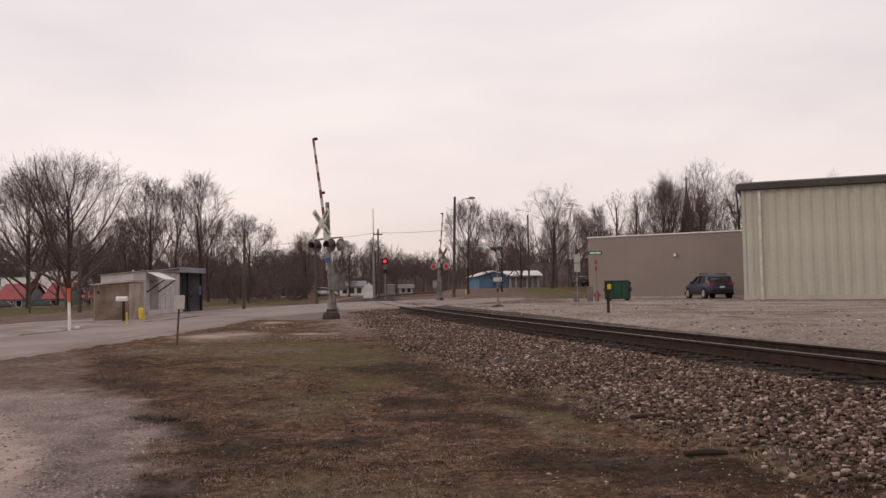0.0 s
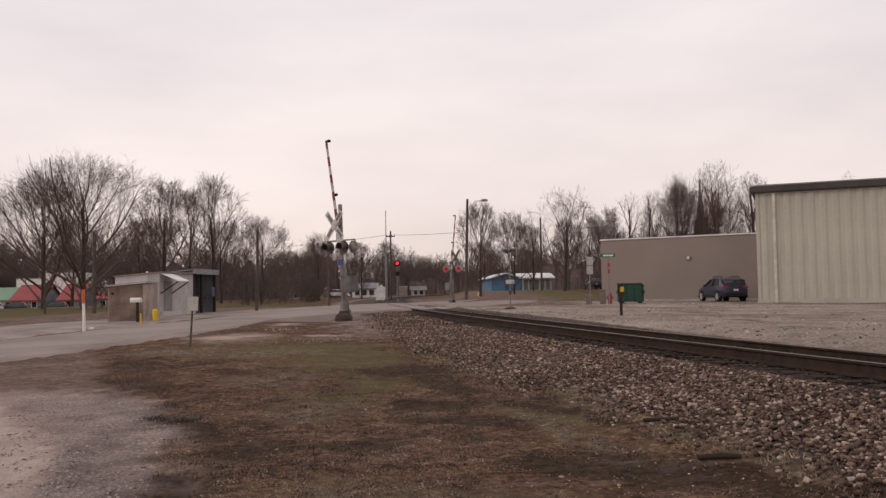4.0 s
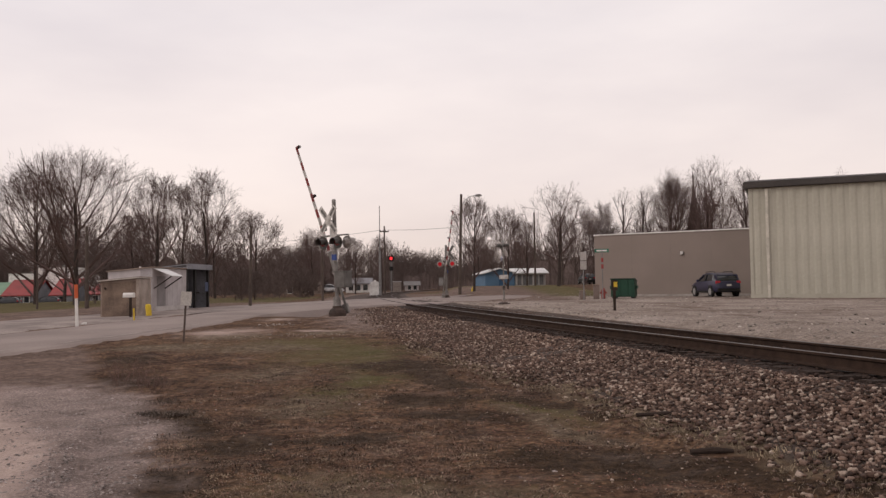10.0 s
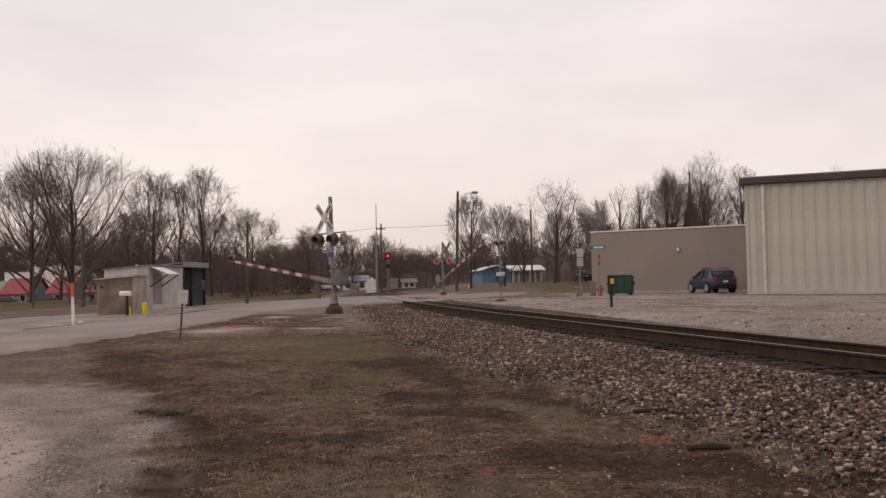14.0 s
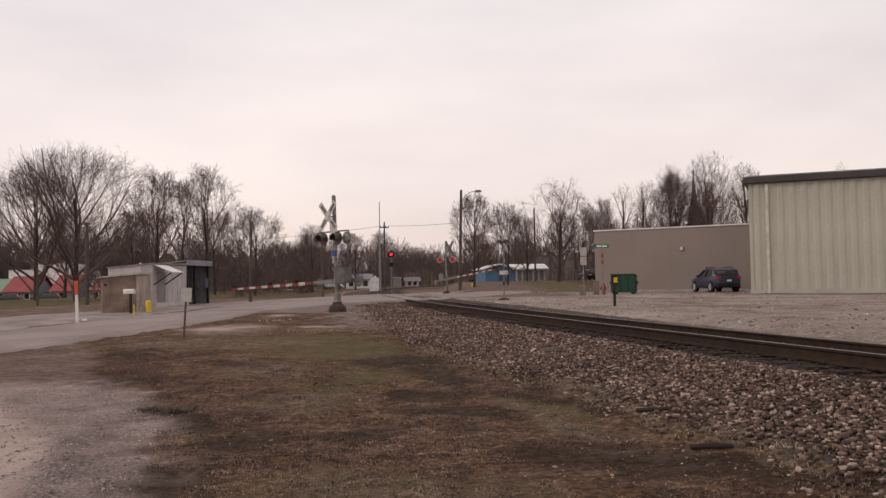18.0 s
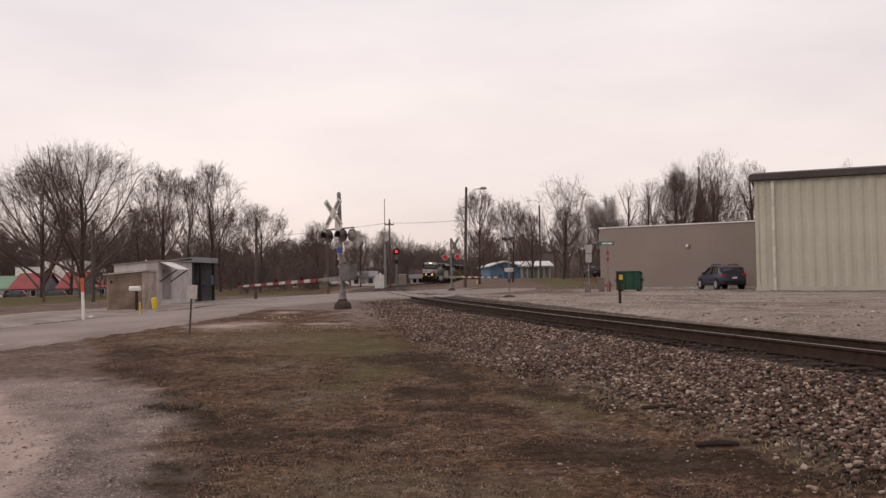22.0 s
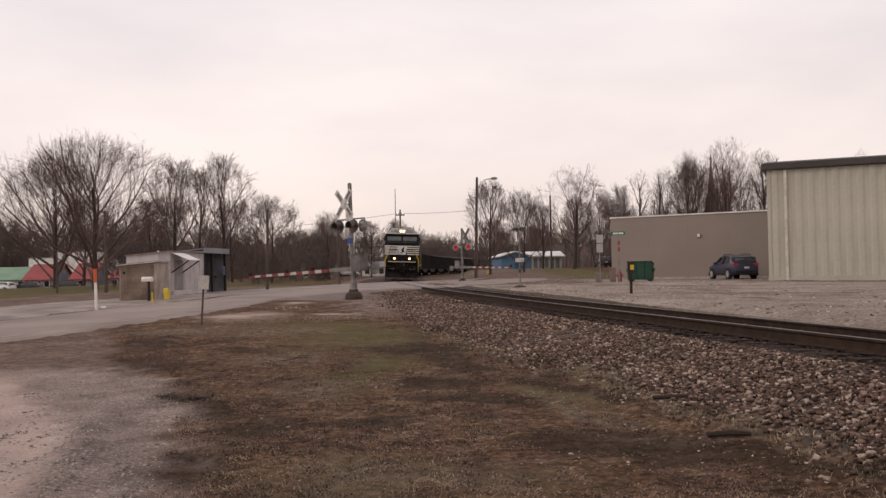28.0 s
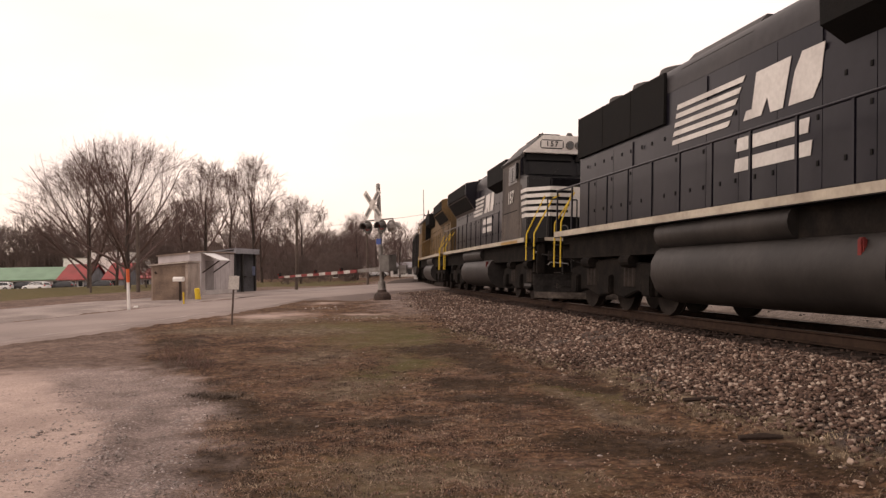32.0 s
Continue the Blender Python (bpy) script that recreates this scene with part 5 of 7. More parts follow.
def street_sign():
    t = thing("street_sign", "green street name sign on a post with red markers", "street sign", at=pose(9.45, 52.5, -0.1))
    part("post", Shape().tube((0, 0, -0.3), (0, 0, 3.2), 0.035, n=8), M_GALV, t)
    part("name_plate", Shape().box((-0.45, -0.015, 2.92), (0.42, 0.015, 3.14)), M_GREEN, t, "green street name plate")
    part("lettering_bar", Shape().box((-0.34, -0.019, 2.98), (0.3, -0.015, 3.08)), M_WHITE, t)
    for z in (2.05, 2.45):
        part("marker", Shape().box((-0.07, -0.045, z - 0.13), (0.07, -0.03, z + 0.13)), mat("faded_red_marker", (0.34, 0.06, 0.06), (0.24, 0.045, 0.045)), t, "small faded red marker")
    s = thing("road_sign", "grey back of a tall road sign on a post", "road sign", at=pose(8.2, 52.0, -0.1))
    part("post", Shape().tube((0, 0, -0.3), (0, 0, 2.95), 0.035, n=8), M_GALV, s)
    for z in (1.86, 2.42):
        part("sign_panel", Shape().box((-0.2, -0.04, z), (0.2, -0.02, z + 0.53)), mat("pale_sign_back", (0.42, 0.39, 0.36), (0.34, 0.31, 0.29), 0.5), s, "pale bare sign back", bevel=0.01)
    for x, y, h in ((9.2, 53.4, 0.9), (8.3, 53.2, 0.55)):
        p = thing("utility_pedestal", "weathered grey-brown utility pedestal", "pedestal", "pedestals", at=pose(x, y, -0.1))
        part("body", Shape().box((-0.17, -0.15, -0.2), (0.17, 0.15, h)), mat("faded_grey_brown", (0.20, 0.15, 0.13), (0.14, 0.105, 0.09)), p, bevel=0.03)
        part("cap", Shape().box((-0.19, -0.17, h), (0.19, 0.17, h + 0.05)), M_SHED_BROWN, p, bevel=0.015)
    M_HYDRANT = mat("faded_red_hydrant", (0.30, 0.06, 0.05), (0.2, 0.045, 0.04), 0.7, 4)
    h = thing("fire_hydrant", "small faded red fire hydrant", "hydrant", at=pose(9.75, 54.0, -0.1))
    part("barrel", Shape().tube((0, 0, -0.2), (0, 0, 0.55), 0.13, n=12).tube((0, 0, 0.55), (0, 0, 0.72), 0.15, 0.05, 12), M_HYDRANT, h)
    part("nozzle", Shape().tube((-0.22, 0, 0.42), (0.22, 0, 0.42), 0.06, n=10), M_HYDRANT, h)
    y = thing("hydrant", "yellow fire hydrant in the grass strip", "hydrant", at=pose(2.4, 88.0, -0.1))
    part("barrel", Shape().tube((0, 0, -0.2), (0, 0, 0.6), 0.2, n=12).tube((0, 0, 0.6), (0, 0, 0.85), 0.2, 0.05, 12), M_YELLOW, y)


def dumpster():
    t = thing("dumpster", "dark green steel dumpster with a sloped lid", "dumpster", at=pose(10.35, 54.6, -0.08, 0, 0, -20) @ Matrix.Diagonal((0.86, 0.9, 1, 1)))
    g = mat("dumpster_green", (0.008, 0.055, 0.03), (0.007, 0.04, 0.023), 0.55, 2.0, fine=20)
    part("body", Shape().prism([(0, 0.1), (0, 1.22), (1.25, 1.05), (1.25, 0.1)], 0, 1.75, axis="x"), g, t, bevel=0.02)
    part("lid", Shape().prism([(-0.05, 1.23), (-0.05, 1.29), (1.3, 1.13), (1.3, 1.06)], -0.04, 0.86, axis="x"), mat("black_green_lid", (0.015, 0.045, 0.03)), t, "dark plastic lid", bevel=0.01)
    part("lid", Shape().prism([(-0.05, 1.23), (-0.05, 1.29), (1.3, 1.13), (1.3, 1.06)], 0.89, 1.79, axis="x"), mat("black_green_lid", (0.015, 0.045, 0.03)), t, "dark plastic lid", bevel=0.01)
    for x in (0.05, 0.62, 1.2, 1.7):
        part("stiffener", Shape().box((x - 0.04, -0.07, 0.1), (x + 0.04, 0.0, 1.18)), g, t)
    part("fork_pocket", Shape().box((-0.13, 0.3, 0.62), (0.0, 1.0, 0.82)), g, t)
    part("fork_pocket", Shape().box((1.75, 0.3, 0.62), (1.88, 1.0, 0.82)), g, t)
    for x in (0.1, 1.45):
        part("skid", Shape().box((x, 0.05, 0), (x + 0.2, 1.2, 0.1)), M_DARK, t)


M_RIM = mat("bright_rim", (0.42, 0.41, 0.40), (0.3, 0.29, 0.28), 0.4, 4.0, metal=0.3)
M_TAIL = glass("red_tail_lens", (0.42, 0.02, 0.035), 0.25)


def car(at, paint, label, kind="car"):
    """A small crossover wagon; x forward, y left, origin on the ground under its middle."""
    t = thing(kind, label, "car", "parked cars", at=at)

    def loft(rows, ring):
        rings = [ring(*r) for r in rows]
        n = len(rings[0])
        return Shape().add([p for r in rings for p in r], [(j * n + i, j * n + (i + 1) % n, (j + 1) * n + (i + 1) % n, (j + 1) * n + i) for j in range(len(rings) - 1) for i in range(n)]
                           + [tuple(range(n))[::-1], tuple(range((len(rings) - 1) * n, len(rings) * n))])

    def lower(x, w, zb, zt):
        return [(x, -w * 0.9, zb), (x, -w, zb + 0.16), (x, -w, zt - 0.22), (x, -w * 0.93, zt), (x, w * 0.93, zt), (x, w, zt - 0.22), (x, w, zb + 0.16), (x, w * 0.9, zb)]

    def upper(x, w, zt):
        return [(x, -0.84, 0.96), (x, -w, zt - 0.05), (x, -w + 0.08, zt), (x, w - 0.08, zt), (x, w, zt - 0.05), (x, 0.84, 0.96)]

    part("body", loft(((-2.28, 0.68, 0.44, 0.82), (-2.2, 0.80, 0.36, 1.0), (-1.9, 0.87, 0.3, 1.06), (-0.6, 0.9, 0.28, 1.02), (0.8, 0.9, 0.28, 1.0), (1.4, 0.88, 0.28, 0.95), (2.0, 0.82, 0.32, 0.84), (2.25, 0.66, 0.4, 0.66)), lower), paint, t, bevel=0.025, smooth=True)
    part("window_band", loft(((-2.1, 0.78, 1.06), (-1.8, 0.68, 1.46), (-1.3, 0.66, 1.55), (-0.3, 0.66, 1.57), (0.25, 0.66, 1.5), (1.05, 0.76, 1.02)), upper), M_GLASS, t, "dark glass all round", bevel=0.015, smooth=True)
    part("roof", loft(((-1.86, 0.69, 1.44), (-1.3, 0.675, 1.57), (-0.3, 0.675, 1.59), (0.27, 0.675, 1.51)), lambda x, w, z: [(x, -w, z - 0.08), (x, -w + 0.08, z), (x, w - 0.08, z), (x, w, z - 0.08)]), paint, t, smooth=True)
    for s in (-1, 1):
        part("windscreen_pillar", Shape().tube((0.26, s * 0.67, 1.47), (1.05, s * 0.82, 1.0), 0.035, n=6), paint, t)
        part("door_pillar", Shape().tube((-0.42, s * 0.68, 1.5), (-0.36, s * 0.86, 1.0), 0.035, n=6), M_BLACK, t)
        part("rear_pillar", Shape().prism([(-1.9, 1.44), (-1.62, 1.5), (-1.75, 1.0), (-2.14, 1.0)], s * 0.71 - 0.05, s * 0.71 + 0.05), paint, t, bevel=0.02)
        part("lower_cladding", Shape().box((-1.95, s * 0.9 - 0.02, 0.26), (1.95, s * 0.9 + 0.02, 0.4)), M_BLACK, t)
        for x in (-1.38, 1.36):
            part("wheel_arch", Shape().tube((x, s * 0.8, 0.36), (x, s * 0.912, 0.36), 0.4, n=22), M_BLACK, t)
            w = part("wheel", Shape().tube((x, s * 0.7, 0.34), (x, s * 0.925, 0.34), 0.335, n=22), mat("tyre_rubber", (0.03, 0.028, 0.027), (0.022, 0.02, 0.02), 0.85), t, "black tyre", smooth=True)
            part("rim", Shape().tube((x, s * 0.926, 0.34), (x, s * 0.94, 0.34), 0.22, n=18), M_RIM, w, "pale alloy rim")
        part("tail_light", Shape().box((-2.24, s * 0.68 - 0.15, 0.86), (-2.06, s * 0.68 + 0.15, 1.04)), M_TAIL, t, "red tail light", bevel=0.025)
        part("headlight", Shape().box((1.95, s * 0.62 - 0.16, 0.66), (2.16, s * 0.62 + 0.16, 0.8)), M_GLASS, t, bevel=0.02)
        part("mirror", Shape().box((0.62, s * 0.95 - 0.1, 1.0), (0.77, s * 0.95 + 0.08, 1.14)), paint, t, bevel=0.02)
        part("roof_rail", Shape().path([(-1.5, s * 0.6, 1.56), (-1.4, s * 0.6, 1.64), (-0.1, s * 0.6, 1.66), (0.05, s * 0.6, 1.58)], 0.022, 6), M_BLACK, t)
    part("bumper", Shape().box((-2.32, -0.74, 0.34), (-2.12, 0.74, 0.56)), M_BLACK, t, "dark rear bumper", bevel=0.04)
    part("plate", Shape().box((-2.3, -0.16, 0.7), (-2.265, 0.16, 0.82)), M_WHITE, t, "pale licence plate")
    part("rear_wiper", Shape().tube((-2.07, 0.0, 1.12), (-1.98, 0.3, 1.2), 0.012, n=5), M_BLACK, t)
    return t


# ---------------------------------------------------------------- trees
def grow(seed, height, crown_r, limbs=9, fork=0.14, crown_z=0.5, levels=5, kids=(7, 5, 4, 3), twig=0.0072, lean=0.0, gnarl=1.0, rise=0.05, open_=1.0, leader=0.7, girth=0.017, coarse=False):
    """Limbs and twigs of one bare tree inside a rounded crown: (trunk shape, crown shape)."""
    rng = random.Random(seed)
    trunk, crown = Shape(), Shape()

    def sweep(sh, pts, rs, n):
        o = len(sh.v)
        for i, p in enumerate(pts):
            ax = (pts[min(i + 1, len(pts) - 1)] - pts[max(i - 1, 0)]).normalized()
            u = ax.orthogonal().normalized()
            w = ax.cross(u)
            for k in range(n):
                a = 2 * math.pi * k / n
                sh.v.append(tuple(p + (u * math.cos(a) + w * math.sin(a)) * rs[i]))
        for i in range(len(pts) - 1):
            for k in range(n):
                sh.f.append((o + i * n + k, o + i * n + (k + 1) % n, o + (i + 1) * n + (k + 1) % n, o + (i + 1) * n + k))

    cz, up, down = crown_z * height, (1 - crown_z) * height, crown_z * height * 0.92

    def reach(p, d):
        """How far from p along d the crown's rounded, uneven outline lies."""
        a = math.atan2(d.y, d.x)
        k = 1 + 0.34 * noise.noise((1.9 * math.cos(a), 1.9 * math.sin(a), d.z * 2.2 + seed))
        cr, ch = crown_r * k, (up if d.z > -0.1 else down) * k
        px, py, pz, dx, dy, dz = p.x / cr, p.y / cr, (p.z - cz) / ch, d.x / cr, d.y / cr, d.z / ch
        a, b, c = dx * dx + dy * dy + dz * dz, px * dx + py * dy + pz * dz, px * px + py * py + pz * pz - 1
        q = b * b - a * c
        return max(0.0, (-b + math.sqrt(q)) / a) if q > 0 else 0.0

    def branch(p, d, length, r, level):
        segs = (4, 3, 2, 1, 1, 1)[level] if coarse else (7, 7, 4, 2, 1, 1)[level]
        pts, rs, dirs = [p.copy()], [r], [d.copy()]
        q, dd = p.copy(), d.copy()
        for i in range(segs):
            j = (0.05, 0.10, 0.12, 0.12, 0.1, 0.1)[level] * gnarl
            dd = (dd + Vector((rng.uniform(-j, j), rng.uniform(-j, j), rng.uniform(-j, j) + (rise if level else 0)))).normalized()
            q = q + dd * (length / segs)
            pts.append(q.copy())
            rs.append(max(twig * 0.55, r * (1 - 0.72 * (i + 1) / segs)))
            dirs.append(dd.copy())
        sweep(trunk if level == 0 else crown, pts, rs, 3 if coarse else (9, 5, 4, 3, 3, 3)[level])
        if level >= levels:
            return
        k = kids[level - 1] if level else limbs
        turn = rng.uniform(0, 6.28)
        for c in range(k):
            f = (fork + (1 - fork) * (c + 0.6 * rng.random()) / k) if level == 0 else 0.2 + 0.8 * (c + rng.random()) / k
            i = min(segs - 1, int(f * segs))
            b = pts[i].lerp(pts[i + 1], f * segs - i)
            ang = turn + 2.4 * c + rng.uniform(-0.5, 0.5)
            ax = dirs[i]
            u = ax.orthogonal().normalized()
            side_ = u * math.cos(ang) + ax.cross(u) * math.sin(ang)
            if level == 0:
                nd = (ax + side_ * open_ * rng.uniform(0.75, 1.2) * (1.35 - 0.95 * f)).normalized()
                ln = reach(b, (nd + Vector((0, 0, rise * 3))).normalized()) * rng.uniform(0.66, 1.06)
            else:
                nd = (ax + side_ * rng.uniform(0.3, 0.95) + Vector((0, 0, 0.06))).normalized()
                ln = length * rng.uniform(0.36, 0.72) * (1.3 - 0.6 * f)
                if level < 3:
                    ln = min(ln, reach(b, nd) * rng.uniform(0.75, 1.12))
                elif reach(b, nd) <= 0.0:
                    ln *= 0.55
            if ln < (0.05, 0.035, 0.028, 0.016, 0.012)[level] * height:
                continue
            branch(b, nd, ln, max(twig, (r * (1 - 0.72 * f)) * ((0.62, 0.55, 0.42, 0.3, 0.3)[level]) * rng.uniform(0.85, 1.15)), level + 1)

    branch(Vector((0, 0, -0.3)), Vector((lean, 0, 1)).normalized(), height * leader, height * girth, 0)
    return trunk, crown


def tree(label, *args, **kw):
    t = thing("bare_tree", label, "tree", "bare trees")
    tr, cr = grow(*args, **kw)
    part("trunk", tr, M_BARK, t, smooth=True)
    me = bpy.data.meshes.new("crown")
    me.from_pydata(cr.v, [], cr.f)
    me.materials.append(M_TWIG)
    ob = new("crown", me)
    ob.parent = t
    return t


# ---------------------------------------------------------------- the train
M_LOCO = mat("sooty_black_paint", (0.0074, 0.0070, 0.0115), (0.0130, 0.0116, 0.0160), 0.3, 0.7, fine=6, vary=0.2, bump=0.03, spec=0.17)
# nose and windscreen frame get a darker black than the body
M_LOCO_NOSE = mat("darker_black_nose", (0.0042, 0.0040, 0.0052), (0.0066, 0.0060, 0.0070), 0.3, 0.9, fine=6, vary=0.2, bump=0.02, spec=0.13)
M_LOCO_ROOF = mat("dusty_roof_paint", (0.055, 0.051, 0.05), (0.038, 0.035, 0.034), 0.7, 1.2, fine=9)
M_LOCO_DUST = mat("dusty_black_paint", (0.022, 0.020, 0.0225), (0.032, 0.029, 0.030), 0.45, 0.8, fine=6, vary=0.25, bump=0.02, spec=0.2)
M_GRILLE = mat("radiator_grille", (0.012, 0.012, 0.012), (0.014, 0.013, 0.0125), 0.8, 3.0, fine=60, spec=0.05)
M_CREAM = mat("dirty_cream_stripe", (0.40, 0.355, 0.285), (0.29, 0.25, 0.2), 0.6, 1.4, fine=12, vary=0.15)
M_DECAL = mat("dirty_white_decal", (0.60, 0.58, 0.55), (0.49, 0.465, 0.44), 0.6, 1.2, fine=14, vary=0.1)
M_TANK = mat("dusty_tank", (0.036, 0.032, 0.030), (0.02, 0.018, 0.017), 0.5, 0.8, fine=8, spec=0.2)
M_TRUCK = mat("greasy_truck_steel", (0.009, 0.008, 0.0075), (0.017, 0.014, 0.012), 0.85, 3.0, fine=25, spec=0.05)
M_WHEEL = mat("rolled_steel_wheel", (0.035, 0.028, 0.024), (0.022, 0.018, 0.016), 0.7, 3.0, metal=0.2, fine=25, spec=0.1)
M_PLOW = mat("scuffed_plow", (0.020, 0.018, 0.017), (0.008, 0.0075, 0.007), 0.8, 2.2, fine=14, vary=0.35, spec=0.05)
M_PLOW_DUST = mat("dusty_plow_edge", (0.085, 0.07, 0.06), (0.03, 0.025, 0.022), 0.9, 3.0, fine=14, vary=0.35, spec=0.1)
M_LOCO_YELLOW = mat("dirty_yellow_loco", (0.13, 0.074, 0.022), (0.065, 0.04, 0.015), 0.6, 0.8, fine=8)
M_CAR = mat("black_hopper_paint", (0.016, 0.014, 0.014), (0.03, 0.025, 0.022), 0.8, 0.8, fine=8)
M_CAB_GLASS = mat("dim_cab_glass", (0.01, 0.01, 0.011), (0.014, 0.013, 0.013), 0.2, 1.0, bump=0, spec=0.1)
M_GRIME = mat("tan_road_dust", (0.085, 0.068, 0.058), (0.05, 0.042, 0.038), 0.7, 1.1, fine=8, vary=0.25, bump=0.02, spec=0.2)
# grey base holds the sky's reflection in the glass along with dust
M_SCREEN = mat("sky_grey_windscreen", (0.085, 0.086, 0.09), (0.065, 0.065, 0.068), 0.22, 1.0, fine=5, vary=0.15, bump=0, spec=0.5)
# glowing ring added round lit lenses in place of their warm halo
M_LAMP_HALO = glow("warm_lamp_halo", (1.0, 0.40, 0.10), 1.6)
M_COAL = mat("heaped_coal", (0.014, 0.013, 0.013), (0.03, 0.028, 0.027), 0.7, 4.0, fine=20, bump=0.6)


def writing(text, size, material, parent, m, name="digit"):
    for i, ch in enumerate(text):
        cu = bpy.data.curves.new(name, "FONT")
        cu.body, cu.size, cu.align_x, cu.align_y, cu.extrude, cu.offset = ch, size, "CENTER", "CENTER", 0.006, size * 0.02
        tmp = new(name, cu)
        bpy.context.view_layer.update()
        me = bpy.data.meshes.new_from_object(tmp)
        bpy.data.objects.remove(tmp)
        me.materials.append(material)
        ob = new(name, me)
        ob.parent, ob.matrix_basis = parent, m @ pose((i - (len(text) - 1) / 2) * size * 0.68, 0, 0)


def truck(parent, x, axles, base, r, wide):
    """A bogie with its wheels, at x along the vehicle."""
    t = thing_part("truck", parent)
    t.location = (x, 0, 0)
    half = base / 2
    for s in (-1, 1):
        y0, y1 = (wide - 0.12, wide + 0.06) if s > 0 else (-wide - 0.06, -wide + 0.12)
        part("side_frame", Shape().prism([(-half - 0.55, 0.62), (-half - 0.5, 0.9), (-half * 0.62, 0.98), (0, 1.08), (half * 0.62, 0.98), (half + 0.5, 0.9), (half + 0.55, 0.62), (half + 0.3, 0.32), (half * 0.7, 0.42), (half * 0.35, 0.26),
                                          (0, 0.36), (-half * 0.35, 0.26), (-half * 0.7, 0.42), (-half - 0.3, 0.32)], y0, y1), M_TRUCK, t, bevel=0.025)
        for i in range(axles):
            ax = -half + base * i / (axles - 1)
            part("journal_box", Shape().box((ax - 0.2, s * (wide + 0.07) - 0.09, r - 0.2), (ax + 0.2, s * (wide + 0.07) + 0.09, r + 0.2)), M_TRUCK, t, bevel=0.03)
        for k in (-0.5, 0.5):
            sp = Shape()
            for d in (-0.2, 0.0, 0.2):
                sp.tube((k * base * 0.52 + d, s * (wide + 0.03), 0.5), (k * base * 0.52 + d, s * (wide + 0.03), 0.86), 0.075, n=10)
            part("coil_spring", sp, M_WHEEL, t)
            part("brake_cylinder", Shape().tube((k * base * 0.55 - 0.25, s * (wide + 0.12), 1.0), (k * base * 0.55 + 0.25, s * (wide + 0.12), 1.0), 0.12, n=12), M_TRUCK, t)
    for i in range(axles):
        ax = -half + base * i / (axles - 1)
        w = Shape()
        for s in (-1, 1):
            w.tube((ax, s * 0.70, r), (ax, s * 0.83, r), r, n=26).tube((ax, s * 0.675, r), (ax, s * 0.70, r), r + 0.028, n=26)
        w.tube((ax, -0.7, r), (ax, 0.7, r), 0.09, n=10)
        part("wheelset", w, M_WHEEL, t, smooth=True)
    part("bolster", Shape().box((-0.5, -wide + 0.1, 0.7), (0.5, wide - 0.1, 1.15)), M_TRUCK, t)
    return t


def thing_part(name, parent):
    """A part that holds sub-parts: a small centre block."""
    return part(name, Shape().box((-0.3, -0.3, 0.75), (0.3, 0.3, 1.2)), M_TRUCK, parent)


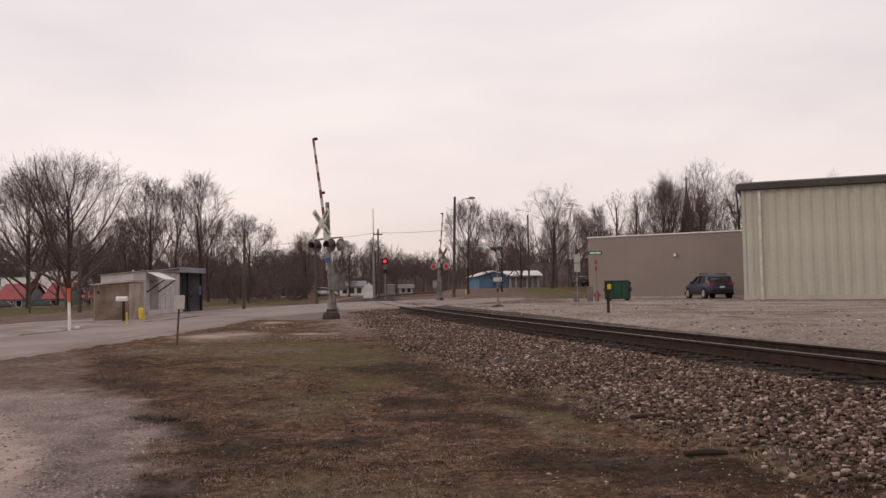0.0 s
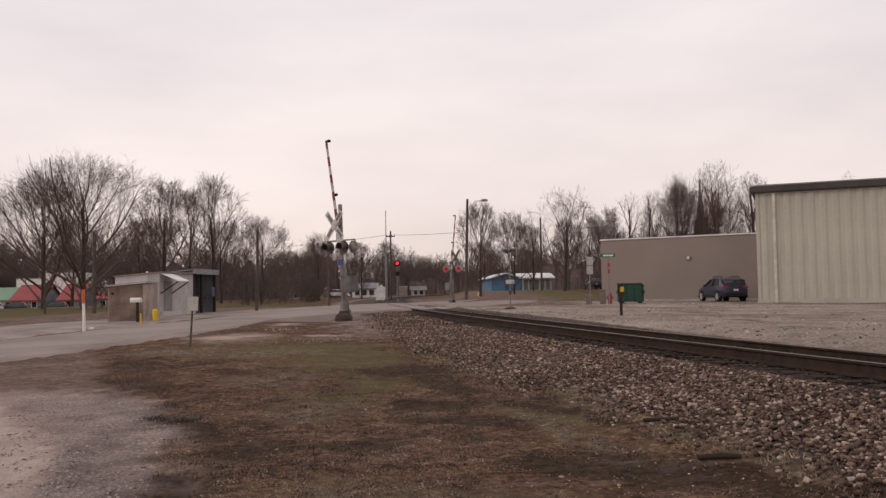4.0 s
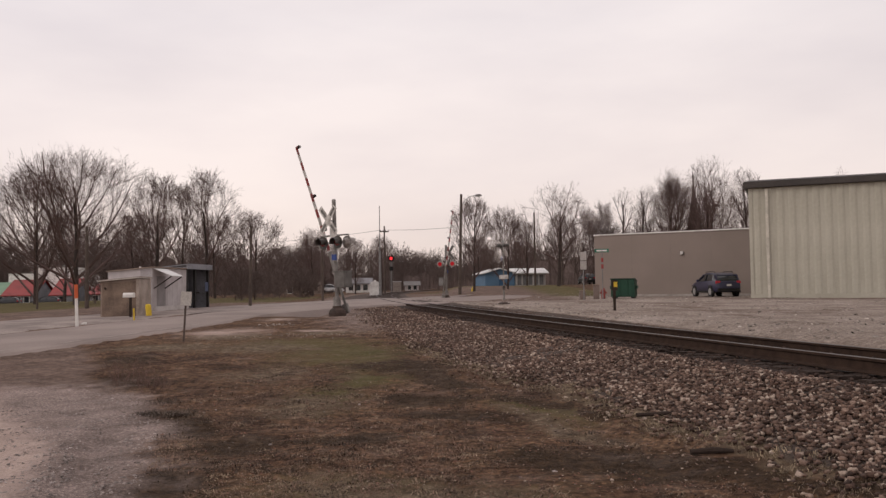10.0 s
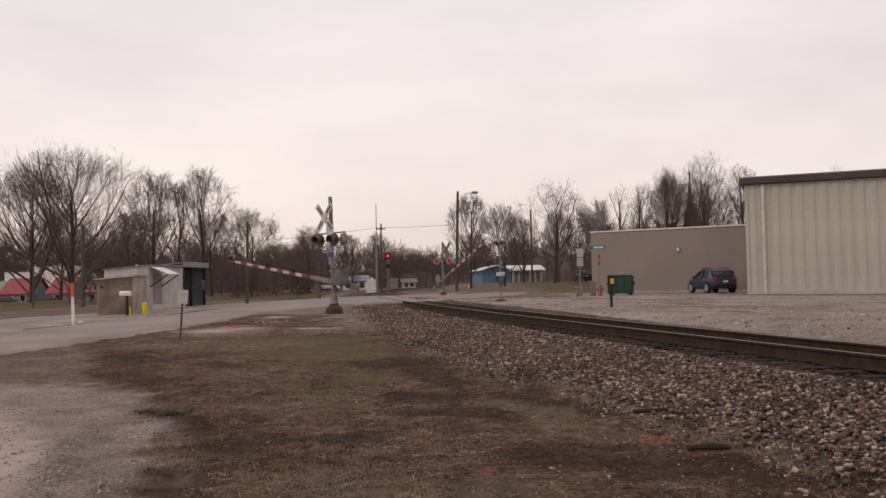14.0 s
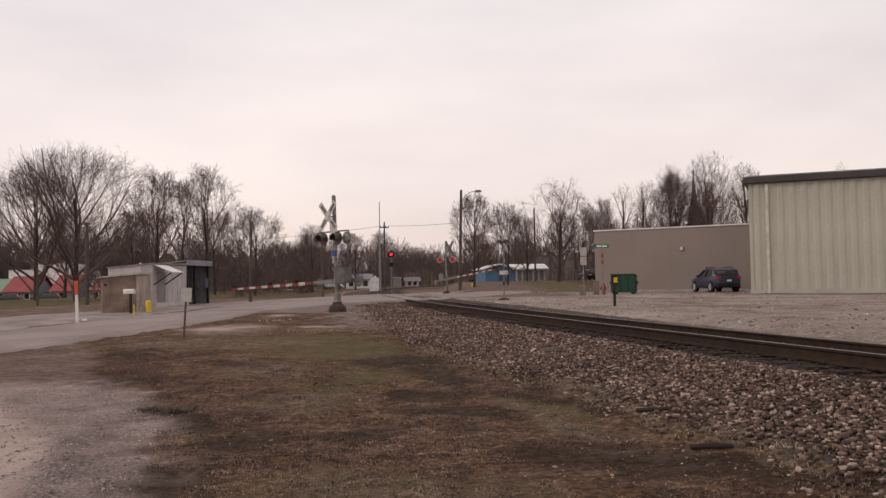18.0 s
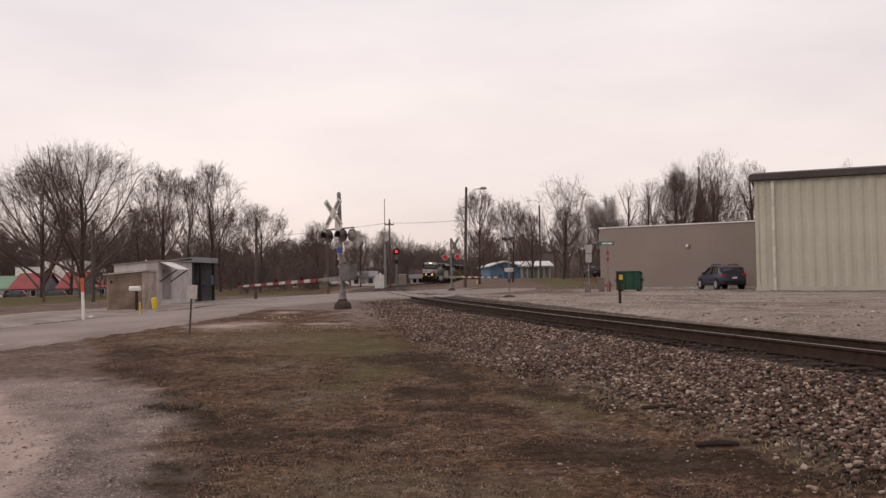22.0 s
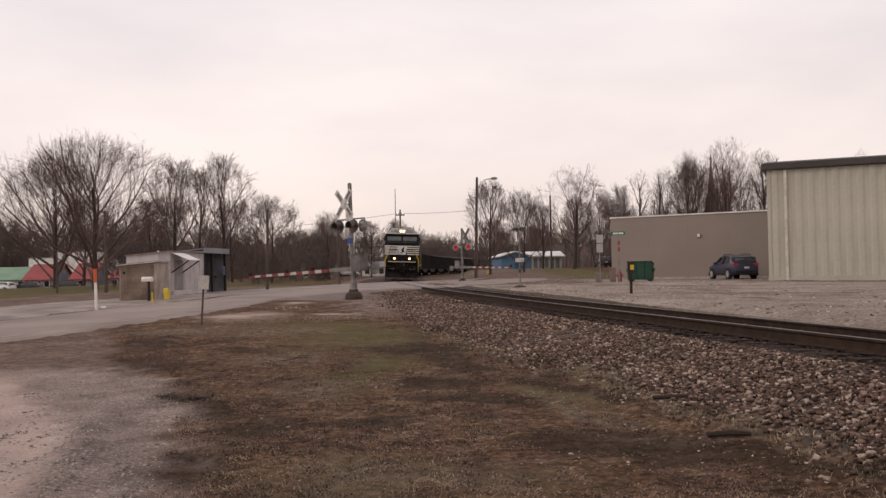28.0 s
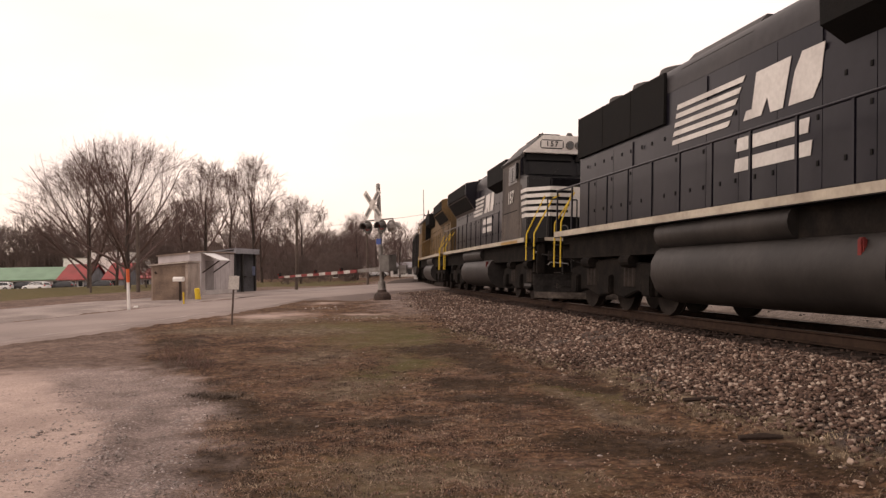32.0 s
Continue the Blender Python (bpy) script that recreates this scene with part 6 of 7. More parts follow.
def locomotive(label, body, front=None, stripes=True, flared=False, lit=False, number=""):
    """Diesel locomotive on six axles; x forward, rail top at z 0, couplers at +-10.1."""
    t = thing("locomotive", label, "locomotive", "locomotives")
    front = front or body
    # frame and running board
    part("frame", Shape().box((-9.15, -1.3, 1.1), (8.6, 1.3, 1.62)).box((-9.3, -0.45, 0.9), (9.3, 0.45, 1.4)), M_TRUCK, t)
    part("running_board", Shape().box((-9.2, -1.52, 1.6), (8.2, 1.52, 1.71)), body, t, bevel=0.01)
    for s in (-1, 1):
        part("sill_stripe", Shape().box((-9.15, s * 1.527 - 0.006, 1.61), (8.05, s * 1.527 + 0.006, 1.735)), M_CREAM, t, "dirty cream sill stripe")
    # long hood
    arc = [(0.95, 4.22), (0.94, 4.34), (0.90, 4.44), (0.83, 4.53), (0.73, 4.59), (0.6, 4.62)]
    hood = [(-0.95, 1.71)] + [(-y, z) for y, z in arc] + arc[::-1] + [(0.95, 1.71)]
    part("long_hood", Shape().prism(hood, -9.0, 4.8, axis="x"), body, t, "long engine hood with access doors", smooth=True)
    shoulder = [(0.955, 4.06), (0.955, 4.22), (0.945, 4.342), (0.905, 4.443), (0.834, 4.534), (0.733, 4.595), (0.6, 4.625)]
    part("hood_shoulder", Shape().prism([(-y, z) for y, z in shoulder] + shoulder[::-1], -9.0, 4.78, axis="x"), M_LOCO_DUST if body != M_LOCO_YELLOW else body, t, "dusty upper hood panels", smooth=True)
    part("hood_roof", Shape().prism([(-0.8, 4.56), (-0.56, 4.70), (0.56, 4.70), (0.8, 4.56)], -8.9, 4.6, axis="x"), M_LOCO_ROOF, t, "dusty grey hood roof")
    for s in (-1, 1):
        for i in range(12):
            x0 = -8.85 + i * 1.05
            z1 = 3.42 if x0 < -4.2 else 4.12
            d = part("access_door", Shape().box((x0, s * 0.960 - 0.012, 1.85), (x0 + 1.035, s * 0.960 + 0.012, min(z1, 4.03) if i % 3 else z1 - 0.5)), body, t)
            if x0 > -8.9:
                for k, z in ((0.45, 2.15), (0.93, 2.15), (0.93, 2.75), (0.45, 3.2), (0.93, 3.2)):
                    part("latch", Shape().box((x0 + k, s * 0.975 - 0.008, z), (x0 + k + 0.045, s * 0.975 + 0.008, z + 0.07)), M_GRILLE, d)
        # radiator
        if flared:
            part("radiator", Shape().prism([(s * 0.95, 3.3), (s * 1.42, 3.95), (s * 1.42, 4.45), (s * 0.6, 4.62), (s * 0.3, 4.62), (s * 0.3, 3.3)], -8.9, -3.4, axis="x"), body, t, "flared radiator wing", bevel=0.03)
            part("radiator_grille", Shape().prism([(s * 1.05, 3.42), (s * 1.432, 3.97), (s * 1.44, 4.40), (s * 1.2, 4.40)], -8.7, -3.6, axis="x"), M_GRILLE, t, "dark radiator screen")
        else:
            g = part("radiator_grille", Shape().box((-9.0, s * 0.985 - 0.03, 3.50), (-4.15, s * 0.985 + 0.03, 4.46)), M_GRILLE, t, "black radiator screen", bevel=0.01)
            for i in range(3):
                part("grille_rib", Shape().box((-9.0 + i * 1.6, s * 1.016 - 0.006, 3.50), (-8.95 + i * 1.6, s * 1.016 + 0.006, 4.46)), M_GRILLE, g)
        # filter box behind the cab
        part("filter_box", Shape().prism([(s * 0.9, 3.55), (s * 1.32, 3.80), (s * 1.34, 4.40), (s * 0.7, 4.46), (s * 0.5, 3.55)], 1.05, 4.35, axis="x"), M_GRILLE, t, "black air filter box")
        # the gap's shade is put in as a black block beside the filter box
        part("cab_recess", Shape().box((4.36, s * 1.12 - 0.16, 2.9), (4.74, s * 1.12 + 0.16, 4.2)), M_GRILLE, t, "black block standing in for the shaded recess behind the cab")
        part("cab_sill", Shape().box((4.8, s * 1.529 - 0.006, 1.612), (7.2, s * 1.529 + 0.006, 1.69)), mat("ochre_sill", (0.32, 0.2, 0.07), (0.24, 0.15, 0.06)), t, "ochre stripe under the cab")
        part("handrail", Shape().tube((-9.1, s * 1.49, 2.72), (4.25, s * 1.49, 2.72), 0.022, n=8), body, t)
        for i in range(13):
            x = -9.05 + i * 1.1
            part("handrail_post", Shape().box((x - 0.025, s * 1.49 - 0.016, 1.66), (x + 0.025, s * 1.49 + 0.016, 2.72)), M_LOCO if body != M_LOCO_YELLOW else body, t)
        # tanks
        part("air_tank", Shape().tube((-3.5, s * 1.22, 1.42), (0.6, s * 1.22, 1.42), 0.24, n=16), M_TANK, t, "long cylindrical air tank", smooth=True)
        # steps at the rear
        for k in range(4):
            part("step", Shape().box((-9.2, s * 1.36 - 0.14, 0.42 + 0.33 * k), (-8.65, s * 1.36 + 0.14, 0.45 + 0.33 * k)), M_TRUCK, t)
            st = part("step", Shape().box((8.15, s * 1.36 - 0.15, 0.42 + 0.33 * k), (8.95, s * 1.36 + 0.15, 0.45 + 0.33 * k)), M_TRUCK, t)
            if k == 0:
                part("step_edge", Shape().box((8.15, s * 1.52 - 0.008, 0.40), (8.95, s * 1.52 + 0.008, 0.47)), M_LOCO_ROOF, st)
        part("step_well", Shape().box((8.1, s * 1.2 - 0.04, 0.4), (9.0, s * 1.2 + 0.04, 1.7)), M_TRUCK, t)
        for pts in ([(8.22, s * 1.5, 1.1), (8.22, s * 1.5, 1.82), (8.72, s * 1.12, 2.85)], [(8.92, s * 1.45, 1.1), (8.92, s * 1.45, 1.82), (8.98, s * 0.98, 2.75), (8.98, s * 0.8, 2.85)]):
            part("grab_rail", Shape().path(pts, 0.022), M_YELLOW, t, "yellow grab rail")
        for pts in ([(-9.2, s * 1.5, 0.9), (-9.2, s * 1.5, 1.95), (-9.25, s * 1.0, 2.72)], [(-8.7, s * 1.5, 0.9), (-8.7, s * 1.5, 1.95), (-8.75, s * 1.2, 2.72)]):
            part("grab_rail", Shape().path(pts, 0.02), M_YELLOW, t, "yellow grab rail")
    part("fuel_tank", Shape().prism([(-1.22, 1.25), (-1.40, 1.14), (-1.50, 0.95), (-1.51, 0.7), (-1.42, 0.48), (-1.25, 0.33), (-0.95, 0.25), (0.95, 0.25), (1.25, 0.33), (1.42, 0.48), (1.51, 0.7), (1.50, 0.95), (1.40, 1.14), (1.22, 1.25)], -3.5, 2.5, axis="x"), M_TANK, t, "large dusty fuel tank", smooth=True)
    part("tank_cap", Shape().box((2.02, -1.5, 0.85), (2.12, -1.42, 1.15)), mat("dull_red_paint", (0.16, 0.015, 0.013), (0.1, 0.012, 0.01)), t, "red fuel cut-off", bevel=0.02)
    # cab
    part("cab", Shape().prism([(-1.5, 1.71), (-1.5, 4.06), (-0.95, 4.58), (0.95, 4.58), (1.5, 4.06), (1.5, 1.71)], 4.75, 7.3, axis="x"), body, t, "wide cab", bevel=0.03)
    part("cab_roof", Shape().prism([(-1.56, 4.09), (-0.97, 4.70), (0.97, 4.70), (1.56, 4.09), (1.5, 4.02), (0.94, 4.57), (-0.94, 4.57), (-1.5, 4.02)], 4.7, 7.4, axis="x"), M_LOCO_ROOF, t, "dusty cab roof")
    part("number_board_panel", Shape().prism([(-1.46, 4.17), (-1.45, 4.22), (-0.9, 4.69), (0.9, 4.69), (1.45, 4.22), (1.46, 4.17)], 7.3, 7.55, axis="x"), M_DECAL if stripes else front, t, "pale panel over the windscreen", bevel=0.015)
    for y0, y1 in ((-1.32, -0.08), (0.08, 1.32)):
        part("windscreen", Shape().add([(7.40, y0, 4.14), (7.40, y1, 4.14), (7.62, y1, 3.56), (7.62, y0, 3.56), (7.3, y0, 4.14), (7.3, y1, 4.14), (7.5, y1, 3.56), (7.5, y0, 3.56)],
                                       [(0, 1, 2, 3), (7, 6, 5, 4), (0, 4, 5, 1), (1, 5, 6, 2), (2, 6, 7, 3), (3, 7, 4, 0)]), M_SCREEN if lit else M_CAB_GLASS, t, "grey windscreen pane, sky reflection and dust in its colour" if lit else "dark windscreen pane")
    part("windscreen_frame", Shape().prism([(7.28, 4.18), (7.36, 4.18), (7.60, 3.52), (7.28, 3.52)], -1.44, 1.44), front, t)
    for s in (-1, 1):
        if stripes and not lit:
            part("cab_side", Shape().box((4.8, s * 1.502 - 0.005, 1.76), (7.26, s * 1.502 + 0.005, 4.02)), M_GRIME, t, "cab side caked with tan dust")
            part("nose_side", Shape().prism([(7.32, 1.76), (7.32, 3.3), (7.55, 3.2), (7.62, 1.76)], s * 1.502 - 0.004, s * 1.502 + 0.004), M_GRIME, t, "dusty side of the nose")
        w = part("cab_window", Shape().box((5.8, s * 1.505 - 0.02, 3.38), (6.95, s * 1.505 + 0.02, 3.93)), M_GALV, t, "side window frame")
        part("pane", Shape().box((5.88, s * 1.53 - 0.006, 3.44), (6.35, s * 1.53 + 0.006, 3.87)), M_CAB_GLASS, w)
        part("pane", Shape().box((6.42, s * 1.53 - 0.006, 3.44), (6.87, s * 1.53 + 0.006, 3.87)), M_CAB_GLASS, w)
        part("mirror", Shape().box((7.0, s * 1.58 - 0.02, 3.46), (7.14, s * 1.58 + 0.05, 3.92)), front, t)
        if number:
            writing(number, 0.5, M_DECAL, t, pose(6.15, s * 1.525, 2.98) @ pose(0, 0, 0, 90, 0, 0 if s < 0 else 180) @ Matrix.Diagonal((0.84, 1, 1, 1)))
            writing(number, 0.2, M_BLACK, t, pose(7.575, s * 0.66, 4.43) @ pose(0, 0, 0, 90, 0, 90) @ Matrix.Diagonal((0.95, 1, 1, 1)))
        part("roof_grab", Shape().path([(7.2, s * 0.35, 4.66), (7.2, s * 0.35, 4.76), (7.2, s * 0.95, 4.76), (7.2, s * 0.95, 4.66)], 0.018, 6), M_BLACK, t)
        # black strip puts the shade above the panes into colour, not a real visor
        part("visor_shade", Shape().add([(7.43, s * 0.06, 4.17), (7.43, s * 1.36, 4.17), (7.52, s * 1.38, 3.97), (7.52, s * 0.06, 3.97), (7.36, s * 0.06, 4.17), (7.36, s * 1.36, 4.17), (7.45, s * 1.38, 3.97), (7.45, s * 0.06, 3.97)],
                                      [(0, 1, 2, 3), (7, 6, 5, 4), (0, 4, 5, 1), (1, 5, 6, 2), (2, 6, 7, 3), (3, 7, 4, 0)]), M_GRILLE, t, "black strip painting the shade along the windscreen's top")
        nb = part("number_board", Shape().prism([(s * 0.66 + a, 4.43 + b) for a, b in ((-0.34, -0.08), (-0.29, -0.13), (0.29, -0.13), (0.34, -0.08), (0.34, 0.08), (0.29, 0.13), (-0.29, 0.13), (-0.34, 0.08))], 7.55, 7.558, axis="x"), M_BLACK, t)
        part("board_face", Shape().box((7.559, s * 0.66 - 0.31, 4.33), (7.565, s * 0.66 + 0.31, 4.53)), M_DECAL, nb)
        part("cab_door_seam", Shape().box((5.0, s * 1.502 - 0.006, 1.85), (5.03, s * 1.502 + 0.006, 3.9)).box((5.0, s * 1.502 - 0.006, 2.55), (7.0, s * 1.502 + 0.006, 2.58)), M_GRILLE, t)
        part("roof_cooler", Shape().box((6.0, s * 0.55 - 0.25, 4.66), (6.9, s * 0.55 + 0.25, 4.78)), M_LOCO_ROOF, t)
        h = part("headlight_can", Shape().tube((7.5, s * 0.13, 4.42), (7.58, s * 0.13, 4.42), 0.12, n=16), M_BLACK, t)
        part("headlight_ring", Shape().tube((7.581, s * 0.13, 4.42), (7.586, s * 0.13, 4.42), 0.112, n=16), M_LAMP_HALO if lit else M_ALU, h, "ring round the lens that carries the halo when lit")
        part("headlight_lens", Shape().tube((7.586, s * 0.13, 4.42), (7.596, s * 0.13, 4.42), 0.095, n=16), M_HEAD if lit else M_GLASS, h)
    # short nose
    plan = [(7.2, -1.5), (8.2, -1.5), (8.85, -1.0), (8.85, 1.0), (8.2, 1.5), (7.2, 1.5)]
    def top(x):
        return 3.60 - 0.17 * (x - 7.2)
    vs = [(x, y, 1.68) for x, y in plan] + [(x, y, top(x)) for x, y in plan]
    n = len(plan)
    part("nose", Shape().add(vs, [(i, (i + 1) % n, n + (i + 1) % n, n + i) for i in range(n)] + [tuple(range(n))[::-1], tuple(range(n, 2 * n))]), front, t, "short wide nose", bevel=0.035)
    if stripes:
        def band(z0, z1, y_in, x_in, side_):
            o = 0.012
            sh = Shape()
            for s in (side_,):
                pts = [(x_in, s * (1.5 + o)), (8.2 + 0.004, s * (1.5 + o)), (8.85 + o, s * (1.0 + 0.004)), (8.85 + o, s * y_in)]
                for (xa, ya), (xb, yb) in zip(pts, pts[1:]):
                    d = Vector((xb - xa, yb - ya, 0)).normalized().cross(Vector((0, 0, s))) * 0.02
                    sh.add([(xa, ya, z0), (xb, yb, z0), (xb, yb, z1), (xa, ya, z1), (xa - d.x, ya - d.y, z0), (xb - d.x, yb - d.y, z0), (xb - d.x, yb - d.y, z1), (xa - d.x, ya - d.y, z1)],
                           [(0, 1, 2, 3), (7, 6, 5, 4), (0, 4, 5, 1), (1, 5, 6, 2), (2, 6, 7, 3), (3, 7, 4, 0)])
            return sh
        for i in range(5):
            z = 2.29 + i * 0.176
            for side_ in (-1, 1):
                part("nose_stripe", band(z, z + 0.10, 0.42 if i < 4 else 0.38, 7.72 - 0.045 * i, side_), M_DECAL, t, "white nose stripe")
        part("emblem_panel", Shape().prism([(-0.55, 2.29), (-0.40, 3.094), (0.48, 3.094), (0.36, 2.29)], 8.862, 8.87, axis="x"), M_DECAL, t, "white emblem panel")
        part("emblem", Shape().prism([(-0.20, 2.34), (-0.02, 2.55), (-0.05, 2.75), (0.16, 3.03), (0.21, 2.88), (0.12, 2.72), (0.22, 2.56), (0.02, 2.48)], 8.871, 8.876, axis="x"), M_BLACK, t, "plain dark emblem shape")
    part("nose_door", Shape().box((8.85, 0.42, 1.8), (8.858, 1.0, 2.25)), M_GRILLE, t)
    part("nose_light", Shape().box((8.62, 0.22, 3.33), (8.70, 0.3, 3.44)), M_YELLOW, t, "small yellow fixture on the nose")
    for s in (-1, 1):
        d = part("ditch_light", Shape().tube((8.85, s * 0.66, 1.95), (9.02, s * 0.66, 1.95), 0.13, n=16), M_BLACK, t, "round ditch light")
        part("lens_ring", Shape().tube((9.021, s * 0.66, 1.95), (9.025, s * 0.66, 1.95), 0.105, n=16), M_LAMP_HALO if lit else M_ALU, d, "ring round the lens that carries the halo when lit")
        part("lens", Shape().tube((9.025, s * 0.66, 1.95), (9.034, s * 0.66, 1.95), 0.082, n=16), M_HEAD if lit else M_GLASS, d)
    # platform, pilot, plow and coupler
    part("front_platform", Shape().box((8.2, -1.4, 1.58), (9.12, 1.4, 1.68)), M_TRUCK, t)
    part("platform_edge", Shape().box((9.12, -1.22, 1.62), (9.14, 1.22, 1.71)), M_CREAM, t, "cream platform edge")
    for s in (-1, 1):
        part("front_rail", Shape().path([(9.1, s * 1.15, 1.7), (9.1, s * 1.15, 2.72), (9.1, s * 0.35, 2.72), (9.1, s * 0.35, 1.9)], 0.02), M_BLACK, t)
    part("pilot", Shape().box((8.75, -1.42, 0.55), (8.9, 1.42, 1.58)), M_TRUCK, t, bevel=0.02)
    for s in (-1, 1):
        # blade in curved strips: upright at the top, running out forwards below
        prof = [(0.0, 0.74), (-0.03, 0.58), (-0.01, 0.42), (0.05, 0.27), (0.13, 0.16), (0.15, 0.11)]
        across = [(0.0, 9.52), (0.45, 9.47), (0.9, 9.33), (1.25, 9.17), (1.46, 9.02)]
        for name, k0, k1, m_ in (("snow_plow", 0, 3, M_PLOW), ("plow_edge", 3, 5, M_PLOW_DUST)):
            rows, na = prof[k0:k1 + 1], len(across)
            loop = rows + [(d - 0.06, z) for d, z in rows[::-1]]
            sh, nl = Shape(), len(loop)
            sh.add([(xa + d, s * ya, z) for ya, xa in across for d, z in loop],
                   [(j * nl + i, j * nl + (i + 1) % nl, (j + 1) * nl + (i + 1) % nl, (j + 1) * nl + i) for j in range(na - 1) for i in range(nl)] + [tuple(range(nl)), tuple(range((na - 1) * nl, na * nl))[::-1]])
            part(name, sh, m_, t, "black plow blade" if k0 == 0 else "dusty scuffed lower edge of the plow")
        part("uncoupling_lever", Shape().path([(9.15, s * 1.3, 1.25), (9.22, s * 0.9, 1.22), (9.3, s * 0.3, 1.05)], 0.018), M_BLACK, t)
        part("step_bracket", Shape().box((8.98, s * 1.3 - 0.1, 0.75), (9.13, s * 1.3 + 0.1, 1.5)), M_TRUCK, t, bevel=0.02)
    for sx in (-1, 1):
        x0 = 9.05 * sx
        part("coupler", Shape().box((min(x0, x0 + sx * 0.9), -0.14, 0.76), (max(x0, x0 + sx * 0.9), 0.14, 1.02)).box((min(x0 + sx * 0.7, x0 + sx * 1.0), -0.22, 0.7), (max(x0 + sx * 0.7, x0 + sx * 1.0), 0.22, 1.08)), M_TRUCK, t, bevel=0.03)
        for y in (-0.75, -0.5, 0.5, 0.75):
            part("air_hose", Shape().path([(x0, y, 1.15), (x0 + sx * 0.16, y, 1.05), (x0 + sx * 0.2, y, 0.65), (x0 + sx * 0.3, y * 0.7, 0.45)], 0.025, 6), M_BLACK, t)
    # coupler head, hose ends, grab irons and dust on the front
    part("coupler_knuckle", Shape().tube((9.75, 0.05, 0.72), (9.75, 0.05, 1.06), 0.2, n=14).tube((9.9, -0.1, 0.74), (9.9, -0.1, 1.04), 0.11, n=10), M_WHEEL, t, "rounded worn coupler knuckle", smooth=True)
    part("coupler_shield", Shape().tube((9.16, 0, 1.2), (9.2, 0, 1.2), 0.42, 0.36, 18), M_TRUCK, t, smooth=True)
    part("cut_lever_handle", Shape().path([(9.3, 0.2, 1.5), (9.3, 0.2, 1.36), (9.42, 0.16, 1.3)], 0.016), M_GALV, t, "pale lever end")
    for s in (-1, 1):
        part("plow_grab", Shape().path([(9.34, s * 0.62, 0.98), (9.4, s * 0.66, 1.02), (9.3, s * 1.1, 1.05), (9.22, s * 1.14, 0.98)], 0.016, 6), M_GALV, t, "dull grab iron over the plow")
        for k in (0.3, 0.42, 0.95):
            part("hose_end", Shape().tube((9.48, s * k, 0.5), (9.5, s * k, 0.38), 0.026, n=8), M_WHEEL, t, "dull metal hose end")
        part("jumper_cable", Shape().path([(9.14, s * 0.5, 1.5), (9.24, s * 0.46, 1.3), (9.26, s * 0.3, 1.24), (9.2, s * 0.16, 1.34)], 0.024, 6), M_BLACK, t)
        part("uncoupling_bracket", Shape().box((9.13, s * 1.08 - 0.05, 1.1), (9.2, s * 1.08 + 0.05, 1.34)), M_WHEEL, t, bevel=0.01)
        part("nose_step_light", Shape().box((8.9, s * 1.36 - 0.04, 1.28), (8.95, s * 1.36 + 0.04, 1.34)), M_DECAL, t, "small pale step light")
        part("cab_roof_rail", Shape().path([(4.9, s * 0.78, 4.72), (4.9, s * 0.78, 4.84), (6.9, s * 0.78, 4.84), (6.9, s * 0.78, 4.72)], 0.02, 6), M_BLACK, t)
        part("wiper", Shape().tube((7.66, s * 0.7, 3.52), (7.52, s * 0.4, 3.78), 0.012, n=5), M_BLACK, t)
        part("mu_stand", Shape().box((9.06, s * 0.85 - 0.06, 1.72), (9.12, s * 0.85 + 0.06, 2.1)), M_TRUCK, t, bevel=0.01)
    part("roof_antenna", Shape().box((5.3, -0.3, 4.72), (5.9, 0.3, 4.84)).tube((5.1, 0.2, 4.7), (5.1, 0.2, 4.98), 0.025, n=6), M_BLACK, t, "low black roof antenna")
    part("bell", Shape().tube((7.0, 0.0, 4.72), (7.0, 0.0, 4.86), 0.14, 0.06, 12), M_LOCO_ROOF, t, smooth=True)
    # roof details
    for x in (-8.0, -6.6, -5.2):
        part("radiator_fan", Shape().tube((x, 0, 4.62), (x, 0, 4.80), 0.62, 0.58, 20), M_LOCO_ROOF, t, smooth=True)
    part("exhaust_stack", Shape().box((-0.9, -0.28, 4.45), (0.1, 0.28, 4.82)), M_BLACK, t, bevel=0.03)
    part("air_horn", Shape().tube((3.0, 0.1, 4.7), (3.6, 0.1, 4.7), 0.04, 0.09, 10).tube((3.0, -0.1, 4.66), (3.5, -0.1, 4.66), 0.04, 0.08, 10), M_LOCO_ROOF, t)
    part("dynamic_brake", Shape().prism([(-0.93, 4.4), (-0.7, 4.68), (0.7, 4.68), (0.93, 4.4)], -3.6, -1.2, axis="x"), M_LOCO_ROOF, t)
    if stripes:
        # side emblem: slanted bars and two plain blocks
        for s in (-1, 1):
            yy = (0.977, 0.985) if s > 0 else (-0.985, -0.977)
            for i in range(5):
                z = 3.06 + i * 0.152
                part("side_bar", Shape().prism([(-3.85 + 0.045 * i, z), (-3.83 + 0.045 * i + 0.02, z + 0.085), (-1.75 + 0.11 * i, z + 0.085), (-1.83 + 0.11 * i, z)], yy[0], yy[1]), M_DECAL, t)
            part("side_emblem", Shape().prism([(-1.36, 3.06), (-1.28, 3.2), (-1.12, 3.2), (-1.0, 3.72), (-0.10, 3.74), (-0.3, 3.06), (-0.62, 3.06), (-0.70, 3.3), (-0.86, 3.06)], yy[0], yy[1]), M_DECAL, t, "plain white emblem shape")
            part("side_emblem", Shape().prism([(-0.16, 3.06), (-0.02, 3.5), (0.16, 3.74), (0.66, 3.74), (0.62, 3.56), (0.58, 3.3), (0.40, 3.06)], yy[0], yy[1]), M_DECAL, t, "plain white emblem shape")
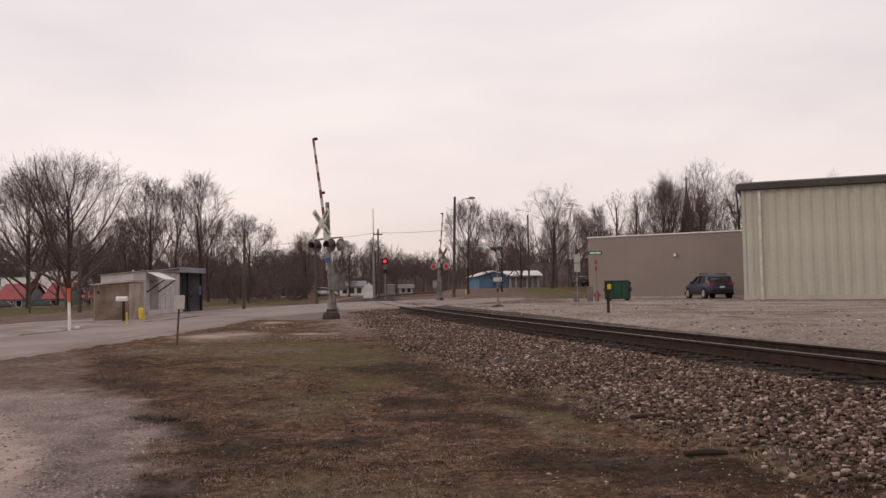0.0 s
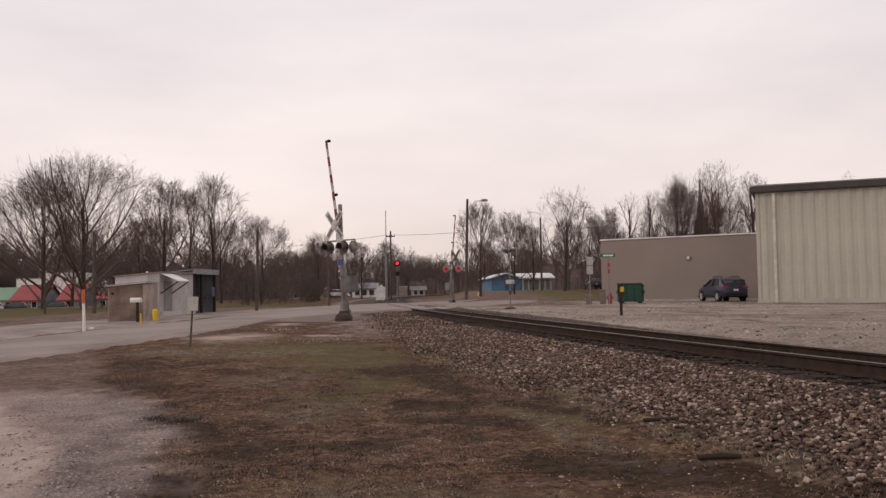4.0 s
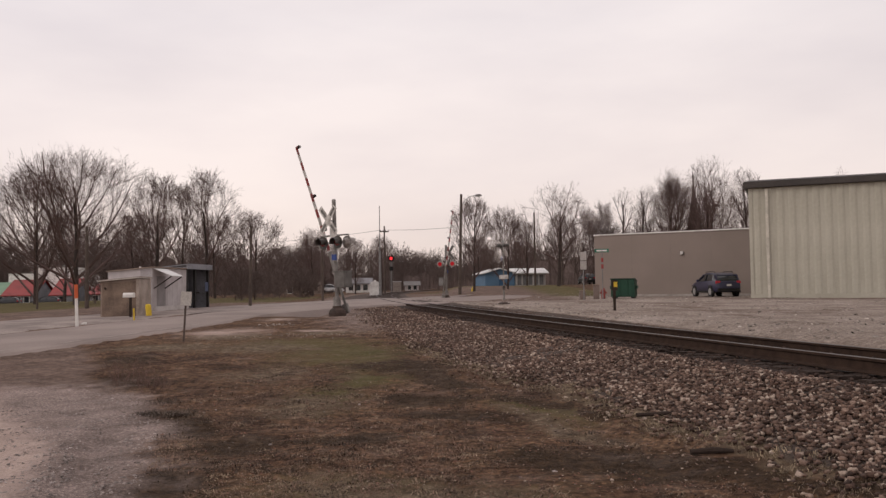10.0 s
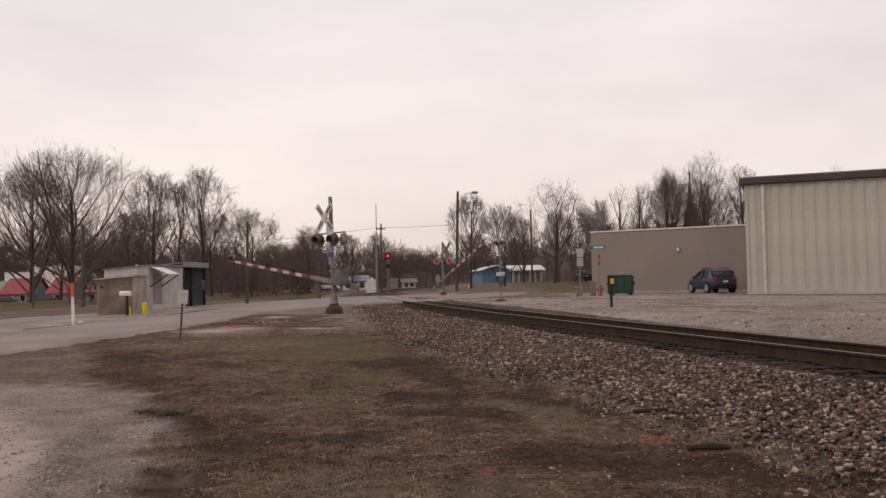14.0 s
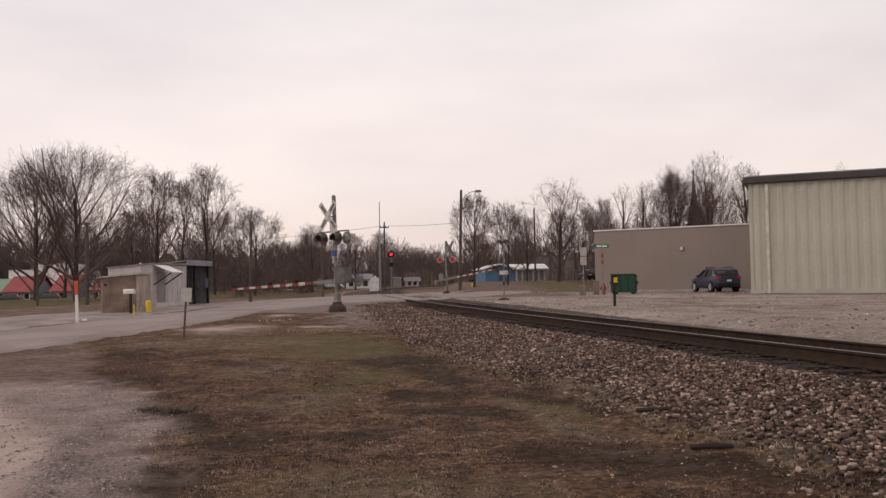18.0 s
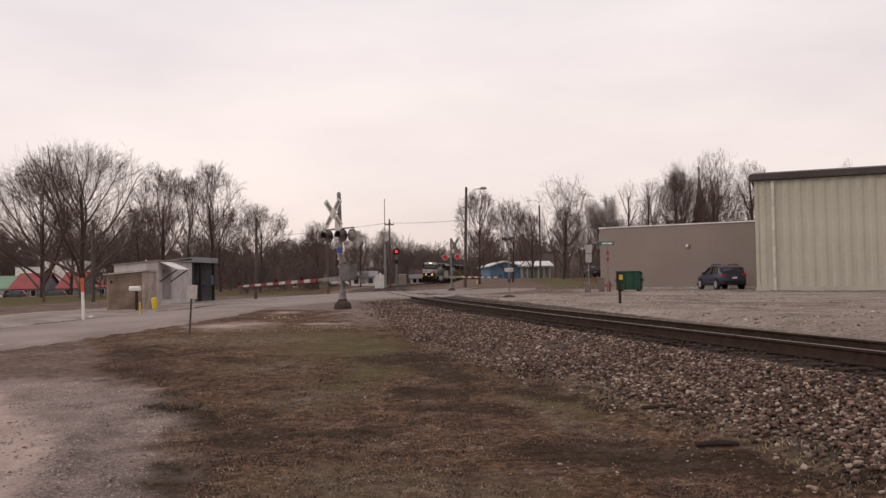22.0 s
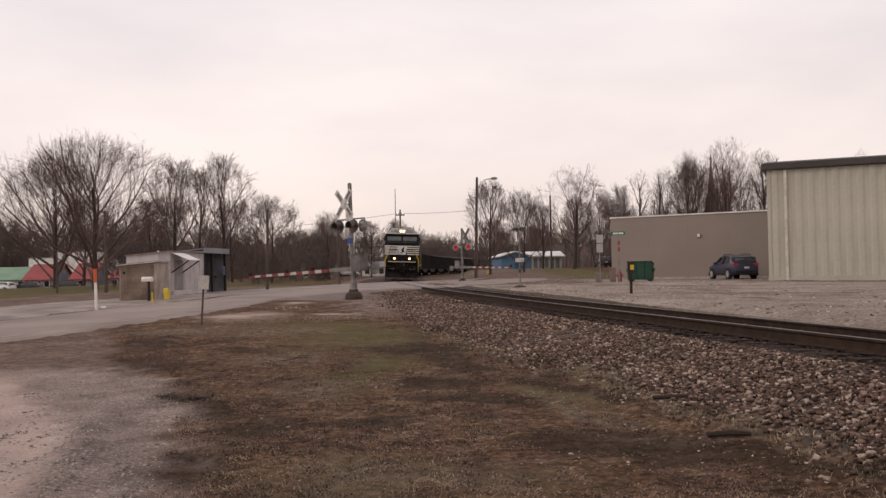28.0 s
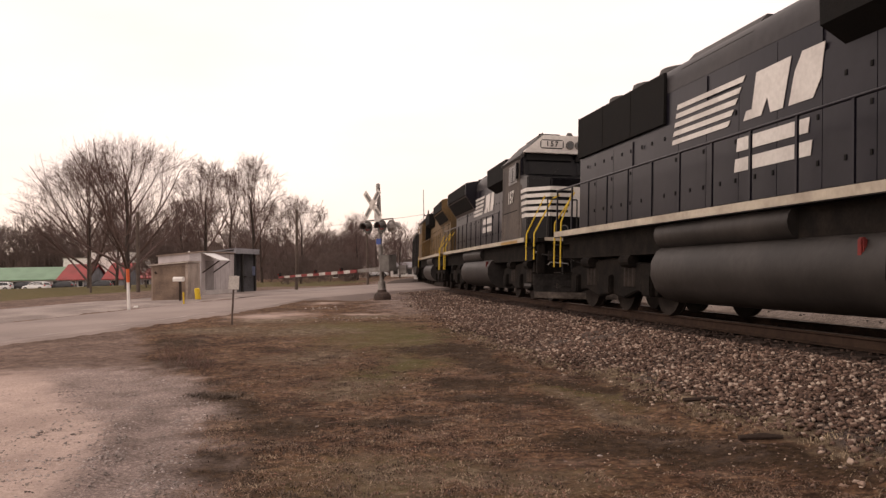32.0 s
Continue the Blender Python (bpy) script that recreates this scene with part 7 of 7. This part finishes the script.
            for z, x0, x1 in ((2.62, -1.56, 0.30), (2.31, -1.62, 0.36)):
                part("lettering_bar", Shape().prism([(x0, z), (x0 + 0.035, z + 0.2), (x1 + 0.035, z + 0.2), (x1, z)], yy[0], yy[1]), M_DECAL, t)
    truck(t, 6.3, 3, 4.1, 0.53, 1.12)
    truck(t, -6.3, 3, 4.1, 0.53, 1.12)
    return t


def hopper():
    """A loaded open coal car, 15.6 m over couplers."""
    t = thing("coal_car", "black steel coal car heaped with coal", "rail car", "coal cars")
    part("body", Shape().prism([(-6.9, 1.2), (-7.2, 3.55), (7.2, 3.55), (6.9, 1.2), (2.2, 0.55), (-2.2, 0.55)], -1.5, 1.5), M_CAR, t, bevel=0.02)
    part("coal_load", Shape().prism([(-1.4, 3.5), (-0.9, 3.75), (0, 3.85), (0.9, 3.74), (1.4, 3.5)], -6.9, 6.9, axis="x"), M_COAL, t, "heaped black coal")
    part("sill", Shape().box((-7.3, -0.4, 0.85), (7.3, 0.4, 1.2)), M_CAR, t)
    for s in (-1, 1):
        part("top_chord", Shape().box((-7.25, s * 1.55 - 0.06, 3.5), (7.25, s * 1.55 + 0.06, 3.64)), M_CAR, t)
        for i in range(13):
            x = -6.6 + i * 1.1
            part("side_post", Shape().box((x - 0.06, s * 1.55 - 0.06, 1.2), (x + 0.06, s * 1.55 + 0.06, 3.5)), M_CAR, t)
    for x in (-7.25, 7.25):
        part("ladder", Shape().tube((x, -1.3, 1.0), (x, -1.3, 3.5), 0.02, n=6).tube((x, -0.9, 1.0), (x, -0.9, 3.5), 0.02, n=6), M_CAR, t)
        part("coupler", Shape().box((min(x, x * 1.075), -0.14, 0.76), (max(x, x * 1.075), 0.14, 1.02)), M_TRUCK, t)
    truck(t, 5.6, 2, 1.78, 0.46, 1.0)
    truck(t, -5.6, 2, 1.78, 0.46, 1.0)
    return t


def build_train():
    out = []
    a = locomotive("black diesel locomotive with white nose stripes and lit headlights", M_LOCO, M_LOCO_NOSE, lit=True, number="6966")
    b = locomotive("black diesel locomotive with white nose stripes, second in the train", M_LOCO, M_LOCO_NOSE, flared=True, number="157")
    c = locomotive("dirty yellow diesel locomotive running long hood first", M_LOCO_YELLOW, stripes=False, flared=True)
    out += [(a, 7.5, 0), (b, 27.7, 0), (c, 47.9, 180)]
    car_ = hopper()
    back = 47.9 + 10.1 + 7.8
    out.append((car_, back, 0))
    for i in range(11):
        back += 15.6
        out.append((copy_thing(car_, pose(0, 0, 0)), back, 0))
    return out


# ---------------------------------------------------------------- build the place
build_ground()
build_road()
build_track()
build_ballast()
build_field_cover()

# x of a signal points over the road, y to the traffic that it faces
SIGNAL_TURN = -33
LEAN = Matrix.Rotation(radians(-1.4), 4, "Y")
MAST_1 = pose(-4.71, 35.47, -0.18) @ LEAN @ pose(0, 0, 0, 0, 0, SIGNAL_TURN + 180)
FAR_TURN = -49
MAST_3 = pose(-0.27, 68.0, -0.15, 0, 0, FAR_TURN)
MAST_2 = pose(2.75, 43.2, -0.08, 0, 0, SIGNAL_TURN + 115)
crossing_signal(MAST_1, 4.75, 2.95, (M_LENS, M_LENS, M_LENS), skew=-6)
crossing_signal(MAST_3, 4.3, 2.80, (M_LAMP_DIM, M_LENS, M_LAMP_DIM), heads=((0.9, -1), (0.2, 1), (-0.62, -1)), aim=-FAR_TURN, board=mat("dull_board_back", (0.17, 0.155, 0.145), (0.12, 0.108, 0.10), 0.7, 4.0))
crossing_signal(MAST_2, 3.2, 2.95, (M_LENS, M_LENS, M_LENS), gate=False, plate=98)
ARM_1, ARM_3 = gate_arm(6.54, 1.6), gate_arm(5.9, 1.2)

metal_building()
grey_building()
blue_house()
sheds()
left_shops()
utility_pole(-11.22, 47.6, -0.15, 4.6, 0.095, 1.0, label="short dark wooden pole beside the apron")
utility_pole(-8.1, 106, -0.1, 8.6, 0.13, cross=True, label="wooden utility pole with a crossarm")
utility_pole(10.9, 108, -0.1, 10.2, 0.14, label="wooden utility pole among bare trees")
utility_pole(14.3, 108, -0.1, 7.4, 0.18, 0, label="pale wooden utility pole among bare trees")
utility_pole(-9.0, 60.0, -0.1, 3.9, 0.1, label="short dark pole behind the crossing signal")
utility_pole(-24.4, 50.0, -0.15, 2.4, 0.07, label="thin reddish wooden post")
utility_pole(-20.6, 48.0, -0.15, 4.7, 0.12, label="reddish wooden pole beside the big tree")
street_lamp()
rail_signal()
small_sign()
trackside_post()
pipeline_marker()
bollards()
street_sign()
dumpster()
PAINT_BLUE = mat("slate_blue_car_paint", (0.030, 0.030, 0.062), (0.025, 0.025, 0.052), 0.3, 1.0, fine=3, vary=0.04, bump=0, spec=0.5)
PAINT_WHITE = mat("white_car_paint", (0.7, 0.7, 0.7), (0.66, 0.66, 0.66), 0.35, 1.0, fine=3, vary=0.04, bump=0)
PAINT_DARK = mat("dark_car_paint", (0.03, 0.03, 0.035), (0.028, 0.028, 0.03), 0.35, 1.0, fine=3, vary=0.04, bump=0)
car(pose(17.9, 57.4, -0.08, 0, 0, 95), PAINT_BLUE, "dark slate-blue crossover parked by the taupe wall")
white_car = car(pose(-74.5, 134, -1.45, 0, 0, 170), PAINT_WHITE, "white car parked before the shops")
for x, y, a in ((-81.5, 135, 190), (-86.5, 137, 10)):
    copy_thing(white_car, pose(x, y, -1.45, 0, 0, a))
for x, y, a in ((-27, 150, 185), (-20.5, 146, 10)):
    copy_thing(white_car, pose(x, y, -0.1, 0, 0, a))
dark_car = car(pose(-71.5, 136, -1.45, 0, 0, 185), PAINT_DARK, "dark car parked before the shops")
copy_thing(dark_car, pose(-77.5, 137, -1.45, 0, 0, 10))
copy_thing(dark_car, pose(-66.0, 138, -1.45, 0, 0, 190))
car(pose(-84.0, 134, -1.45, 0, 0, 185), mat("dull_red_car_paint", (0.12, 0.02, 0.022), (0.1, 0.018, 0.02), 0.35, 1.0, fine=3, vary=0.04, bump=0), "dull red car parked before the shops")
copy_thing(dark_car, pose(20.6, 128, base_height(20.6, 128), 0, 0, 95))

T_BIG = tree("large spreading bare tree with many fine twigs", 11, 11.9, 7.2, 18, 0.08, crown_z=0.44, kids=(8, 6, 5, 3), twig=0.0056, rise=0.045, open_=1.15, girth=0.019)
T_BIG.matrix_basis = pose(-27.4, 62, -0.25, 0, 0, 110) @ Matrix.Diagonal((1.07, 1.07, 0.95, 1))
T_VASE = tree("bare vase-shaped tree with upright limbs", 23, 12.0, 3.2, 10, 0.14, crown_z=0.64, kids=(8, 6, 4, 3), rise=0.06, open_=0.85, gnarl=1.2)
T_VASE.matrix_basis = pose(-21.9, 76, -0.15)
T_ROUND = tree("round-crowned bare tree with dense twigs", 37, 9.4, 3.7, 12, 0.16, crown_z=0.55, kids=(8, 6, 4, 3), rise=0.05, open_=1.0)
T_ROUND.matrix_basis = pose(-20.7, 90, -0.15)
T_FAN = tree("slender bare tree with fanning upright limbs", 41, 10.1, 2.7, 13, 0.24, crown_z=0.58, kids=(8, 6, 4, 2), rise=0.07, open_=0.8, gnarl=0.6, leader=0.85, girth=0.016)
T_FAN.matrix_basis = pose(2.5, 87, -0.15, 0, 0, 30)
T_CROOK = tree("crooked bare tree with a bent crown", 59, 13.0, 5.6, 8, 0.42, crown_z=0.62, kids=(7, 5, 4, 3), lean=0.12, rise=0.02, gnarl=2.0, open_=1.5, girth=0.019)
T_CROOK.matrix_basis = pose(13.1, 102, -0.1, 0, 0, 200)
T_SLIM = tree("thin tall bare tree with few limbs", 71, 13.9, 2.0, 8, 0.30, crown_z=0.68, kids=(6, 5, 3, 2), rise=0.05, open_=0.75, leader=0.82, gnarl=1.3)
T_SLIM.matrix_basis = pose(22.7, 110, -0.1, 0, 0, 70)
T_TALL = tree("tall bare tree with open forking limbs", 83, 15.9, 3.6, 11, 0.24, crown_z=0.62, kids=(8, 5, 4, 2), rise=0.04, open_=0.8, leader=0.6, girth=0.016, gnarl=1.3)
T_TALL.matrix_basis = pose(30.7, 100, -0.1, 0, 0, 15)
# x, y, turn, width, height of each copy
for src, rows in ((T_BIG, ((-33.8, 69, 140, 0.85, 0.95),)),
                  (T_VASE, ((-24.8, 72, 60, 1.0, 0.93), (-25.2, 80, 200, 0.9, 0.95), (-34.5, 92, 20, 1.1, 0.8), (20.4, 112, 20, 0.8, 1.0), (27.2, 104, 80, 0.75, 1.2), (28.8, 108, 190, 0.8, 1.22))),
                  (T_ROUND, ((6.2, 91, 40, 0.85, 1.0), (-18.4, 112, 100, 0.75, 0.95), (17.5, 110, 160, 0.62, 1.17), (-25.5, 92, 250, 1.0, 1.0), (-41, 90, 10, 1.2, 1.05), (-33.5, 96, 70, 1.1, 1.1), (21.5, 120, 200, 0.9, 1.15), (-15.2, 116, 10, 0.7, 0.8))),
                  (T_FAN, ((-13.6, 122, 80, 0.8, 0.8), (10.2, 112, 90, 1.0, 0.95), (-12.0, 150, 140, 1.0, 1.0), (5.0, 150, 20, 1.0, 1.0), (-16.8, 104, 240, 0.9, 0.72), (15.0, 114, 200, 0.9, 1.05), (34.8, 114, 330, 0.9, 1.2))),
                  (T_SLIM, ((24.6, 108, 190, 0.95, 1.0), (36.4, 104, 260, 1.2, 1.13), (33.6, 109, 20, 1.1, 1.02), (51.8, 112, 100, 0.6, 1.2), (15.6, 120, 300, 1.2, 0.8))),
                  (T_TALL, ((36.0, 103, 200, 0.7, 0.93), (27.9, 106, 130, 0.8, 0.97), (29.3, 111, 40, 0.85, 0.9), (26.0, 109, 300, 0.6, 0.86), (33.0, 112, 70, 0.8, 0.92), (31.6, 105, 250, 0.55, 0.86), (34.0, 106, 160, 0.6, 0.9)))):
    for x, y, a, w, h in rows:
        copy_thing(src, pose(x, y, -0.15, 0, 0, a) @ Matrix.Diagonal((w, w, h, 1)))


def evergreen():
    """A dense dark conifer in whorls of drooping boughs."""
    t = thing("evergreen_tree", "dark dense evergreen tree with a pointed top", "tree", at=pose(33.9, 118, -0.1))
    part("trunk", Shape().tube((0, 0, -0.3), (0, 0, 11.5), 0.2, 0.03, 8), M_BARK, t)
    rng, sh = random.Random(9), Shape()
    for i in range(900):
        z = 1.0 + 11.2 * rng.random() ** 1.15
        r = 2.5 * (1 - (z / 12.6)) ** 0.8 * rng.uniform(0.55, 1.05)
        a = rng.uniform(0, 6.283)
        p, q = Vector((0, 0, z + 0.3)), Vector((r * math.cos(a), r * math.sin(a), z - 0.22 * r))
        sd = Vector((-math.sin(a), math.cos(a), 0)) * (0.10 + 0.12 * r)
        mid = p.lerp(q, 0.6)
        sh.add([p, mid + sd - Vector((0, 0, 0.12)), q, mid - sd - Vector((0, 0, 0.12)), mid + Vector((0, 0, 0.1))], [(0, 1, 4), (1, 2, 4), (2, 3, 4), (3, 0, 4)])
    me = bpy.data.meshes.new("crown")
    me.from_pydata(sh.v, [], sh.f)
    me.materials.append(mat("evergreen_needles", (0.030, 0.034, 0.020), (0.018, 0.020, 0.013), 0.9, 1.5, fine=6, bump=0, rand=0.4, spec=0.1))
    new("crown", me).parent = t


def church_spire():
    t = thing("church_spire", "slender brown church spire with a small cross", "church", at=pose(39.1, 135, -0.1, 0, 0, 20))
    m_sp = mat("brown_spire_shingle", (0.16, 0.118, 0.108), (0.12, 0.088, 0.08), 0.8, 1.0, fine=8)
    part("tower", Shape().box((-1.6, -1.6, -0.3), (1.6, 1.6, 8.0)), M_SHED_BROWN, t, "plain square tower")
    part("spire", Shape().tube((0, 0, 8.0), (0, 0, 17.3), 1.15, 0.05, 8), m_sp, t, "tall pointed roof")
    part("cross", Shape().box((-0.06, -0.06, 17.2), (0.06, 0.06, 18.3)).box((-0.32, -0.06, 17.8), (0.32, 0.06, 17.92)), M_TRIM, t, "small cross on the tip")


evergreen()
church_spire()


def woods():
    """The thick leafless belt behind everything, and the brush at its foot."""
    rng = np.random.default_rng(5)
    kinds = []
    for i in range(6):
        a, b = grow(100 + i, 9.0, 3.4, 9, 0.2, crown_z=0.58, levels=3, twig=0.022, kids=(5, 5), rise=0.08, open_=0.85, coarse=True)
        c = Shape()
        c.add(a.v, a.f).add(b.v, b.f)
        kinds.append((np.array(c.v), np.array([f for f in c.f if len(f) == 4])))
    for i in range(4):
        a, b = grow(200 + i, 4.2, 2.5, 14, 0.02, crown_z=0.5, levels=3, twig=0.022, kids=(5, 3), rise=0.08, open_=1.2, coarse=True)
        c = Shape()
        c.add(a.v, a.f).add(b.v, b.f)
        kinds.append((np.array(c.v), np.array([f for f in c.f if len(f) == 4])))
    spots = []
    line = [track(float(a))[:2] for a in range(60, 700, 6)]

    def clear(x, y):
        return min(math.hypot(x - a, y - b) for a, b in line) > 9

    for i in range(125):
        b = rng.uniform(-0.60, 0.62)
        y = rng.uniform(150, 215) if -0.2 < b < 0.12 else rng.uniform(105, 165)
        if abs(b * y) < 200 and not (b < -0.41 and y < 185) and not (-0.02 < b < 0.14 and y < 150) and clear(b * y, y):
            spots.append((b * y, y, int(rng.integers(0, 6)), rng.uniform(0.75, 1.12)))
    for i in range(60):
        b, y = rng.uniform(-0.2, 0.14), rng.uniform(200, 238)
        if clear(b * y, y):
            spots.append((b * y, y, int(rng.integers(0, 6)), rng.uniform(0.9, 1.35)))
    for i in range(70):
        b, y = rng.uniform(-0.64, -0.36), rng.uniform(186, 210)
        spots.append((b * y, y, int(rng.integers(0, 6)), rng.uniform(1.3, 1.95)))
    for i in range(80):
        b, y = rng.uniform(-0.6, -0.16), rng.uniform(158, 188)
        if not (b < -0.39 and y < 175):
            spots.append((b * y, y, int(rng.integers(0, 6)), rng.uniform(0.8, 1.2)))
    for i in range(155):
        b = rng.uniform(-0.62, 0.66)
        y = rng.uniform(150, 200) if -0.12 < b < 0.16 else rng.uniform(88 if b < -0.2 else 108, 150)
        if not (b < -0.34 and y < 190) and clear(b * y, y):
            spots.append((b * y, y, 6 + int(rng.integers(0, 4)), rng.uniform(0.7, 1.35)))
    for i in range(100):
        b, y = rng.uniform(-0.3, 0.42), rng.uniform(235, 330)
        if clear(b * y, y):
            spots.append((b * y, y, int(rng.integers(0, 6)), rng.uniform(1.1, 1.75)))
    # higher tops over the far curve of the line
    for i in range(48):
        b, y = rng.uniform(-0.066, 0.03), rng.uniform(215, 300)
        if clear(b * y, y):
            spots.append((b * y, y, int(rng.integers(0, 6)), y * 0.0051 * rng.uniform(0.75, 1.08)))
    # brush by the sheds and the short pole
    for i in range(17):
        f = rng.uniform()
        spots.append((-20.0 + 4.5 * f + rng.normal(0, 0.5), 66 + 28 * f, 6 + int(rng.integers(0, 4)), rng.uniform(0.5, 0.85)))
    for i in range(7):
        spots.append((rng.uniform(-29.2, -25.0), rng.uniform(68, 73), 6 + int(rng.integers(0, 4)), rng.uniform(0.7, 1.0)))
    spots = [(x, y, k, sc) for x, y, k, sc in spots if not (x / y > 0.37 and k < 6)]
    V, Fc, o = [], [], 0
    for x, y, k, s in spots:
        v, f = kinds[k]
        a = rng.uniform(0, 6.28)
        r = np.array([[math.cos(a), -math.sin(a), 0], [math.sin(a), math.cos(a), 0], [0, 0, 1]])
        V.append(v @ r.T * s + [x, y, base_height(x, y) - 0.1])
        Fc.append(f + o)
        o += len(v)
    V, Fc = np.concatenate(V), np.concatenate(Fc)
    me = bpy.data.meshes.new("far_woods")
    me.vertices.add(len(V))
    me.vertices.foreach_set("co", V.reshape(-1))
    me.loops.add(len(Fc) * 4)
    me.polygons.add(len(Fc))
    me.loops.foreach_set("vertex_index", Fc.reshape(-1))
    me.polygons.foreach_set("loop_start", np.arange(len(Fc)) * 4)
    me.update(calc_edges=True)
    me.materials.append(M_BRUSH)
    tagged(new("far_woods", me), "belt of leafless woods and brush in the distance", "woods", kind="stuff")
    # thickets too dense to see through, behind the single trees
    for x0, y0, x1, y1, h in ((-190, 215, -66, 200, 10.0), (-63, 163, -24, 172, 9.5), (-30, 360, 26, 356, 15.0), (46, 352, 110, 345, 15.0), (-45, 240, -6, 250, 5.5), (16, 236, 75, 226, 11.0), (18, 178, 150, 168, 7.2), (-60, 250, -10, 380, 6.0)):
        n = int(math.hypot(x1 - x0, y1 - y0) / 0.35)
        vs, fs = [], []
        for i in range(n + 1):
            f = i / n
            for k, (dy, z) in enumerate(((-2.5, -0.3), (-1.2, 0.62), (0.0, 1.0), (2.5, -0.3))):
                hh = h * (0.72 + 0.3 * noise.noise((x0 + f * (x1 - x0)) * Vector((0.11, 0, 0)) + Vector((0, k * 0.4, h))) + 0.05 * noise.noise(Vector((f * n * 0.5, k, h))) + 0.14 * noise.noise(Vector((f * n * 0.13, k * 0.5, h + 7))) + 0.1 * noise.noise(Vector((f * n * 0.31, k * 0.3, h + 3)))) if z > 0 else 1
                vs.append((x0 + f * (x1 - x0), y0 + f * (y1 - y0) + dy + 0.8 * noise.noise((i * 0.37, k, 1)), z * hh))
        fs = [(i * 4 + k, (i + 1) * 4 + k, (i + 1) * 4 + k + 1, i * 4 + k + 1) for i in range(n) for k in range(3)]
        tagged(raw("thicket", vs, fs, M_BRUSH), "dense dark brown winter thicket in the distance", "woods", kind="stuff")


def wire(name, a, b, sag):
    pts = [Vector(a).lerp(Vector(b), i / 14) - Vector((0, 0, sag * 4 * (i / 14) * (1 - i / 14))) for i in range(15)]
    tagged(new(name, Shape().path(pts, 0.018, 5).mesh(name, M_BLACK)), "thin black overhead wire between wooden poles", "wire", "overhead wires")


wire("overhead_wire", (-7.65, 106, 8.0), (1.1, 85, 6.8), 0.1)
wire("overhead_wire", (-8.55, 106, 8.0), (-40, 128, 7.6), 0.5)


woods()


# ---------------------------------------------------------------- what moves
SPEED = 18.138
TRAIN = build_train()


def train_pose(t, back, flip=0):
    """The pose of a vehicle whose middle is back metres behind the leading headlight."""
    s = SPEED * (31.5 - t) + back + 0.17
    xa, ya, _ = track(s - 6.5, -0.06)
    xb, yb, _ = track(s + 6.5, -0.06)
    x, y = (xa + xb) / 2, (ya + yb) / 2
    turn = math.degrees(math.atan2(ya - yb, xa - xb))
    return pose(x, y, -CANT / 2, 0, 0, turn) @ pose(0, 0, 0, -math.degrees(CANT / 1.5), 0, 0) @ pose(0, 0, 0, 0, 0, flip)


def motions():
    for ob, back, flip in TRAIN:
        walk(ob, [(i * 0.5, train_pose(i * 0.5, back, flip)) for i in range(65)])
    # the gate arms: degrees above level
    angles = [(0, 82.5), (8.6, 82.5), (9.0, 82), (9.5, 77), (10.0, 70), (10.5, 62), (11.0, 53), (11.5, 45), (12.0, 37), (12.5, 30), (13.0, 24), (13.5, 17), (14.0, 11), (14.5, 7), (15.2, 2.5), (16.0, -0.5), (17.0, -1.5), (32.0, -1.5)]
    late = [(0, 82.5), (9.2, 82.5), (10.0, 78), (11.0, 67), (12.0, 57), (13.0, 43), (14.0, 29.5), (15.0, 21), (16.0, 15), (17.0, 10.5), (18.0, 7), (19.0, 3.2), (20.0, -0.5), (21.0, -1), (32.0, -1)]
    for arm, mast, off, angles in ((ARM_1, MAST_1, (0.12, -0.36, 1.17), angles), (ARM_3, MAST_3, (0.12, -0.36, 1.2), late)):
        walk(arm, [(t, mast @ pose(*off) @ pose(0, 0, 0, 0, -a, 0)) for t, a in angles])


motions()
